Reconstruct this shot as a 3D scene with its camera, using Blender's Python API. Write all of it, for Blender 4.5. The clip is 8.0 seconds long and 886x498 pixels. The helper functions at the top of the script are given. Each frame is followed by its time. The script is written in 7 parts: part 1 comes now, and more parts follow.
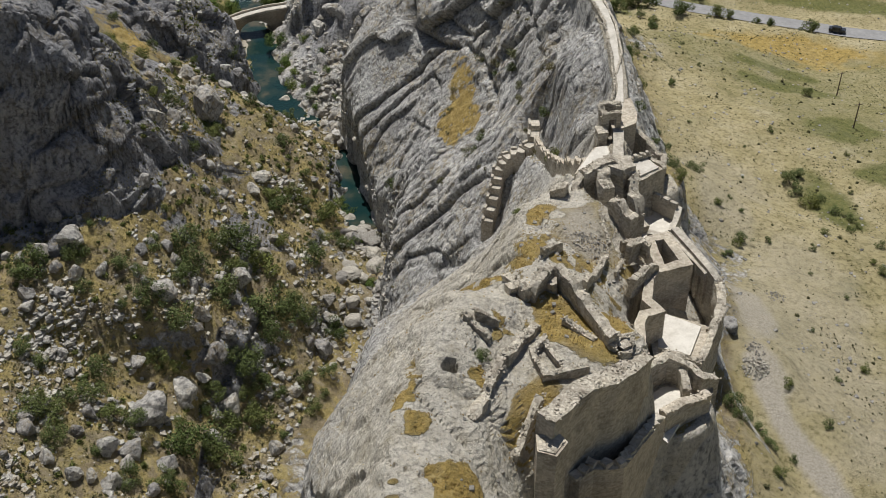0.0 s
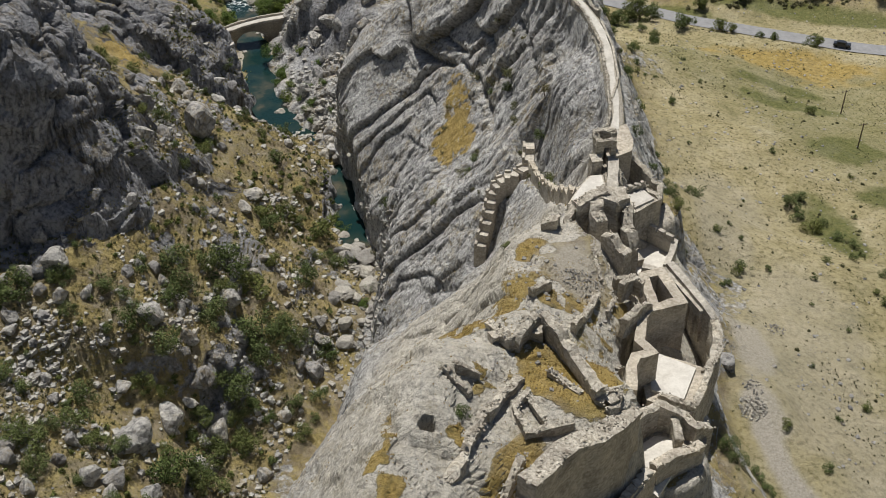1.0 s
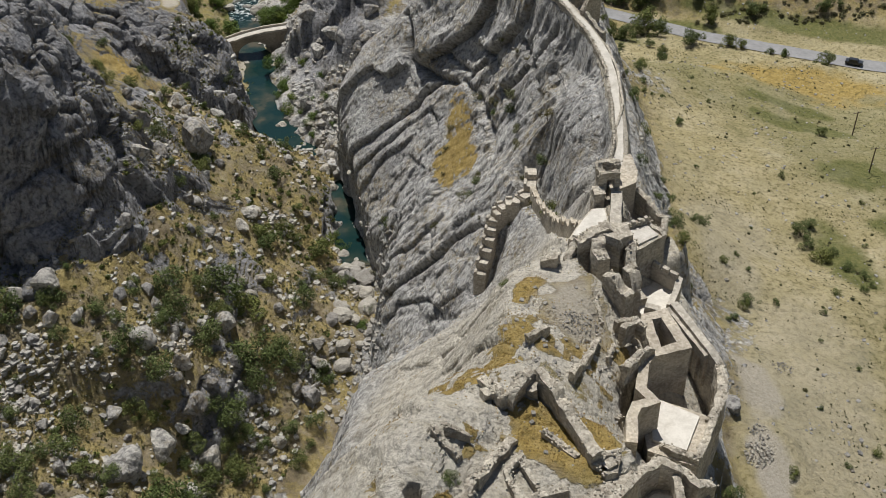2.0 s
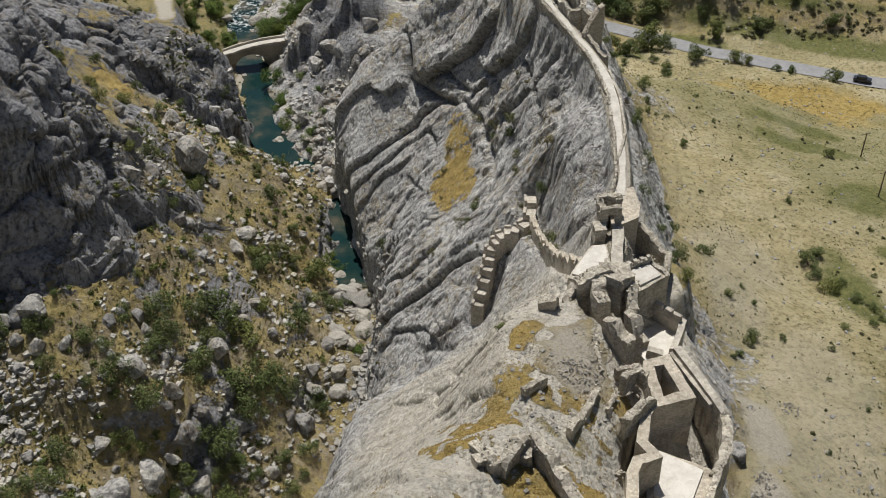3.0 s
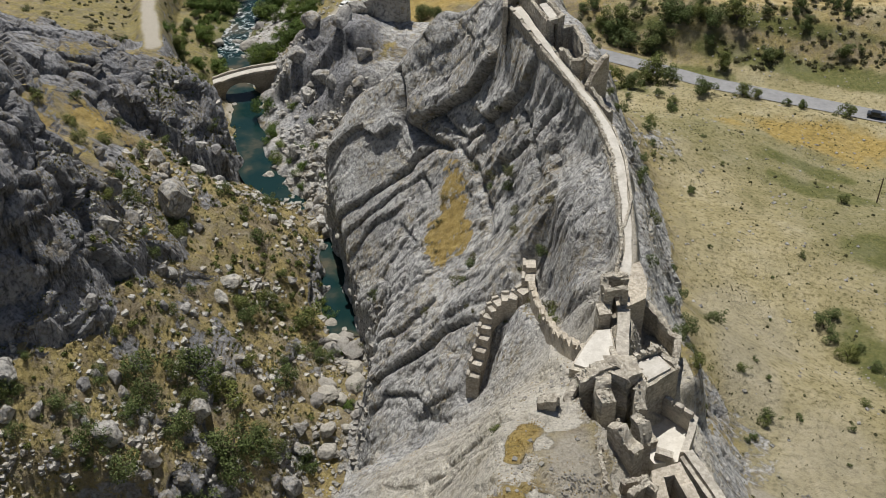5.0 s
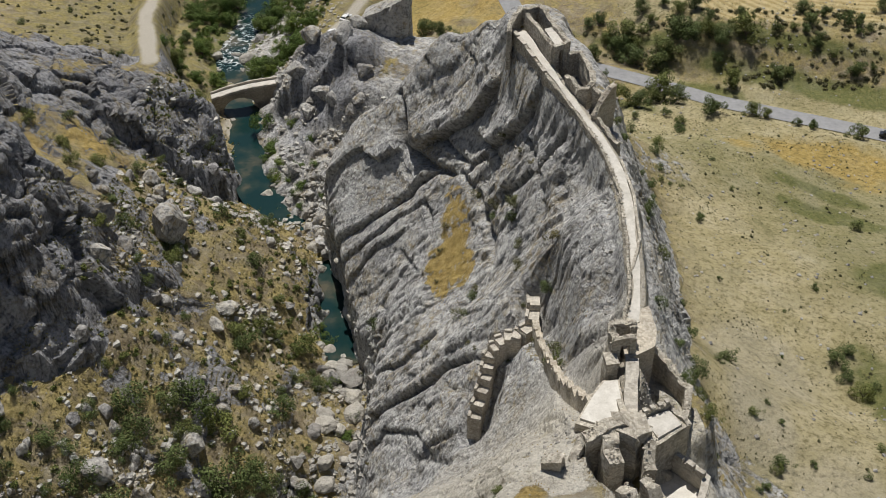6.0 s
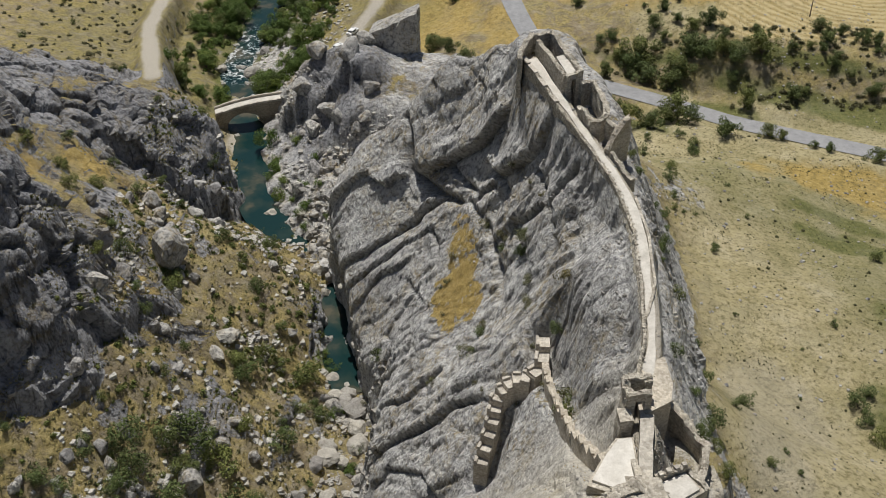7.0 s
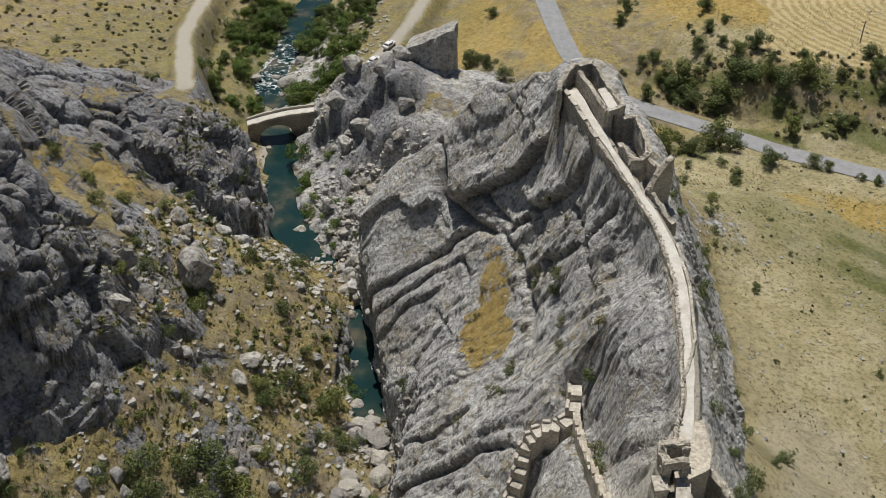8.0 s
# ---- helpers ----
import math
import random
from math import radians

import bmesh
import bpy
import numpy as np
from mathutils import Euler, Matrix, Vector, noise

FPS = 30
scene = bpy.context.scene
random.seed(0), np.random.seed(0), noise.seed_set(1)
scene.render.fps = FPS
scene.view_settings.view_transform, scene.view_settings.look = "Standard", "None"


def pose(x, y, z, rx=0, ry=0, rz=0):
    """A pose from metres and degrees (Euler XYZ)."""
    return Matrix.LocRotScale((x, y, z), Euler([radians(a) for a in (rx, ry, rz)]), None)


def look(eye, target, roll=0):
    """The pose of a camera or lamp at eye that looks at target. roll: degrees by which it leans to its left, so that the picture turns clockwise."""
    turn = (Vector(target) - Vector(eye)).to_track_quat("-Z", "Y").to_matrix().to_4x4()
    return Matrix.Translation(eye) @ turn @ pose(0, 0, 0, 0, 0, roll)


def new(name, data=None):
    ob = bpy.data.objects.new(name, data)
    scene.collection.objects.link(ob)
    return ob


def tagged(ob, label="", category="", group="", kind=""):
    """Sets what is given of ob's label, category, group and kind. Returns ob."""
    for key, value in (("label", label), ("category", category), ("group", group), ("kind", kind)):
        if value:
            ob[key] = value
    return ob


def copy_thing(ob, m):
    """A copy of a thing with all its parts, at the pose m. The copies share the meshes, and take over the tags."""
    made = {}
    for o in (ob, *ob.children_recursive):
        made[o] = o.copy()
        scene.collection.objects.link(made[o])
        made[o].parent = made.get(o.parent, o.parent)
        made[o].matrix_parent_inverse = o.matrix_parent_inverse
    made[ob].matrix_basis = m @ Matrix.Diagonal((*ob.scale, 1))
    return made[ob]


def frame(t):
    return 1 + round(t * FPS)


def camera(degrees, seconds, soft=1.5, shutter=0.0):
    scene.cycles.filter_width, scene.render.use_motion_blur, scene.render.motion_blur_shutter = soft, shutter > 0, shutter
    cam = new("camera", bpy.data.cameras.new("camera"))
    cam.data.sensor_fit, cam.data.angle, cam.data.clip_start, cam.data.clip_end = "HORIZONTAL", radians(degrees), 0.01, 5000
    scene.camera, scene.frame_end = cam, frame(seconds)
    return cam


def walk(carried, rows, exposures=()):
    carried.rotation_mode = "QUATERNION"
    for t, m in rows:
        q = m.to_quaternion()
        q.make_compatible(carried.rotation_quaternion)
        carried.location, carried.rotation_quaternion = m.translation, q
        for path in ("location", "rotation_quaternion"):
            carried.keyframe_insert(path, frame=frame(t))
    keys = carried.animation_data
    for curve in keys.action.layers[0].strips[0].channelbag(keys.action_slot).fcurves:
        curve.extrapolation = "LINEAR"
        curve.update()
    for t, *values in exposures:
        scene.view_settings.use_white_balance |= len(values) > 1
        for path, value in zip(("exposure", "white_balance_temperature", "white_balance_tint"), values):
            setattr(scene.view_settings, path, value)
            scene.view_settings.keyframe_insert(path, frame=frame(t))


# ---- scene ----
cam = camera(44.0, 8.0, soft=0.6)
PATH = [
    (0, -0.00, 0.00, 154.02, 51.985, 0.545, 0.012),
    (0.5, 1.31, 3.16, 154.19, 51.999, 0.569, 0.175),
    (1, 2.33, 6.37, 154.49, 52.003, 0.507, 0.411),
    (1.5, 3.13, 9.69, 154.80, 51.997, 0.414, 0.770),
    (3, 4.78, 20.22, 155.83, 51.958, 0.280, 1.369),
    (3.5, 5.13, 23.86, 156.16, 51.948, 0.271, 1.397),
    (4, 5.35, 27.57, 156.53, 51.930, 0.259, 1.405),
    (4.5, 5.50, 31.33, 156.93, 51.906, 0.257, 1.429),
    (6, 5.75, 43.06, 157.95, 51.849, 0.211, 1.721),
    (6.5, 5.70, 47.05, 158.33, 51.826, 0.173, 1.923),
    (7, 5.54, 51.07, 158.75, 51.791, 0.117, 2.268),
    (7.5, 5.37, 55.08, 159.14, 51.764, -0.055, 3.456),
    (8, 5.25, 59.12, 159.51, 51.730, -0.236, 4.675),
]
walk(cam, [(t, pose(x, y, z, rx, ry, rz)) for t, x, y, z, rx, ry, rz in PATH])

# ---------------------------------------------------------------- light
SUN_FROM = Vector((-0.12, 0.38, 1.0)).normalized()
world = bpy.data.worlds.new("world")
scene.world = world
world.use_nodes = True
_n = world.node_tree.nodes
_l = world.node_tree.links
_sky = _n.new("ShaderNodeTexSky")
_sky.sky_type = "NISHITA"
_sky.sun_disc = False
_sky.sun_elevation = math.asin(SUN_FROM.z)
_sky.sun_rotation = math.atan2(SUN_FROM.x, SUN_FROM.y)
_l.new(_sky.outputs[0], _n["Background"].inputs[0])
_n["Background"].inputs[1].default_value = 0.048
_sun = bpy.data.lights.new("sun", "SUN")
_sun.energy = 4.75
_sun.angle = radians(0.53)
_sun.color = (1.0, 0.965, 0.905)
sun = new("sun", _sun)
sun.matrix_world = look(SUN_FROM * 400, (0, 0, 0))
scene.view_settings.exposure = -0.12


# ---------------------------------------------------------------- noise on arrays
def mix_hash(i, j, k, seed=0):
    h = (i.astype(np.int64) * 374761393 + j.astype(np.int64) * 668265263 + k.astype(np.int64) * 1274126177 + seed * 974634777) & 0xFFFFFFFF
    h = ((h ^ (h >> 13)) * 1274126177) & 0xFFFFFFFF
    h = ((h ^ (h >> 15)) * 2246822519) & 0xFFFFFFFF
    return ((h ^ (h >> 16)) & 0xFFFFFF) / float(0x1000000)


def value_noise(p, seed=0):
    """Smooth noise between -1 and 1 at the points p (n, 3)."""
    b = np.floor(p).astype(np.int64)
    f = p - b
    f = f * f * f * (f * (f * 6 - 15) + 10)
    out = np.zeros(len(p))
    for a in (0, 1):
        wa = f[:, 0] if a else 1 - f[:, 0]
        for c in (0, 1):
            wc = f[:, 1] if c else 1 - f[:, 1]
            for e in (0, 1):
                we = f[:, 2] if e else 1 - f[:, 2]
                out += wa * wc * we * mix_hash(b[:, 0] + a, b[:, 1] + c, b[:, 2] + e, seed)
    return out * 2 - 1


def fractal(p, octaves=4, seed=0, ridged=False, gain=0.5):
    total, amp = np.zeros(len(p)), 1.0
    for o in range(octaves):
        v = value_noise(p * 2.03 ** o + o * 17.3, seed + o)
        total += amp * ((1 - 2 * np.abs(v)) if ridged else v)
        amp *= gain
    return total


def cells(p, seed=0):
    """Distances to the two nearest scattered centres, a random value of the nearest one and the way to it."""
    b = np.floor(p).astype(np.int64)
    d1 = np.full(len(p), 9.0)
    d2 = np.full(len(p), 9.0)
    who = np.zeros(len(p))
    way = np.zeros((len(p), 3))
    for a in (-1, 0, 1):
        for c in (-1, 0, 1):
            for e in (-1, 0, 1):
                i, j, k = b[:, 0] + a, b[:, 1] + c, b[:, 2] + e
                r = mix_hash(i, j, k, seed)
                q = np.stack([i + r, j + (r * 97.31) % 1.0, k + (r * 1913.7) % 1.0], 1) - p
                d = np.sqrt((q * q).sum(1))
                near = d < d1
                d2 = np.where(near, d1, np.minimum(d2, d))
                who = np.where(near, (r * 7919.3) % 1.0, who)
                way = np.where(near[:, None], q, way)
                d1 = np.where(near, d, d1)
    return d1, d2, who, way


def smooth(a, b, v):
    t = np.clip((v - a) / (b - a), 0, 1)
    return t * t * (3 - 2 * t)


# ---------------------------------------------------------------- the land: lines along the valley, from west to east
# each line: rows of (y, x, z); between the lines the cross-section is a smooth curve
LINE_A = [(0, -700.0, 90.0), (400, -700.0, 60.0)]
LINE_B = [(0, -220.0, 70.0), (190, -220.0, 125.0), (330, -220.0, 40.0)]
LINE_C = [(60, -130.0, 48.2), (150, -128.0, 55.4), (168, -126.0, 70.8), (190, -120.0, 103.9), (215, -121.4, 94.3), (240, -122.2, 73.0), (270, -125.0, 47.3), (300, -125.0, 25.5), (355, -128.0, 14.9)]
LINE_D = [(60, -86.1, 28.3), (150, -86.8, 25.3), (166, -84.0, 29.0), (170, -80.7, 38.9), (174.5, -77.4, 53.8), (179, -75.4, 65.0), (200, -76.2, 66.0), (214, -82.3, 45.6), (235, -81.5, 36.8), (255, -86.7, 39.5), (270, -85.8, 36.2), (285, -86.2, 25.2), (300, -90.0, 20.2), (355, -99.0, 7.6)]
LINE_E = [(60, -66.4, 13.7), (144, -65.8, 14.5), (152, -66.8, 22.0), (165, -68.8, 30.5), (169, -68.2, 33.4), (177, -64.8, 40.7), (183, -66.9, 52.0), (195, -67.9, 53.1), (211, -66.6, 34.3), (226, -66.4, 29.2), (245, -65.7, 23.6), (257, -70.8, 25.1), (270, -70.3, 27.9), (285, -71.3, 21.8), (300, -80.0, 15.0), (355, -88.0, 3.0)]
LINE_F = [(60, -48.3, 9.7), (142, -50.5, 5.5), (149, -51.5, 9.0), (154.5, -52.4, 19.0), (170, -56.0, 23.1), (186, -57.4, 31.6), (196, -51.0, 21.4), (206, -42.9, 14.4), (217, -52.4, 21.8), (233, -48.6, 18.4), (248, -55.2, 10.3), (257, -57.9, 10.6), (266, -61.1, 13.2), (274, -60.1, 19.7), (283, -64.1, 18.0), (300, -73.0, 7.0), (355, -79.0, 1.6)]
LINE_G = [(60, -40.0, -6.9), (140, -42.1, -2.6), (168, -31.1, 3.6), (182, -27.0, 3.4), (204, -30.7, 3.9), (218, -28.9, 5.3), (227, -28.8, 5.6), (235, -31.8, 3.2), (243, -34.3, 2.6), (258, -43.7, -0.5), (266, -52.1, -0.9), (283, -58.5, -0.3), (300, -64.0, 0.2), (342, -73.0, 0.4), (371, -72.0, 0.5)]
LINE_H = [(60, -33.0, -6.8), (140, -32.0, -3.8), (150, -28.2, -3.9), (170, -24.6, -3.5), (182, -20.2, -0.6), (193, -18.5, -1.6), (203, -20.4, -0.5), (208, -21.7, -1.8), (216, -23.7, -2.5), (222, -24.1, -3.0), (235, -27.5, -1.4), (243, -30.8, 0.1), (258, -38.9, -0.6), (266, -45.5, -1.1), (283, -52.5, -1.4), (300, -57.5, -1.5), (342, -67.0, -1.6), (371, -64.0, -1.6)]
LINE_I = [(60, -27.0, -6.7), (140, -27.0, -5.4), (150, -24.0, -6.5), (170, -16.9, -6.0), (182, -16.0, -1.8), (193, -13.7, -1.5), (203, -16.2, 0.0), (208, -17.4, -0.8), (221, -20.8, -0.3), (230, -24.0, 0.6), (243, -29.0, 1.2), (258, -34.5, 1.2), (266, -40.5, 1.1), (283, -47.5, 1.0), (300, -50.3, 0.8), (311, -53.0, 2.0), (342, -61.0, 0.8), (371, -56.0, 0.6)]
LINE_J = [(60, -16.0, 59.8), (75, -14.0, 69.5), (95, -12.7, 54.8), (110, -13.0, 39.9), (125, -14.1, 30.6), (140, -13.5, 22.5), (151, -13.4, 18.7), (160, -13.1, 7.4), (168, -12.4, 12.0), (176, -11.3, 17.8), (190, -11.3, 16.5), (206, -17.1, 10.0), (221, -21.4, 20.1), (238, -26.0, 21.8), (250, -22.0, 12.6), (264, -29.0, 10.6), (274, -34.1, 4.6), (284, -34.5, 10.1), (293, -34.2, 16.4), (301, -38.7, 19.9), (311, -43.0, 13.3), (340, -40.0, 7.6)]
LINE_K = [(60, -4.7, 87.3), (75, 0.1, 87.5), (90, 1.6, 77.4), (105, 2.4, 63.6), (126, 0.6, 45.9), (143, -4.3, 32.7), (152, -2.6, 24.8), (160, -1.3, 29.5), (170, -2.4, 29.9), (190, -4.3, 31.4), (206, -4.2, 33.2), (217, -4.9, 37.9), (225, -10.1, 43.5), (235, -16.0, 42.4), (250, -12.0, 22.2), (274, -20.0, 11.3), (282, -23.4, 20.8), (290, -24.4, 24.7), (300, -26.1, 26.7), (312, -24.1, 16.7), (340, -7.0, 17.9)]
LINE_L = [(60, 1.8, 85.1), (72, 6.0, 84.4), (85, 8.6, 84.8), (92, 9.2, 78.1), (100, 9.2, 76.0), (118, 10.2, 69.3), (135, 7.4, 50.5), (146, 6.7, 40.4), (155, 8.6, 44.5), (170, 6.9, 44.8), (182, 6.8, 40.4), (195, 7.8, 44.2), (206, 9.0, 53.1), (219, 4.0, 55.7), (228, 0.5, 63.8), (236, 1.4, 44.6), (250, 5.0, 28.2), (280, 5.0, 22.5), (330, 5.0, 22.3)]
LINE_M = [(60, 5.2, 80.1), (65, 7.1, 79.7), (70, 12.0, 82.8), (75, 16.9, 83.3), (80, 18.3, 82.0), (88, 16.1, 75.4), (100, 17.0, 72.2), (113, 18.6, 71.8), (121, 19.8, 70.6), (127, 20.4, 67.6), (137, 22.4, 67.4), (150, 25.0, 65.6), (163, 24.0, 69.3), (175, 24.3, 67.3), (186, 20.4, 68.2), (197, 17.7, 69.2), (210, 13.1, 70.6), (222, 8.1, 69.5), (232, 7.0, 56.0), (245, 10.0, 31.1), (290, 14.0, 24.5), (330, 18.0, 24.3)]
LINE_N = [(60, 9.0, 66.0), (65, 12.5, 68.0), (70, 17.0, 66.9), (75, 22.0, 64.8), (80, 27.0, 65.5), (95, 29.0, 56.8), (105, 33.7, 57.5), (120, 33.0, 60.0), (137, 30.9, 58.7), (152, 29.7, 64.0), (163, 29.9, 66.5), (175, 28.5, 68.2), (190, 27.0, 69.7), (205, 24.0, 71.9), (215, 20.1, 72.2), (225, 15.2, 68.5), (235, 16.0, 51.0), (250, 20.0, 27.9), (290, 27.0, 21.7), (330, 30.0, 24.7)]
LINE_O = [(60, 24.0, 52.1), (70, 29.0, 53.1), (80, 34.0, 54.3), (95, 36.6, 54.6), (106, 37.6, 53.6), (123, 41.7, 49.4), (140, 41.8, 45.6), (155, 36.5, 52.1), (172, 40.6, 41.9), (190, 41.0, 40.8), (211, 42.1, 36.8), (230, 39.9, 38.2), (241, 36.0, 33.1), (260, 35.0, 24.1), (280, 45.0, 19.7), (290, 47.9, 17.3), (300, 44.9, 19.8), (330, 45.0, 27.8)]
LINE_P = [(60, 62.0, 46.6), (124, 62.0, 43.7), (146, 64.3, 41.5), (164, 65.4, 35.6), (190, 65.0, 35.5), (205, 66.0, 33.1), (226, 66.0, 28.5), (241, 67.8, 28.2), (262, 65.9, 22.4), (275, 66.0, 22.6), (288, 66.0, 21.7), (300, 66.0, 29.0), (330, 66.0, 31.4)]
LINE_Q = [(60, 92.0, 41.8), (150, 92.0, 36.5), (200, 92.0, 30.1), (226, 91.8, 25.1), (250, 91.7, 22.3), (262, 92.0, 22.9), (276, 92.0, 20.4), (284, 92.0, 21.0), (300, 92.0, 28.9), (330, 92.0, 31.5)]
LINE_R = [(60, 140.0, 38.0), (220, 140.0, 32.0), (250, 140.0, 25.0), (265, 140.0, 21.0), (275, 140.0, 22.0), (292, 140.0, 29.0), (330, 140.0, 32.0)]
LINE_S = [(0, 700.0, 40.0), (400, 700.0, 40.0)]
LINES = [LINE_A, LINE_B, LINE_C, LINE_D, LINE_E, LINE_F, LINE_G, LINE_H, LINE_I, LINE_J, LINE_K, LINE_L, LINE_M, LINE_N, LINE_O, LINE_P, LINE_Q, LINE_R, LINE_S]
ROCKY = (0.3, 0.4, 0.75, 1.0, 0.8, 0.12, 0.28, 0.3, 0.7, 1.0, 1.0, 1.0, 0.55, 0.9, 0.22, 0.0, 0.0, 0.0, 0.0)


def monotone(xs, ys, q):
    """Smooth curve through (xs, ys) with no overshoot, at q; constant past the ends."""
    xs, ys = np.asarray(xs, float), np.asarray(ys, float)
    h = np.diff(xs)
    d = np.diff(ys) / h
    m = np.zeros(len(xs))
    if len(xs) > 2:
        same = d[:-1] * d[1:] > 0
        with np.errstate(divide="ignore", invalid="ignore"):
            m[1:-1] = np.where(same, 2 * d[:-1] * d[1:] / (d[:-1] + d[1:]), 0)
    q = np.clip(q, xs[0], xs[-1])
    i = np.clip(np.searchsorted(xs, q, side="right") - 1, 0, len(h) - 1)
    t = (q - xs[i]) / h[i]
    a, b = ys[i], ys[i + 1]
    return a * (1 + 2 * t) * (1 - t) ** 2 + m[i] * h[i] * t * (1 - t) ** 2 + b * t * t * (3 - 2 * t) + m[i + 1] * h[i] * t * t * (t - 1)


def station(y):
    """The x and z of every line at the rows y."""
    lx = np.stack([monotone([r[0] for r in ln], [r[1] for r in ln], y) for ln in LINES], 1)
    lz = np.stack([monotone([r[0] for r in ln], [r[2] for r in ln], y) for ln in LINES], 1)
    return lx, lz


def across(vals, s):
    """vals (rows, lines) along the line numbers s (cols), smooth, with no overshoot."""
    d = np.diff(vals, axis=1)
    m = np.zeros_like(vals)
    a, b = d[:, :-1], d[:, 1:]
    with np.errstate(divide="ignore", invalid="ignore"):
        m[:, 1:-1] = np.where(a * b > 0, 2 * a * b / (a + b), 0)
    m = 0.75 * m
    i = np.clip(np.floor(s).astype(int), 0, vals.shape[1] - 2)
    t = (s - i)[None, :]
    p, q = vals[:, i], vals[:, i + 1]
    return p * (1 + 2 * t) * (1 - t) ** 2 + m[:, i] * t * (1 - t) ** 2 + q * t * t * (3 - 2 * t) + m[:, i + 1] * t * t * (t - 1)


STEP = 0.42
y_rows = np.concatenate([np.linspace(-400, 20, 15)[:-1], np.linspace(20, 52, 17)[:-1], np.arange(52, 268, STEP), np.arange(268, 384, 0.8), np.linspace(386, 440, 20), np.geomspace(450, 3000, 16)])
lx, lz = station(np.arange(60, 330, 5.0))
COUNTS = []
for k in range(len(LINES) - 1):
    length = np.sqrt(np.diff(lx[:, k:k + 2], axis=1) ** 2 + np.diff(lz[:, k:k + 2], axis=1) ** 2).mean()
    COUNTS.append(int(np.clip(length / STEP, 6, 84 if k < 13 else 44)))
COUNTS[0], COUNTS[-1], COUNTS[1] = 10, 16, 24
s_cols = np.concatenate([k + np.arange(n) / n for k, n in enumerate(COUNTS)] + [[len(LINES) - 1.0]])
lx, lz = station(y_rows)
GX, GZ = across(lx, s_cols), across(lz, s_cols)
GY = np.repeat(y_rows[:, None], len(s_cols), 1)
GS = np.repeat(s_cols[None, :], len(y_rows), 0)
# distance up the slope from the ridge line, in metres
up_lines = np.concatenate([np.zeros((len(y_rows), 1)), np.cumsum(np.hypot(np.diff(lx, axis=1), np.diff(lz, axis=1)), 1)], 1)
up_lines -= up_lines[:, 12:13]
GU = across(up_lines, s_cols)
WALKWAY = [(25.0, 141, 69.4), (26.2, 146, 69.6), (26.6, 150, 69.8), (26.7, 156.5, 70.6), (26.8, 166, 71.2), (25.6, 175, 71.5), (22.8, 184, 71.9), (19.8, 191, 72.8), (17.6, 197, 73.3), (15.0, 204, 73.9), (13.2, 208.5, 74.2)]


def chain_distance(x, y, chain):
    """Distance in plan to a chain of points, and the chain's height at the nearest place."""
    best = np.full(x.shape, 1e9)
    high = np.zeros(x.shape)
    for a, b in zip(chain[:-1], chain[1:]):
        dx, dy = b[0] - a[0], b[1] - a[1]
        t = np.clip(((x - a[0]) * dx + (y - a[1]) * dy) / (dx * dx + dy * dy), 0, 1)
        d = np.hypot(x - a[0] - t * dx, y - a[1] - t * dy)
        near = d < best
        best = np.where(near, d, best)
        high = np.where(near, a[2] + t * (b[2] - a[2]), high)
    return best, high


ROAD = [(4, 420, 26), (9, 360, 25.5), (11.1, 343, 25), (14.3, 326.5, 25), (18, 313, 24), (24, 302, 23), (31.7, 294, 22), (43.7, 289.5, 21), (55.5, 285, 20), (65.1, 279.3, 20), (74.7, 275.2, 20), (85.4, 271, 20), (105, 263, 20), (140, 250, 22), (220, 222, 26)]
TRACK_WEST = [(-77.9, 293, 22), (-84.7, 315, 17.6), (-89.5, 330, 14.2), (-92.3, 343, 12), (-94, 367, 9), (-96, 420, 7)]
TRACK_MID = [(-37.5, 315, 14.5), (-35.8, 318.5, 15), (-30.8, 328, 16.5), (-26.7, 341, 17.5), (-24, 355, 18), (-19, 380, 19), (-12, 420, 20)]
TRACK_EAST = [(40.5, 106, 52.2), (42, 96, 51), (46, 86, 49.5), (53, 74, 47), (62, 60, 46)]

flat_x, flat_y = GX.ravel(), GY.ravel()
for chain, wide, soft in ((WALKWAY, 1.0, 1.6), (ROAD, 3.6, 7.0), (TRACK_WEST, 2.2, 5.0), (TRACK_MID, 2.0, 5.0), (TRACK_EAST, 2.5, 5.0)):
    d, high = chain_distance(flat_x, flat_y, chain)
    w = (1 - smooth(wide, wide + soft, d)).reshape(GX.shape)
    GZ = GZ * (1 - w) + (high.reshape(GX.shape) - 0.12) * w
    if chain is WALKWAY:
        KEEP = w.copy()
    else:
        KEEP = np.maximum(KEEP, w)
# level courts of the ruin: (x, y, radius, z)
for cx, cy, rad, cz in ((28.5, 116, 4.5, 61.5), (30, 134, 4.2, 62.5), (27, 98.5, 4.0, 58), (23.5, 81.5, 4.0, 69.0), (22.0, 134.5, 3.6, 68.0), (20.6, 129.4, 2.8, 67.6), (22.4, 119.0, 2.4, 66.5), (16, 215, 4.5, 73.6), (20, 205, 4.0, 72.6)):
    w = 1 - smooth(rad, rad + 2.5, np.hypot(GX - cx, GY - cy))
    GZ = GZ * (1 - w) + cz * w
    KEEP = np.maximum(KEEP, 0.8 * w)

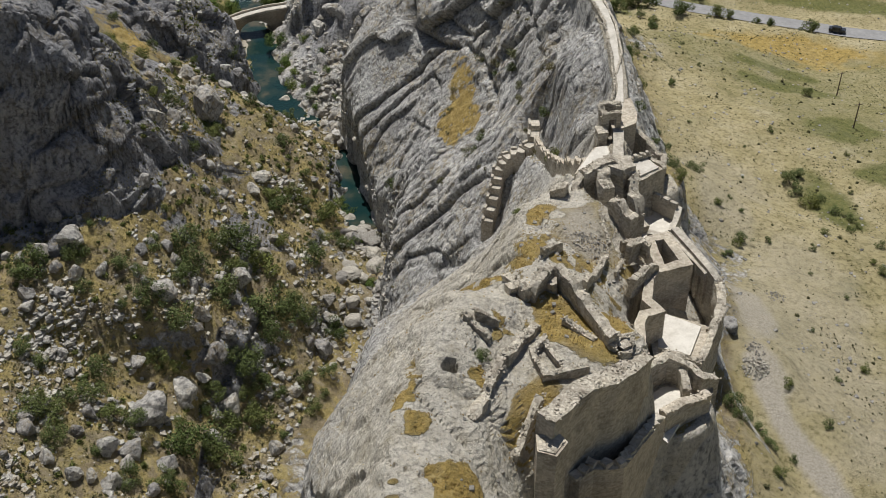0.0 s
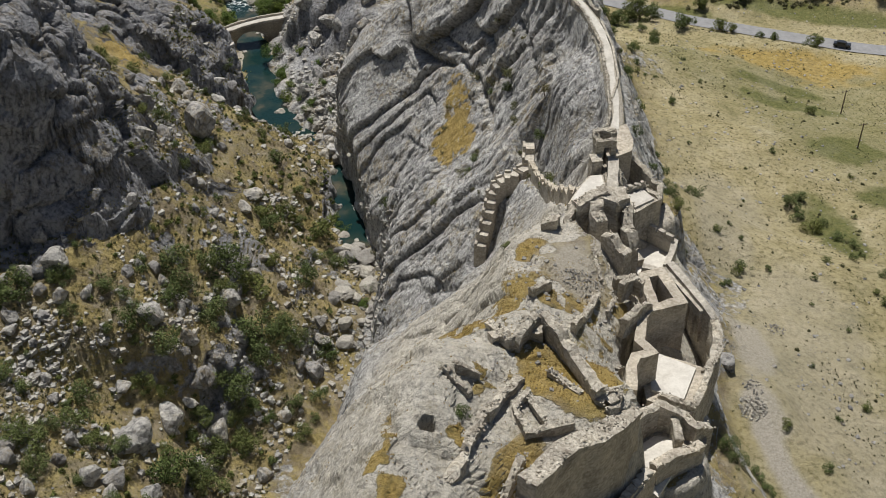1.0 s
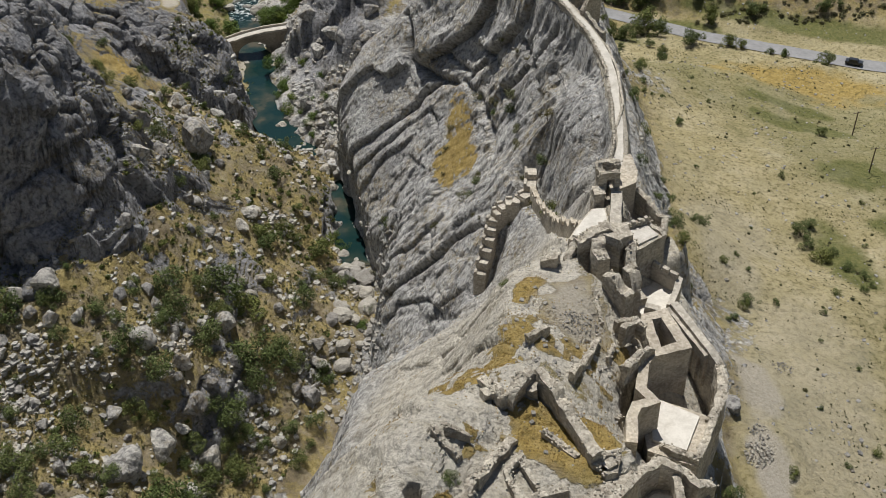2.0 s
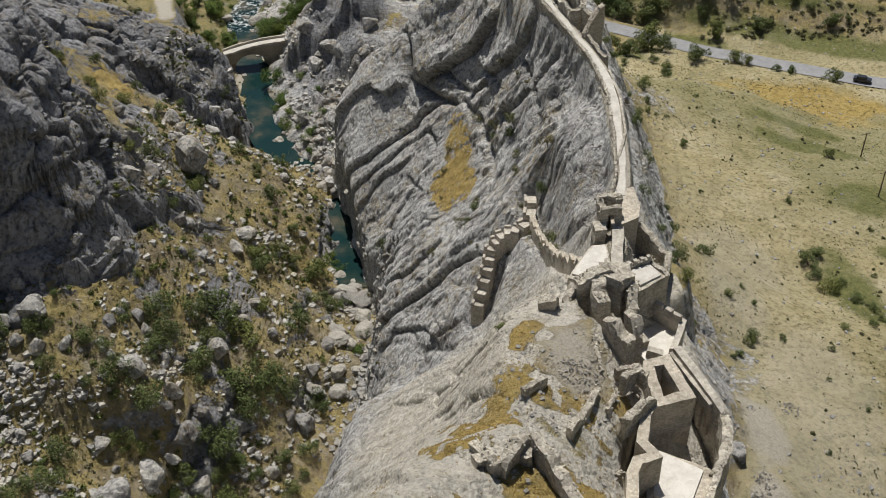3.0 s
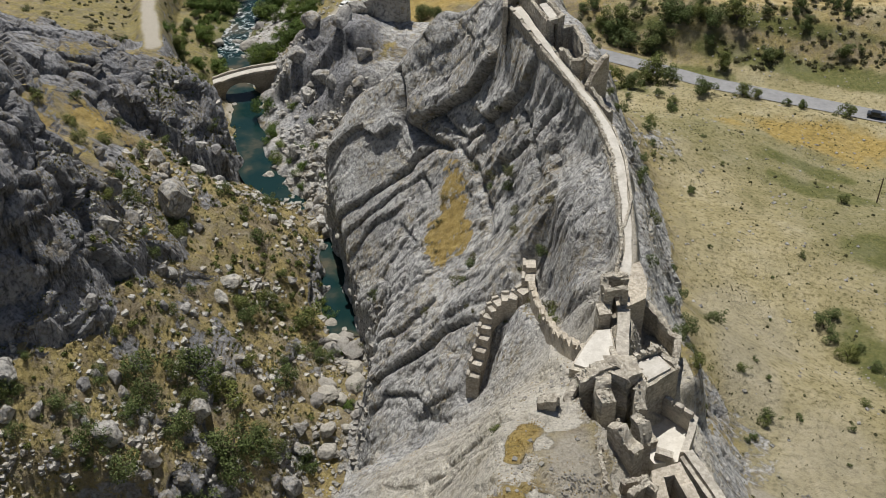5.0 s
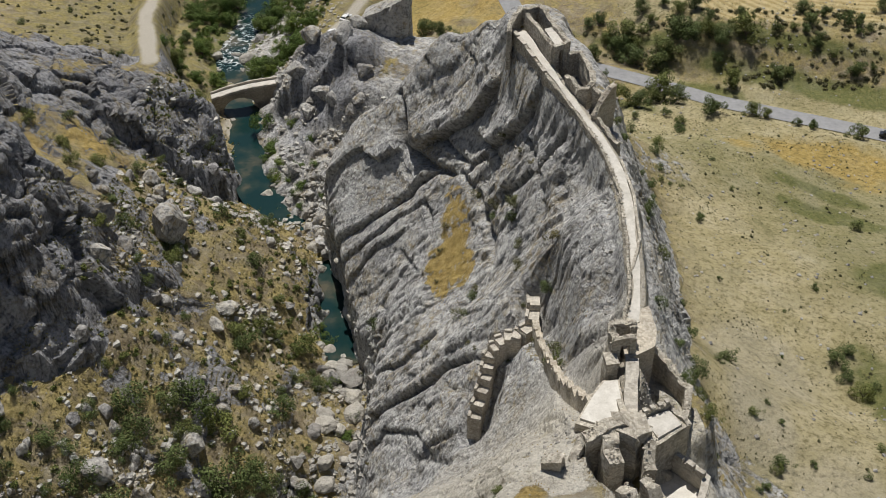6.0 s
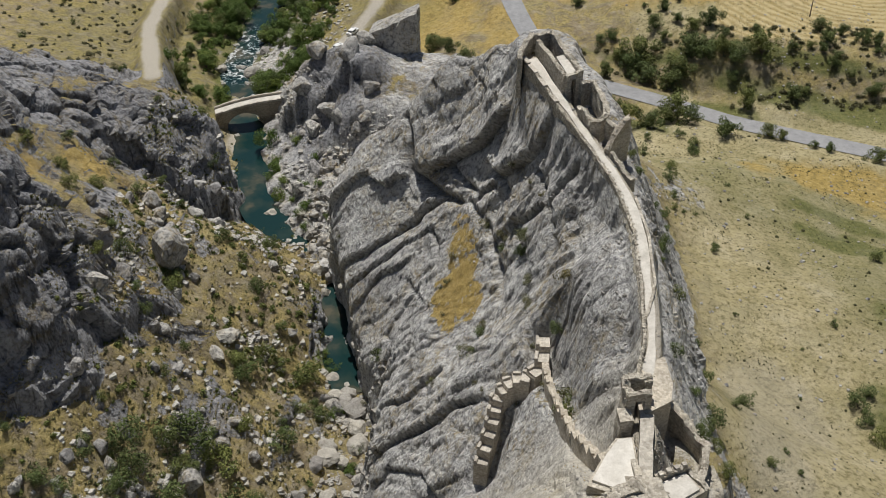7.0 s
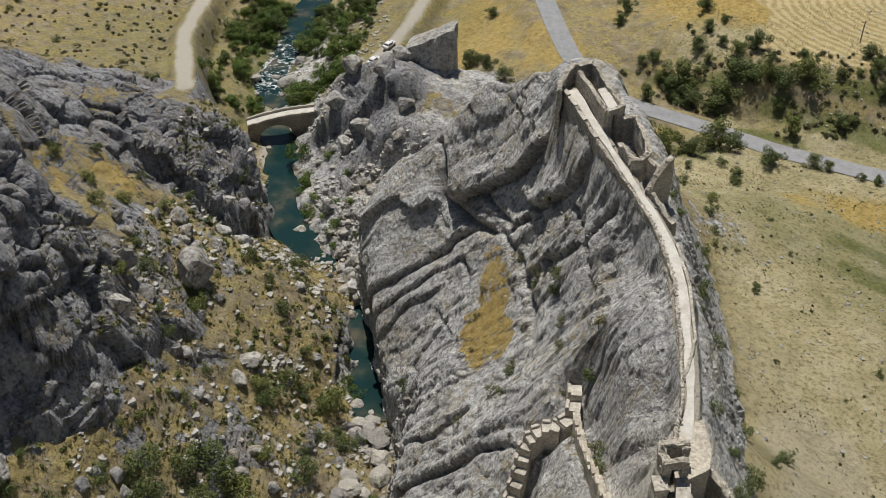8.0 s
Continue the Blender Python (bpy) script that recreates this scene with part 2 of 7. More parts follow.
for chain, below in (([(14.9, 165, 53.3), (14.6, 161.2, 51.2), (11.9, 160.4, 49.9), (8.8, 159.4, 47.4), (7.8, 156.2, 43.6), (6.5, 152.6, 39.2)], 3.0), ([(15.1, 160.6, 52.6), (16.7, 146.6, 57.8), (18.1, 137.2, 63.2), (19.9, 130.4, 67.8)], 2.6)):
    d, high = chain_distance(flat_x, flat_y, chain)
    w = (1 - smooth(1.2, 4.5, d)).reshape(GX.shape)
    GZ = GZ * (1 - w) + np.minimum(GZ, high.reshape(GX.shape) - below) * w
    KEEP = np.maximum(KEEP, 0.75 * w)
spot = np.stack([GX, GY, 0 * GX], 2).reshape(-1, 3)
jag = (1.5 * value_noise(spot / 5.0, 401) + 0.8 * value_noise(spot / 1.9, 402)).reshape(GX.shape)
def scarp(chain, drop, reach, width):
    """Raises the land to the left of a chain in plan, with a steep face along it (reach 0: steepens the slope where it is)."""
    best = np.full(GX.shape, 1e9)
    sd = np.zeros(GX.shape)
    for (ax, ay), (bx, by) in zip(chain, chain[1:]):
        lx, ly = bx - ax, by - ay
        n = math.hypot(lx, ly)
        t = np.clip(((GX - ax) * lx + (GY - ay) * ly) / n ** 2, 0, 1)
        d = np.hypot(GX - ax - t * lx, GY - ay - t * ly)
        side = (lx * (GY - ay) - ly * (GX - ax)) / n
        near = d < best
        best = np.where(near, d, best)
        sd = np.where(near, side, sd)
    sd = sd + jag * min(1.0, drop / 3)
    off_end = np.sqrt(np.maximum(best ** 2 - (sd - jag * min(1.0, drop / 3)) ** 2, 0))
    if reach == 0:
        return drop * (smooth(-1.0, width, sd) - smooth(-11, 13, sd)) * np.exp(-off_end / 5.0) * np.exp(-np.maximum(np.abs(sd) - 13, 0) / 4)
    return drop * smooth(-0.3, width, sd) * np.exp(-np.maximum(sd - width, 0) / reach) * np.exp(-off_end / 2.0)


relief = scarp([(-47, 296), (-38, 291), (-28, 287), (-20, 288)], 5.0, 9.0, 2.4)
relief += scarp([(-76, 176), (-68.5, 175), (-62, 178), (-58.5, 186), (-57.5, 194), (-60, 206)], 3.5, 0, 3.0)
relief += scarp([(-73, 250), (-65, 250), (-57.5, 251), (-53, 258), (-53.5, 270)], 9.0, 0, 2.2)
GZ = GZ + relief * (1 - KEEP)
# ledges and risers in the cliffs
wob = value_noise(np.stack([GX, GY, 0 * GX], 2).reshape(-1, 3) / 13.0, 201).reshape(GX.shape)
for tall, zone, strength in ((8.5, smooth(2.3, 3.0, GS) * smooth(5.0, 4.4, GS) * smooth(160, 168, GY) * smooth(300, 286, GY), 0.4),):
    level = (GZ + 3.2 * wob + 0.25 * GX) / tall
    frac = level - np.floor(level)
    shift = (smooth(0.3, 0.7, frac) - frac) * tall
    GZ = GZ + shift * zone * strength * (1 - KEEP)
P = np.stack([GX, GY, GZ], 2)
du = np.gradient(P, axis=1)
dv = np.gradient(P, axis=0)
NRM = np.cross(du, dv)
NRM /= np.linalg.norm(NRM, axis=2, keepdims=True) + 1e-9
rockiness = np.interp(GS, np.arange(len(ROCKY)), ROCKY)
steep = smooth(0.78, 0.5, NRM[:, :, 2])
rockiness = np.clip(np.maximum(rockiness * 0.85, steep * (GS < 14.3)) , 0, 1)
# no rock north of the ridge's end, but for the outcrop beside the bridge
for cx, cy, rx, ry in ((-60, 269, 9, 15), (-72, 258, 10, 20), (-30, 292, 13, 12), (-70, 190, 12, 22)):
    rockiness = np.maximum(rockiness, smooth(1.2, 0.8, np.hypot((GX - cx) / rx, (GY - cy) / ry)))
rockiness = rockiness * np.where(GS < 5.5, smooth(312, 290, GY) * (0.12 + 0.88 * smooth(158, 167, GY)), 1.0)
north = smooth(232, 262, GY)
rockiness = rockiness * (1 - north * smooth(10.5, 11.5, GS)) * np.where(GS > 8.6, smooth(314, 302, GY), 1.0)
rockiness = rockiness * (1 - 0.72 * smooth(1.25, 0.6, np.hypot((GX + 77) / 16, (GY - 231) / 16)))
flat = P.reshape(-1, 3)
warp = np.stack([value_noise(flat / 6.0, 5), value_noise(flat / 6.0, 6), value_noise(flat / 6.0, 7)], 1)
warp = 0.55 * warp + 0.12 * np.stack([value_noise(flat / 2.1, 15), value_noise(flat / 2.1, 16), value_noise(flat / 2.1, 17)], 1)


joint_of = {}
on_face = np.stack([GU.ravel(), flat[:, 1], 0 * flat[:, 1]], 1) + np.stack([warp[:, 0], warp[:, 1], 0 * warp[:, 2]], 1)


def frame_of(normal, run):
    """Three axes for a bed of rock: along its strike, across it in the face, and out of it."""
    n = np.array(normal) / np.linalg.norm(normal)
    a = np.array(run) - n * (np.array(run) @ n)
    a /= np.linalg.norm(a)
    return np.stack([a, np.cross(n, a), n])


def beds(at, axes, sizes, seed, crack, width, tilt, step):
    """Angular blocks: each cell has its own height and slant, with open joints between."""
    q = at @ axes.T
    d1, d2, who, delta = cells(q / np.array(sizes), seed)
    spin = np.stack([np.sin(who * 91.7), np.cos(who * 57.3), np.sin(who * 33.1 + 1)], 1)
    gap = (d2 - d1) * min(sizes)
    gate = 0.2 + 0.8 * smooth(-0.2, 0.3, value_noise(q / (1.2 * np.array(sizes)), seed + 200))
    joint_of[seed] = np.exp(-gap / (0.5 * width)) * gate
    return (who - 0.5) * step * (0.4 + 0.6 * gate) + (delta * spin).sum(1) * tilt - crack * gate * np.exp(-(gap / width) ** 1.3)


def ledges(at, across_way, pitch, seed, depth, wander):
    """Overlapping sheets of rock: a slow sinking and a sudden rise, broken up along the bed."""
    s = at @ np.array(across_way) + wander * (value_noise(at / (2.2 * pitch), seed) + 0.35 * value_noise(at / (0.6 * pitch), seed + 1))
    k = s / pitch
    f = k - np.floor(k)
    tall = smooth(-0.1, 0.3, value_noise(at / (2.0 * pitch) + np.floor(k)[:, None] * 7.7, seed + 2))
    saw = np.where(f < 0.93, f / 0.93, (1 - f) / 0.07)
    joint_of[seed] = np.exp(-np.minimum(f, 1 - f) * pitch / 0.22) * tall
    return depth * tall * (0.5 - saw)


def open_joint(at, chain, depth, width, step=0.0, reach=5.0):
    """A joint across the face along a chain of (up the slope, northing): an open crack, and the rock on its northern side standing proud."""
    best = np.full(len(at), 1e9)
    side = np.zeros(len(at))
    for (au, ay), (bu, by) in zip(chain, chain[1:]):
        du, dy = bu - au, by - ay
        n = math.hypot(du, dy)
        t = np.clip(((at[:, 0] - au) * du + (at[:, 1] - ay) * dy) / n ** 2, 0, 1)
        d = np.hypot(at[:, 0] - au - t * du, at[:, 1] - ay - t * dy)
        closer = d < best
        side = np.where(closer, (du * (at[:, 1] - ay) - dy * (at[:, 0] - au)) / n, side)
        best = np.minimum(best, d)
    if chain[-1][0] < chain[0][0]:
        side = -side
    off_end = np.sqrt(np.maximum(best ** 2 - side ** 2, 0))
    proud = smooth(-0.1, 0.35, side) * np.exp(-np.maximum(side, 0) / reach) * np.exp(-off_end / 1.6)
    joint_of["open"] = np.maximum(joint_of.get("open", 0.0), 0.9 * np.exp(-(best / (0.55 * width)) ** 2))
    return step * proud - depth * np.exp(-(best / width) ** 2)


# (chain, depth, width, step, reach)
CRAG_JOINTS = [
    ([(-64, 222.5), (-50.9, 217.5), (-43.4, 216.2), (-36.1, 216.2), (-30.7, 213.3)], 0.9, 0.7, 1.5, 7),
    ([(-60.4, 216.6), (-50.6, 214.1), (-44.4, 213.7), (-36.9, 211.6)], 0.8, 0.6, 1.0, 3),
    ([(-23, 229), (-24.5, 225.5), (-30.8, 222.1), (-31.2, 217.1), (-29.4, 210.8)], 2.2, 1.2, 0, 1),
    ([(-42, 233), (-37.4, 228.0), (-36.7, 223.4), (-32.6, 222.1)], 0.6, 0.6, 2.2, 6),
    ([(-28.1, 219.6), (-20.4, 215.4), (-12.9, 212.0), (-8, 210)], 1.0, 0.9, 4.2, 8),
    ([(-27.5, 208.7), (-25.2, 200.3), (-25.8, 195.2), (-25.6, 188.9), (-26.2, 183.5)], 1.7, 1.0, 0, 1),
]
BLOCK_JOINTS = [
    ([(-24.7, 217.9), (-25.7, 211.6), (-24.5, 206.6)], 1.4, 0.8, 0, 1),
    ([(-19.0, 209.5), (-17.3, 205.3), (-10.6, 199.0), (-5.6, 196.5), (-0.7, 194.8)], 1.1, 0.8, 3.2, 6),
    ([(-16.9, 205.3), (-18.3, 200.3), (-19.0, 194.8)], 1.3, 0.8, 0, 1),
    ([(-19.0, 194.8), (-14.1, 191.0), (-8.4, 186.4), (-5.5, 186.8), (-1.2, 185.6)], 0.9, 0.7, 2.2, 5),
]
MORE_JOINTS = [
    ([(-8.5, 186), (-8.5, 185.1), (-10.7, 182.2), (-11.5, 178.4)], 1.0, 0.7, 0, 1),
    ([(-19.0, 194.8), (-17.0, 187.7), (-18.8, 183.5)], 1.3, 0.8, 0, 1),
    ([(-25.5, 207.0), (-19.3, 205.3)], 0.8, 0.6, 1.8, 4),
    ([(-9.1, 196.1), (-8.9, 191.4), (-8.3, 187.2)], 1.5, 0.9, 0, 1),
    ([(-37.7, 210.8), (-39.0, 202.8)], 1.6, 0.8, 0, 1),
    ([(-48.5, 207.8), (-43.5, 196.9)], 0.7, 0.5, 0.8, 3),
]
FOOT_JOINTS = [
    ([(-60.6, 212.9), (-52.8, 212.4), (-46.1, 210.3)], 0.7, 0.5, 0.9, 3),
    ([(-16.2, 167.5), (-13.1, 166.2), (-7.9, 165.0)], 0.6, 0.5, 0.9, 4),
    ([(-61, 173), (-51.3, 170.9), (-44.3, 168.8), (-38.4, 167.5), (-33.5, 163.7)], 1.2, 0.8, 2.2, 7),
    ([(-58, 182), (-49.4, 177.2), (-41.1, 177.6)], 0.9, 0.6, 1.3, 5),
    ([(-46.4, 157.4), (-39.9, 155.3), (-35.3, 153.6)], 0.8, 0.6, 1.0, 4),
]
SMALL_JOINTS = [
    ([(-45.2, 176.3), (-45.3, 169.6)], 0.9, 0.6, 0, 1),
    ([(-32.3, 174.6), (-27.2, 170.9)], 0.8, 0.6, 1.0, 4),
    ([(-57.3, 167.9), (-49.1, 161.6), (-45.9, 157.0)], 0.7, 0.6, 1.2, 4),
    ([(-58, 190), (-49.5, 186.0), (-42.2, 185.1)], 0.5, 0.5, 0.7, 4),
    ([(-33, 199), (-26, 197), (-20, 194)], 0.5, 0.5, 0.7, 3),
    ([(-22, 178), (-14, 176), (-6, 173)], 0.5, 0.45, 0.8, 4),
    ([(-13, 158), (-6, 155), (-1, 154)], 0.4, 0.45, 0.6, 4),
]
fs = GS.ravel()
UP = (0, 0, 1)
DIP = frame_of((-0.77, -0.05, 0.64), (0.48, 0.67, 0.57))
STRIKE = frame_of(UP, (0.95, -0.30, 0))
FLUTES = frame_of(UP, (0.85, -0.45, 0))
LEVEL = frame_of((-0.11, -0.17, 0.98), (0.93, 0.33, 0.16))
near = (flat[:, 1] > 40) & (flat[:, 1] < 330)
south = smooth(158, 138, flat[:, 1] - 0.5 * (flat[:, 0] - 8)) * (fs > 8.3) * (fs < 13.6)
crag = (fs > 8.2) * (fs < 14) * (1 - south)
west = (1 - np.clip(crag + south, 0, 1)) * (fs < 9) * near
lift_rock = np.zeros(len(flat))
at_joint = np.zeros(len(flat))

z = np.nonzero((crag > 0.01) & near)[0]
dome = 1 - 0.75 * np.exp(-(((flat[z, 0] + 14) / 10) ** 4 + ((flat[z, 1] - 222) / 15) ** 4))
at = on_face[z]
lf = np.zeros(len(z))
for chain, depth, width, step, reach in CRAG_JOINTS + BLOCK_JOINTS + MORE_JOINTS + FOOT_JOINTS + SMALL_JOINTS:
    lf += open_joint(at, chain, 0.8 * depth, 0.7 * width, 0.65 * step, 0.8 * reach)
lf += (0.25 + 0.75 * dome) * (beds(at, STRIKE, (13, 6.5, 9), 11, 0.5, 0.45, 0.35, 0.9) + ledges(at, tuple(STRIKE[1]), 7.5, 301, 0.7, 1.6))
lf += dome * (beds(at, STRIKE, (4.6, 2.3, 9), 23, 0.35, 0.32, 0.16, 0.5) + ledges(at, tuple(STRIKE[1]), 2.8, 311, 0.3, 0.8))
lf += (0.35 + 0.65 * dome) * 0.07 * fractal(flat[z] / 1.5, 3, 43, True)
lift_rock[z] += crag[z] * lf
at_joint[z] += crag[z] * np.maximum(np.maximum(joint_of["open"], 0.7 * dome * np.maximum(joint_of[11], joint_of[301])), dome * np.maximum(0.8 * joint_of[23], 0.6 * joint_of[311]))

z = np.nonzero((south > 0.01) & near)[0]
slope_face = (fs[z] < 12.2)
at = on_face[z]
lf = beds(at, FLUTES, (26, 5.5, 9), 12, 0.6, 0.5, 0.35, 0.6) + beds(at, FLUTES, (7.5, 2.2, 9), 24, 0.25, 0.4, 0.12, 0.22)
lf += slope_face * (ledges(at, tuple(FLUTES[1]), 5.6, 331, 0.6, 1.0) + ledges(at, tuple(FLUTES[1]), 1.9, 341, 0.18, 0.5))
lf += 0.06 * fractal(flat[z] / 1.3, 3, 45, True)
lift_rock[z] += south[z] * lf
at_joint[z] += 0.7 * south[z] * np.maximum(joint_of[12], slope_face * np.maximum(joint_of[331], 0.5 * joint_of[341]))

z = np.nonzero(west > 0.01)[0]
at = flat[z] + 1.2 * warp[z]
lf = beds(at, LEVEL, (12, 8.0, 8.0), 13, 1.3, 0.6, 1.6, 2.4) + beds(at, LEVEL, (4.2, 3.4, 3.8), 25, 0.5, 0.45, 0.5, 0.6)
lf += 0.08 * fractal(flat[z] / 2.0, 4, 47, True)
lift_rock[z] += west[z] * lf
at_joint[z] += west[z] * np.maximum(joint_of[13], 0.7 * joint_of[25])
soil = 0.55 * fractal(flat / 9.0, 5, 61) + 0.16 * fractal(flat / 1.6, 3, 71)
rk = rockiness.ravel()
patch = value_noise(flat / 15.0, 77) + 0.6 * value_noise(flat / 5.0, 78)
rk_soft = np.clip(rk + 0.42 * patch * (rk > 0.12) * (rk < 0.93), 0, 1)
inside = ((GY > 40) & (GY < 400)).ravel()
lift = rk_soft * lift_rock + (1 - rk_soft) * soil * np.where(fs > 14.2, 0.45, 1.0)
lift *= (1 - KEEP.ravel()) * inside
lift *= 1 - 0.6 * np.exp(-(((flat[:, 0] - 2.2) / 3.6) ** 4 + ((flat[:, 1] - 196) / 11) ** 4)) * (fs > 8.2)
lift = lift.reshape(GX.shape)
lift = 0.9 * lift + 0.05 * np.roll(lift, 1, 0) + 0.05 * np.roll(lift, -1, 0)
lift = lift.ravel()
LAND = flat + NRM.reshape(-1, 3) * lift[:, None]
# the mouth of an old shaft on the high rock
LAND[:, 2] -= 3.6 * np.exp(-(np.hypot(LAND[:, 0] + 0.1, LAND[:, 1] - 69.2) / 0.62) ** 6)
LAND_SHAPE = GX.shape


def ground_z(x, y):
    """The land's height at a place in plan, from the nearest row and the columns round it."""
    r = int(np.argmin(np.abs(y_rows - y)))
    row = LAND.reshape(*LAND_SHAPE, 3)[r]
    order = np.argsort(row[:, 0])
    return float(np.interp(x, row[order, 0], row[order, 2]))


# ---------------------------------------------------------------- materials
def shade(name):
    m = bpy.data.materials.new(name)
    m.use_nodes = True
    return m, m.node_tree.nodes, m.node_tree.links, m.node_tree.nodes["Principled BSDF"]


def noise_node(nodes, links, coord, scale, detail=6, rough=0.6, distort=0.0):
    n = nodes.new("ShaderNodeTexNoise")
    n.inputs["Scale"].default_value = scale
    n.inputs["Detail"].default_value = detail
    n.inputs["Roughness"].default_value = rough
    n.inputs["Distortion"].default_value = distort
    links.new(coord, n.inputs["Vector"])
    return n.outputs["Fac"]


def ramp(nodes, links, fac, stops):
    r = nodes.new("ShaderNodeValToRGB")
    els = r.color_ramp.elements
    while len(els) < len(stops):
        els.new(0.5)
    for e, (pos, col) in zip(els, stops):
        e.position = pos
        e.color = (*col, 1) if len(col) == 3 else col
    links.new(fac, r.inputs[0])
    return r.outputs[0]


def blend(nodes, links, fac, a, b, mode="MIX"):
    m = nodes.new("ShaderNodeMix")
    m.data_type = "RGBA"
    m.blend_type = mode
    for val, sock in ((fac, m.inputs[0]), (a, m.inputs[6]), (b, m.inputs[7])):
        if isinstance(val, (int, float)):
            sock.default_value = val
        elif isinstance(val, tuple):
            sock.default_value = (*val, 1)
        else:
            links.new(val, sock)
    return m.outputs[2]


def maths(nodes, links, op, a, b=0.0, c=0.0):
    m = nodes.new("ShaderNodeMath")
    m.operation = op
    for val, sock in zip((a, b, c), m.inputs):
        if isinstance(val, (int, float)):
            sock.default_value = val
        else:
            links.new(val, sock)
    return m.outputs[0]


def bumped(nodes, links, bsdf, height, strength, distance):
    b = nodes.new("ShaderNodeBump")
    b.inputs["Strength"].default_value = strength
    b.inputs["Distance"].default_value = distance
    links.new(height, b.inputs["Height"])
    links.new(b.outputs[0], bsdf.inputs["Normal"])


def span(nodes, links, val, lo, hi):
    r = nodes.new("ShaderNodeMapRange")
    r.inputs[1].default_value, r.inputs[2].default_value = lo, hi
    links.new(val, r.inputs[0])
    return r.outputs[0]


def attribute(nodes, name):
    a = nodes.new("ShaderNodeAttribute")
    a.attribute_name = name
    return a.outputs["Fac"]


def turned(nodes, links, pos, axes, sizes):
    """The place in a bed's own axes, each divided by a size."""
    out = nodes.new("ShaderNodeCombineXYZ")
    for k in range(3):
        dot = nodes.new("ShaderNodeVectorMath")
        dot.operation = "DOT_PRODUCT"
        links.new(pos, dot.inputs[0])
        dot.inputs[1].default_value = tuple(float(c) / sizes[k] for c in axes[k])
        links.new(dot.outputs["Value"], out.inputs[k])
    return out.outputs[0]


def rock_colour(nodes, links, pos, bed=None, axes=None):
    """Grey limestone: broad pale and dark weathering, thin cracks along the beds, ochre lichen."""
    base = ramp(nodes, links, noise_node(nodes, links, pos, 0.11, 8, 0.62, 0.6), [(0.3, (0.45, 0.445, 0.436)), (0.5, (0.565, 0.558, 0.543)), (0.7, (0.66, 0.65, 0.625))])
    bed = pos if bed is None else bed
    axes = DIP if axes is None else axes
    run = noise_node(nodes, links, turned(nodes, links, bed, axes, (4.5, 1.0, 1.4)), 1.0, 8, 0.72, 0.6)
    base = blend(nodes, links, 0.8, base, ramp(nodes, links, run, [(0.34, (0.56, 0.56, 0.58)), (0.5, (1, 1, 1)), (0.7, (1.12, 1.11, 1.08))]), "MULTIPLY")
    speck = ramp(nodes, links, noise_node(nodes, links, pos, 1.3, 5, 0.62), [(0.36, (0.36, 0.36, 0.38)), (0.5, (1, 1, 1)), (0.68, (1.26, 1.25, 1.22))])
    base = blend(nodes, links, 0.8, base, speck, "MULTIPLY")
    bent = nodes.new("ShaderNodeVectorMath")
    bent.operation = "MULTIPLY_ADD"
    bent.inputs[1].default_value = (1.6, 1.6, 1.6)
    wob = nodes.new("ShaderNodeTexNoise")
    wob.inputs["Scale"].default_value = 0.45
    wob.inputs["Detail"].default_value = 5
    links.new(pos, wob.inputs["Vector"])
    links.new(wob.outputs["Color"], bent.inputs[0])
    links.new(bed, bent.inputs[2])
    gate_n = span(nodes, links, noise_node(nodes, links, pos, 0.2, 5, 0.62), 0.45, 0.62)
    for sizes, width, dark in (((9.0, 3.3, 6.0), 0.05, 0.8), ((3.3, 1.3, 2.4), 0.075, 0.4)):
        crack = nodes.new("ShaderNodeTexVoronoi")
        crack.feature = "DISTANCE_TO_EDGE"
        crack.inputs["Scale"].default_value = 1.0
        links.new(turned(nodes, links, bent.outputs[0], axes, sizes), crack.inputs["Vector"])
        line = span(nodes, links, crack.outputs["Distance"], 0.0, width)
        dim = maths(nodes, links, "MULTIPLY", maths(nodes, links, "SUBTRACT", 1.0, line), maths(nodes, links, "MULTIPLY", gate_n, dark))
        base = blend(nodes, links, dim, base, (0.06, 0.058, 0.056))
    stain = maths(nodes, links, "MULTIPLY", span(nodes, links, noise_node(nodes, links, pos, 0.1, 4, 0.55), 0.42, 0.6), span(nodes, links, noise_node(nodes, links, pos, 0.7, 8, 0.74, 0.6), 0.47, 0.62))
    return blend(nodes, links, maths(nodes, links, "MULTIPLY", stain, 0.65), base, (0.40, 0.31, 0.15))


def nodes_warp(nodes, links, pos):
    """A small wandering offset for a pattern."""
    w = nodes.new("ShaderNodeTexNoise")
    w.inputs["Scale"].default_value = 0.8
    w.inputs["Detail"].default_value = 5
    links.new(pos, w.inputs["Vector"])
    return w.outputs["Color"]


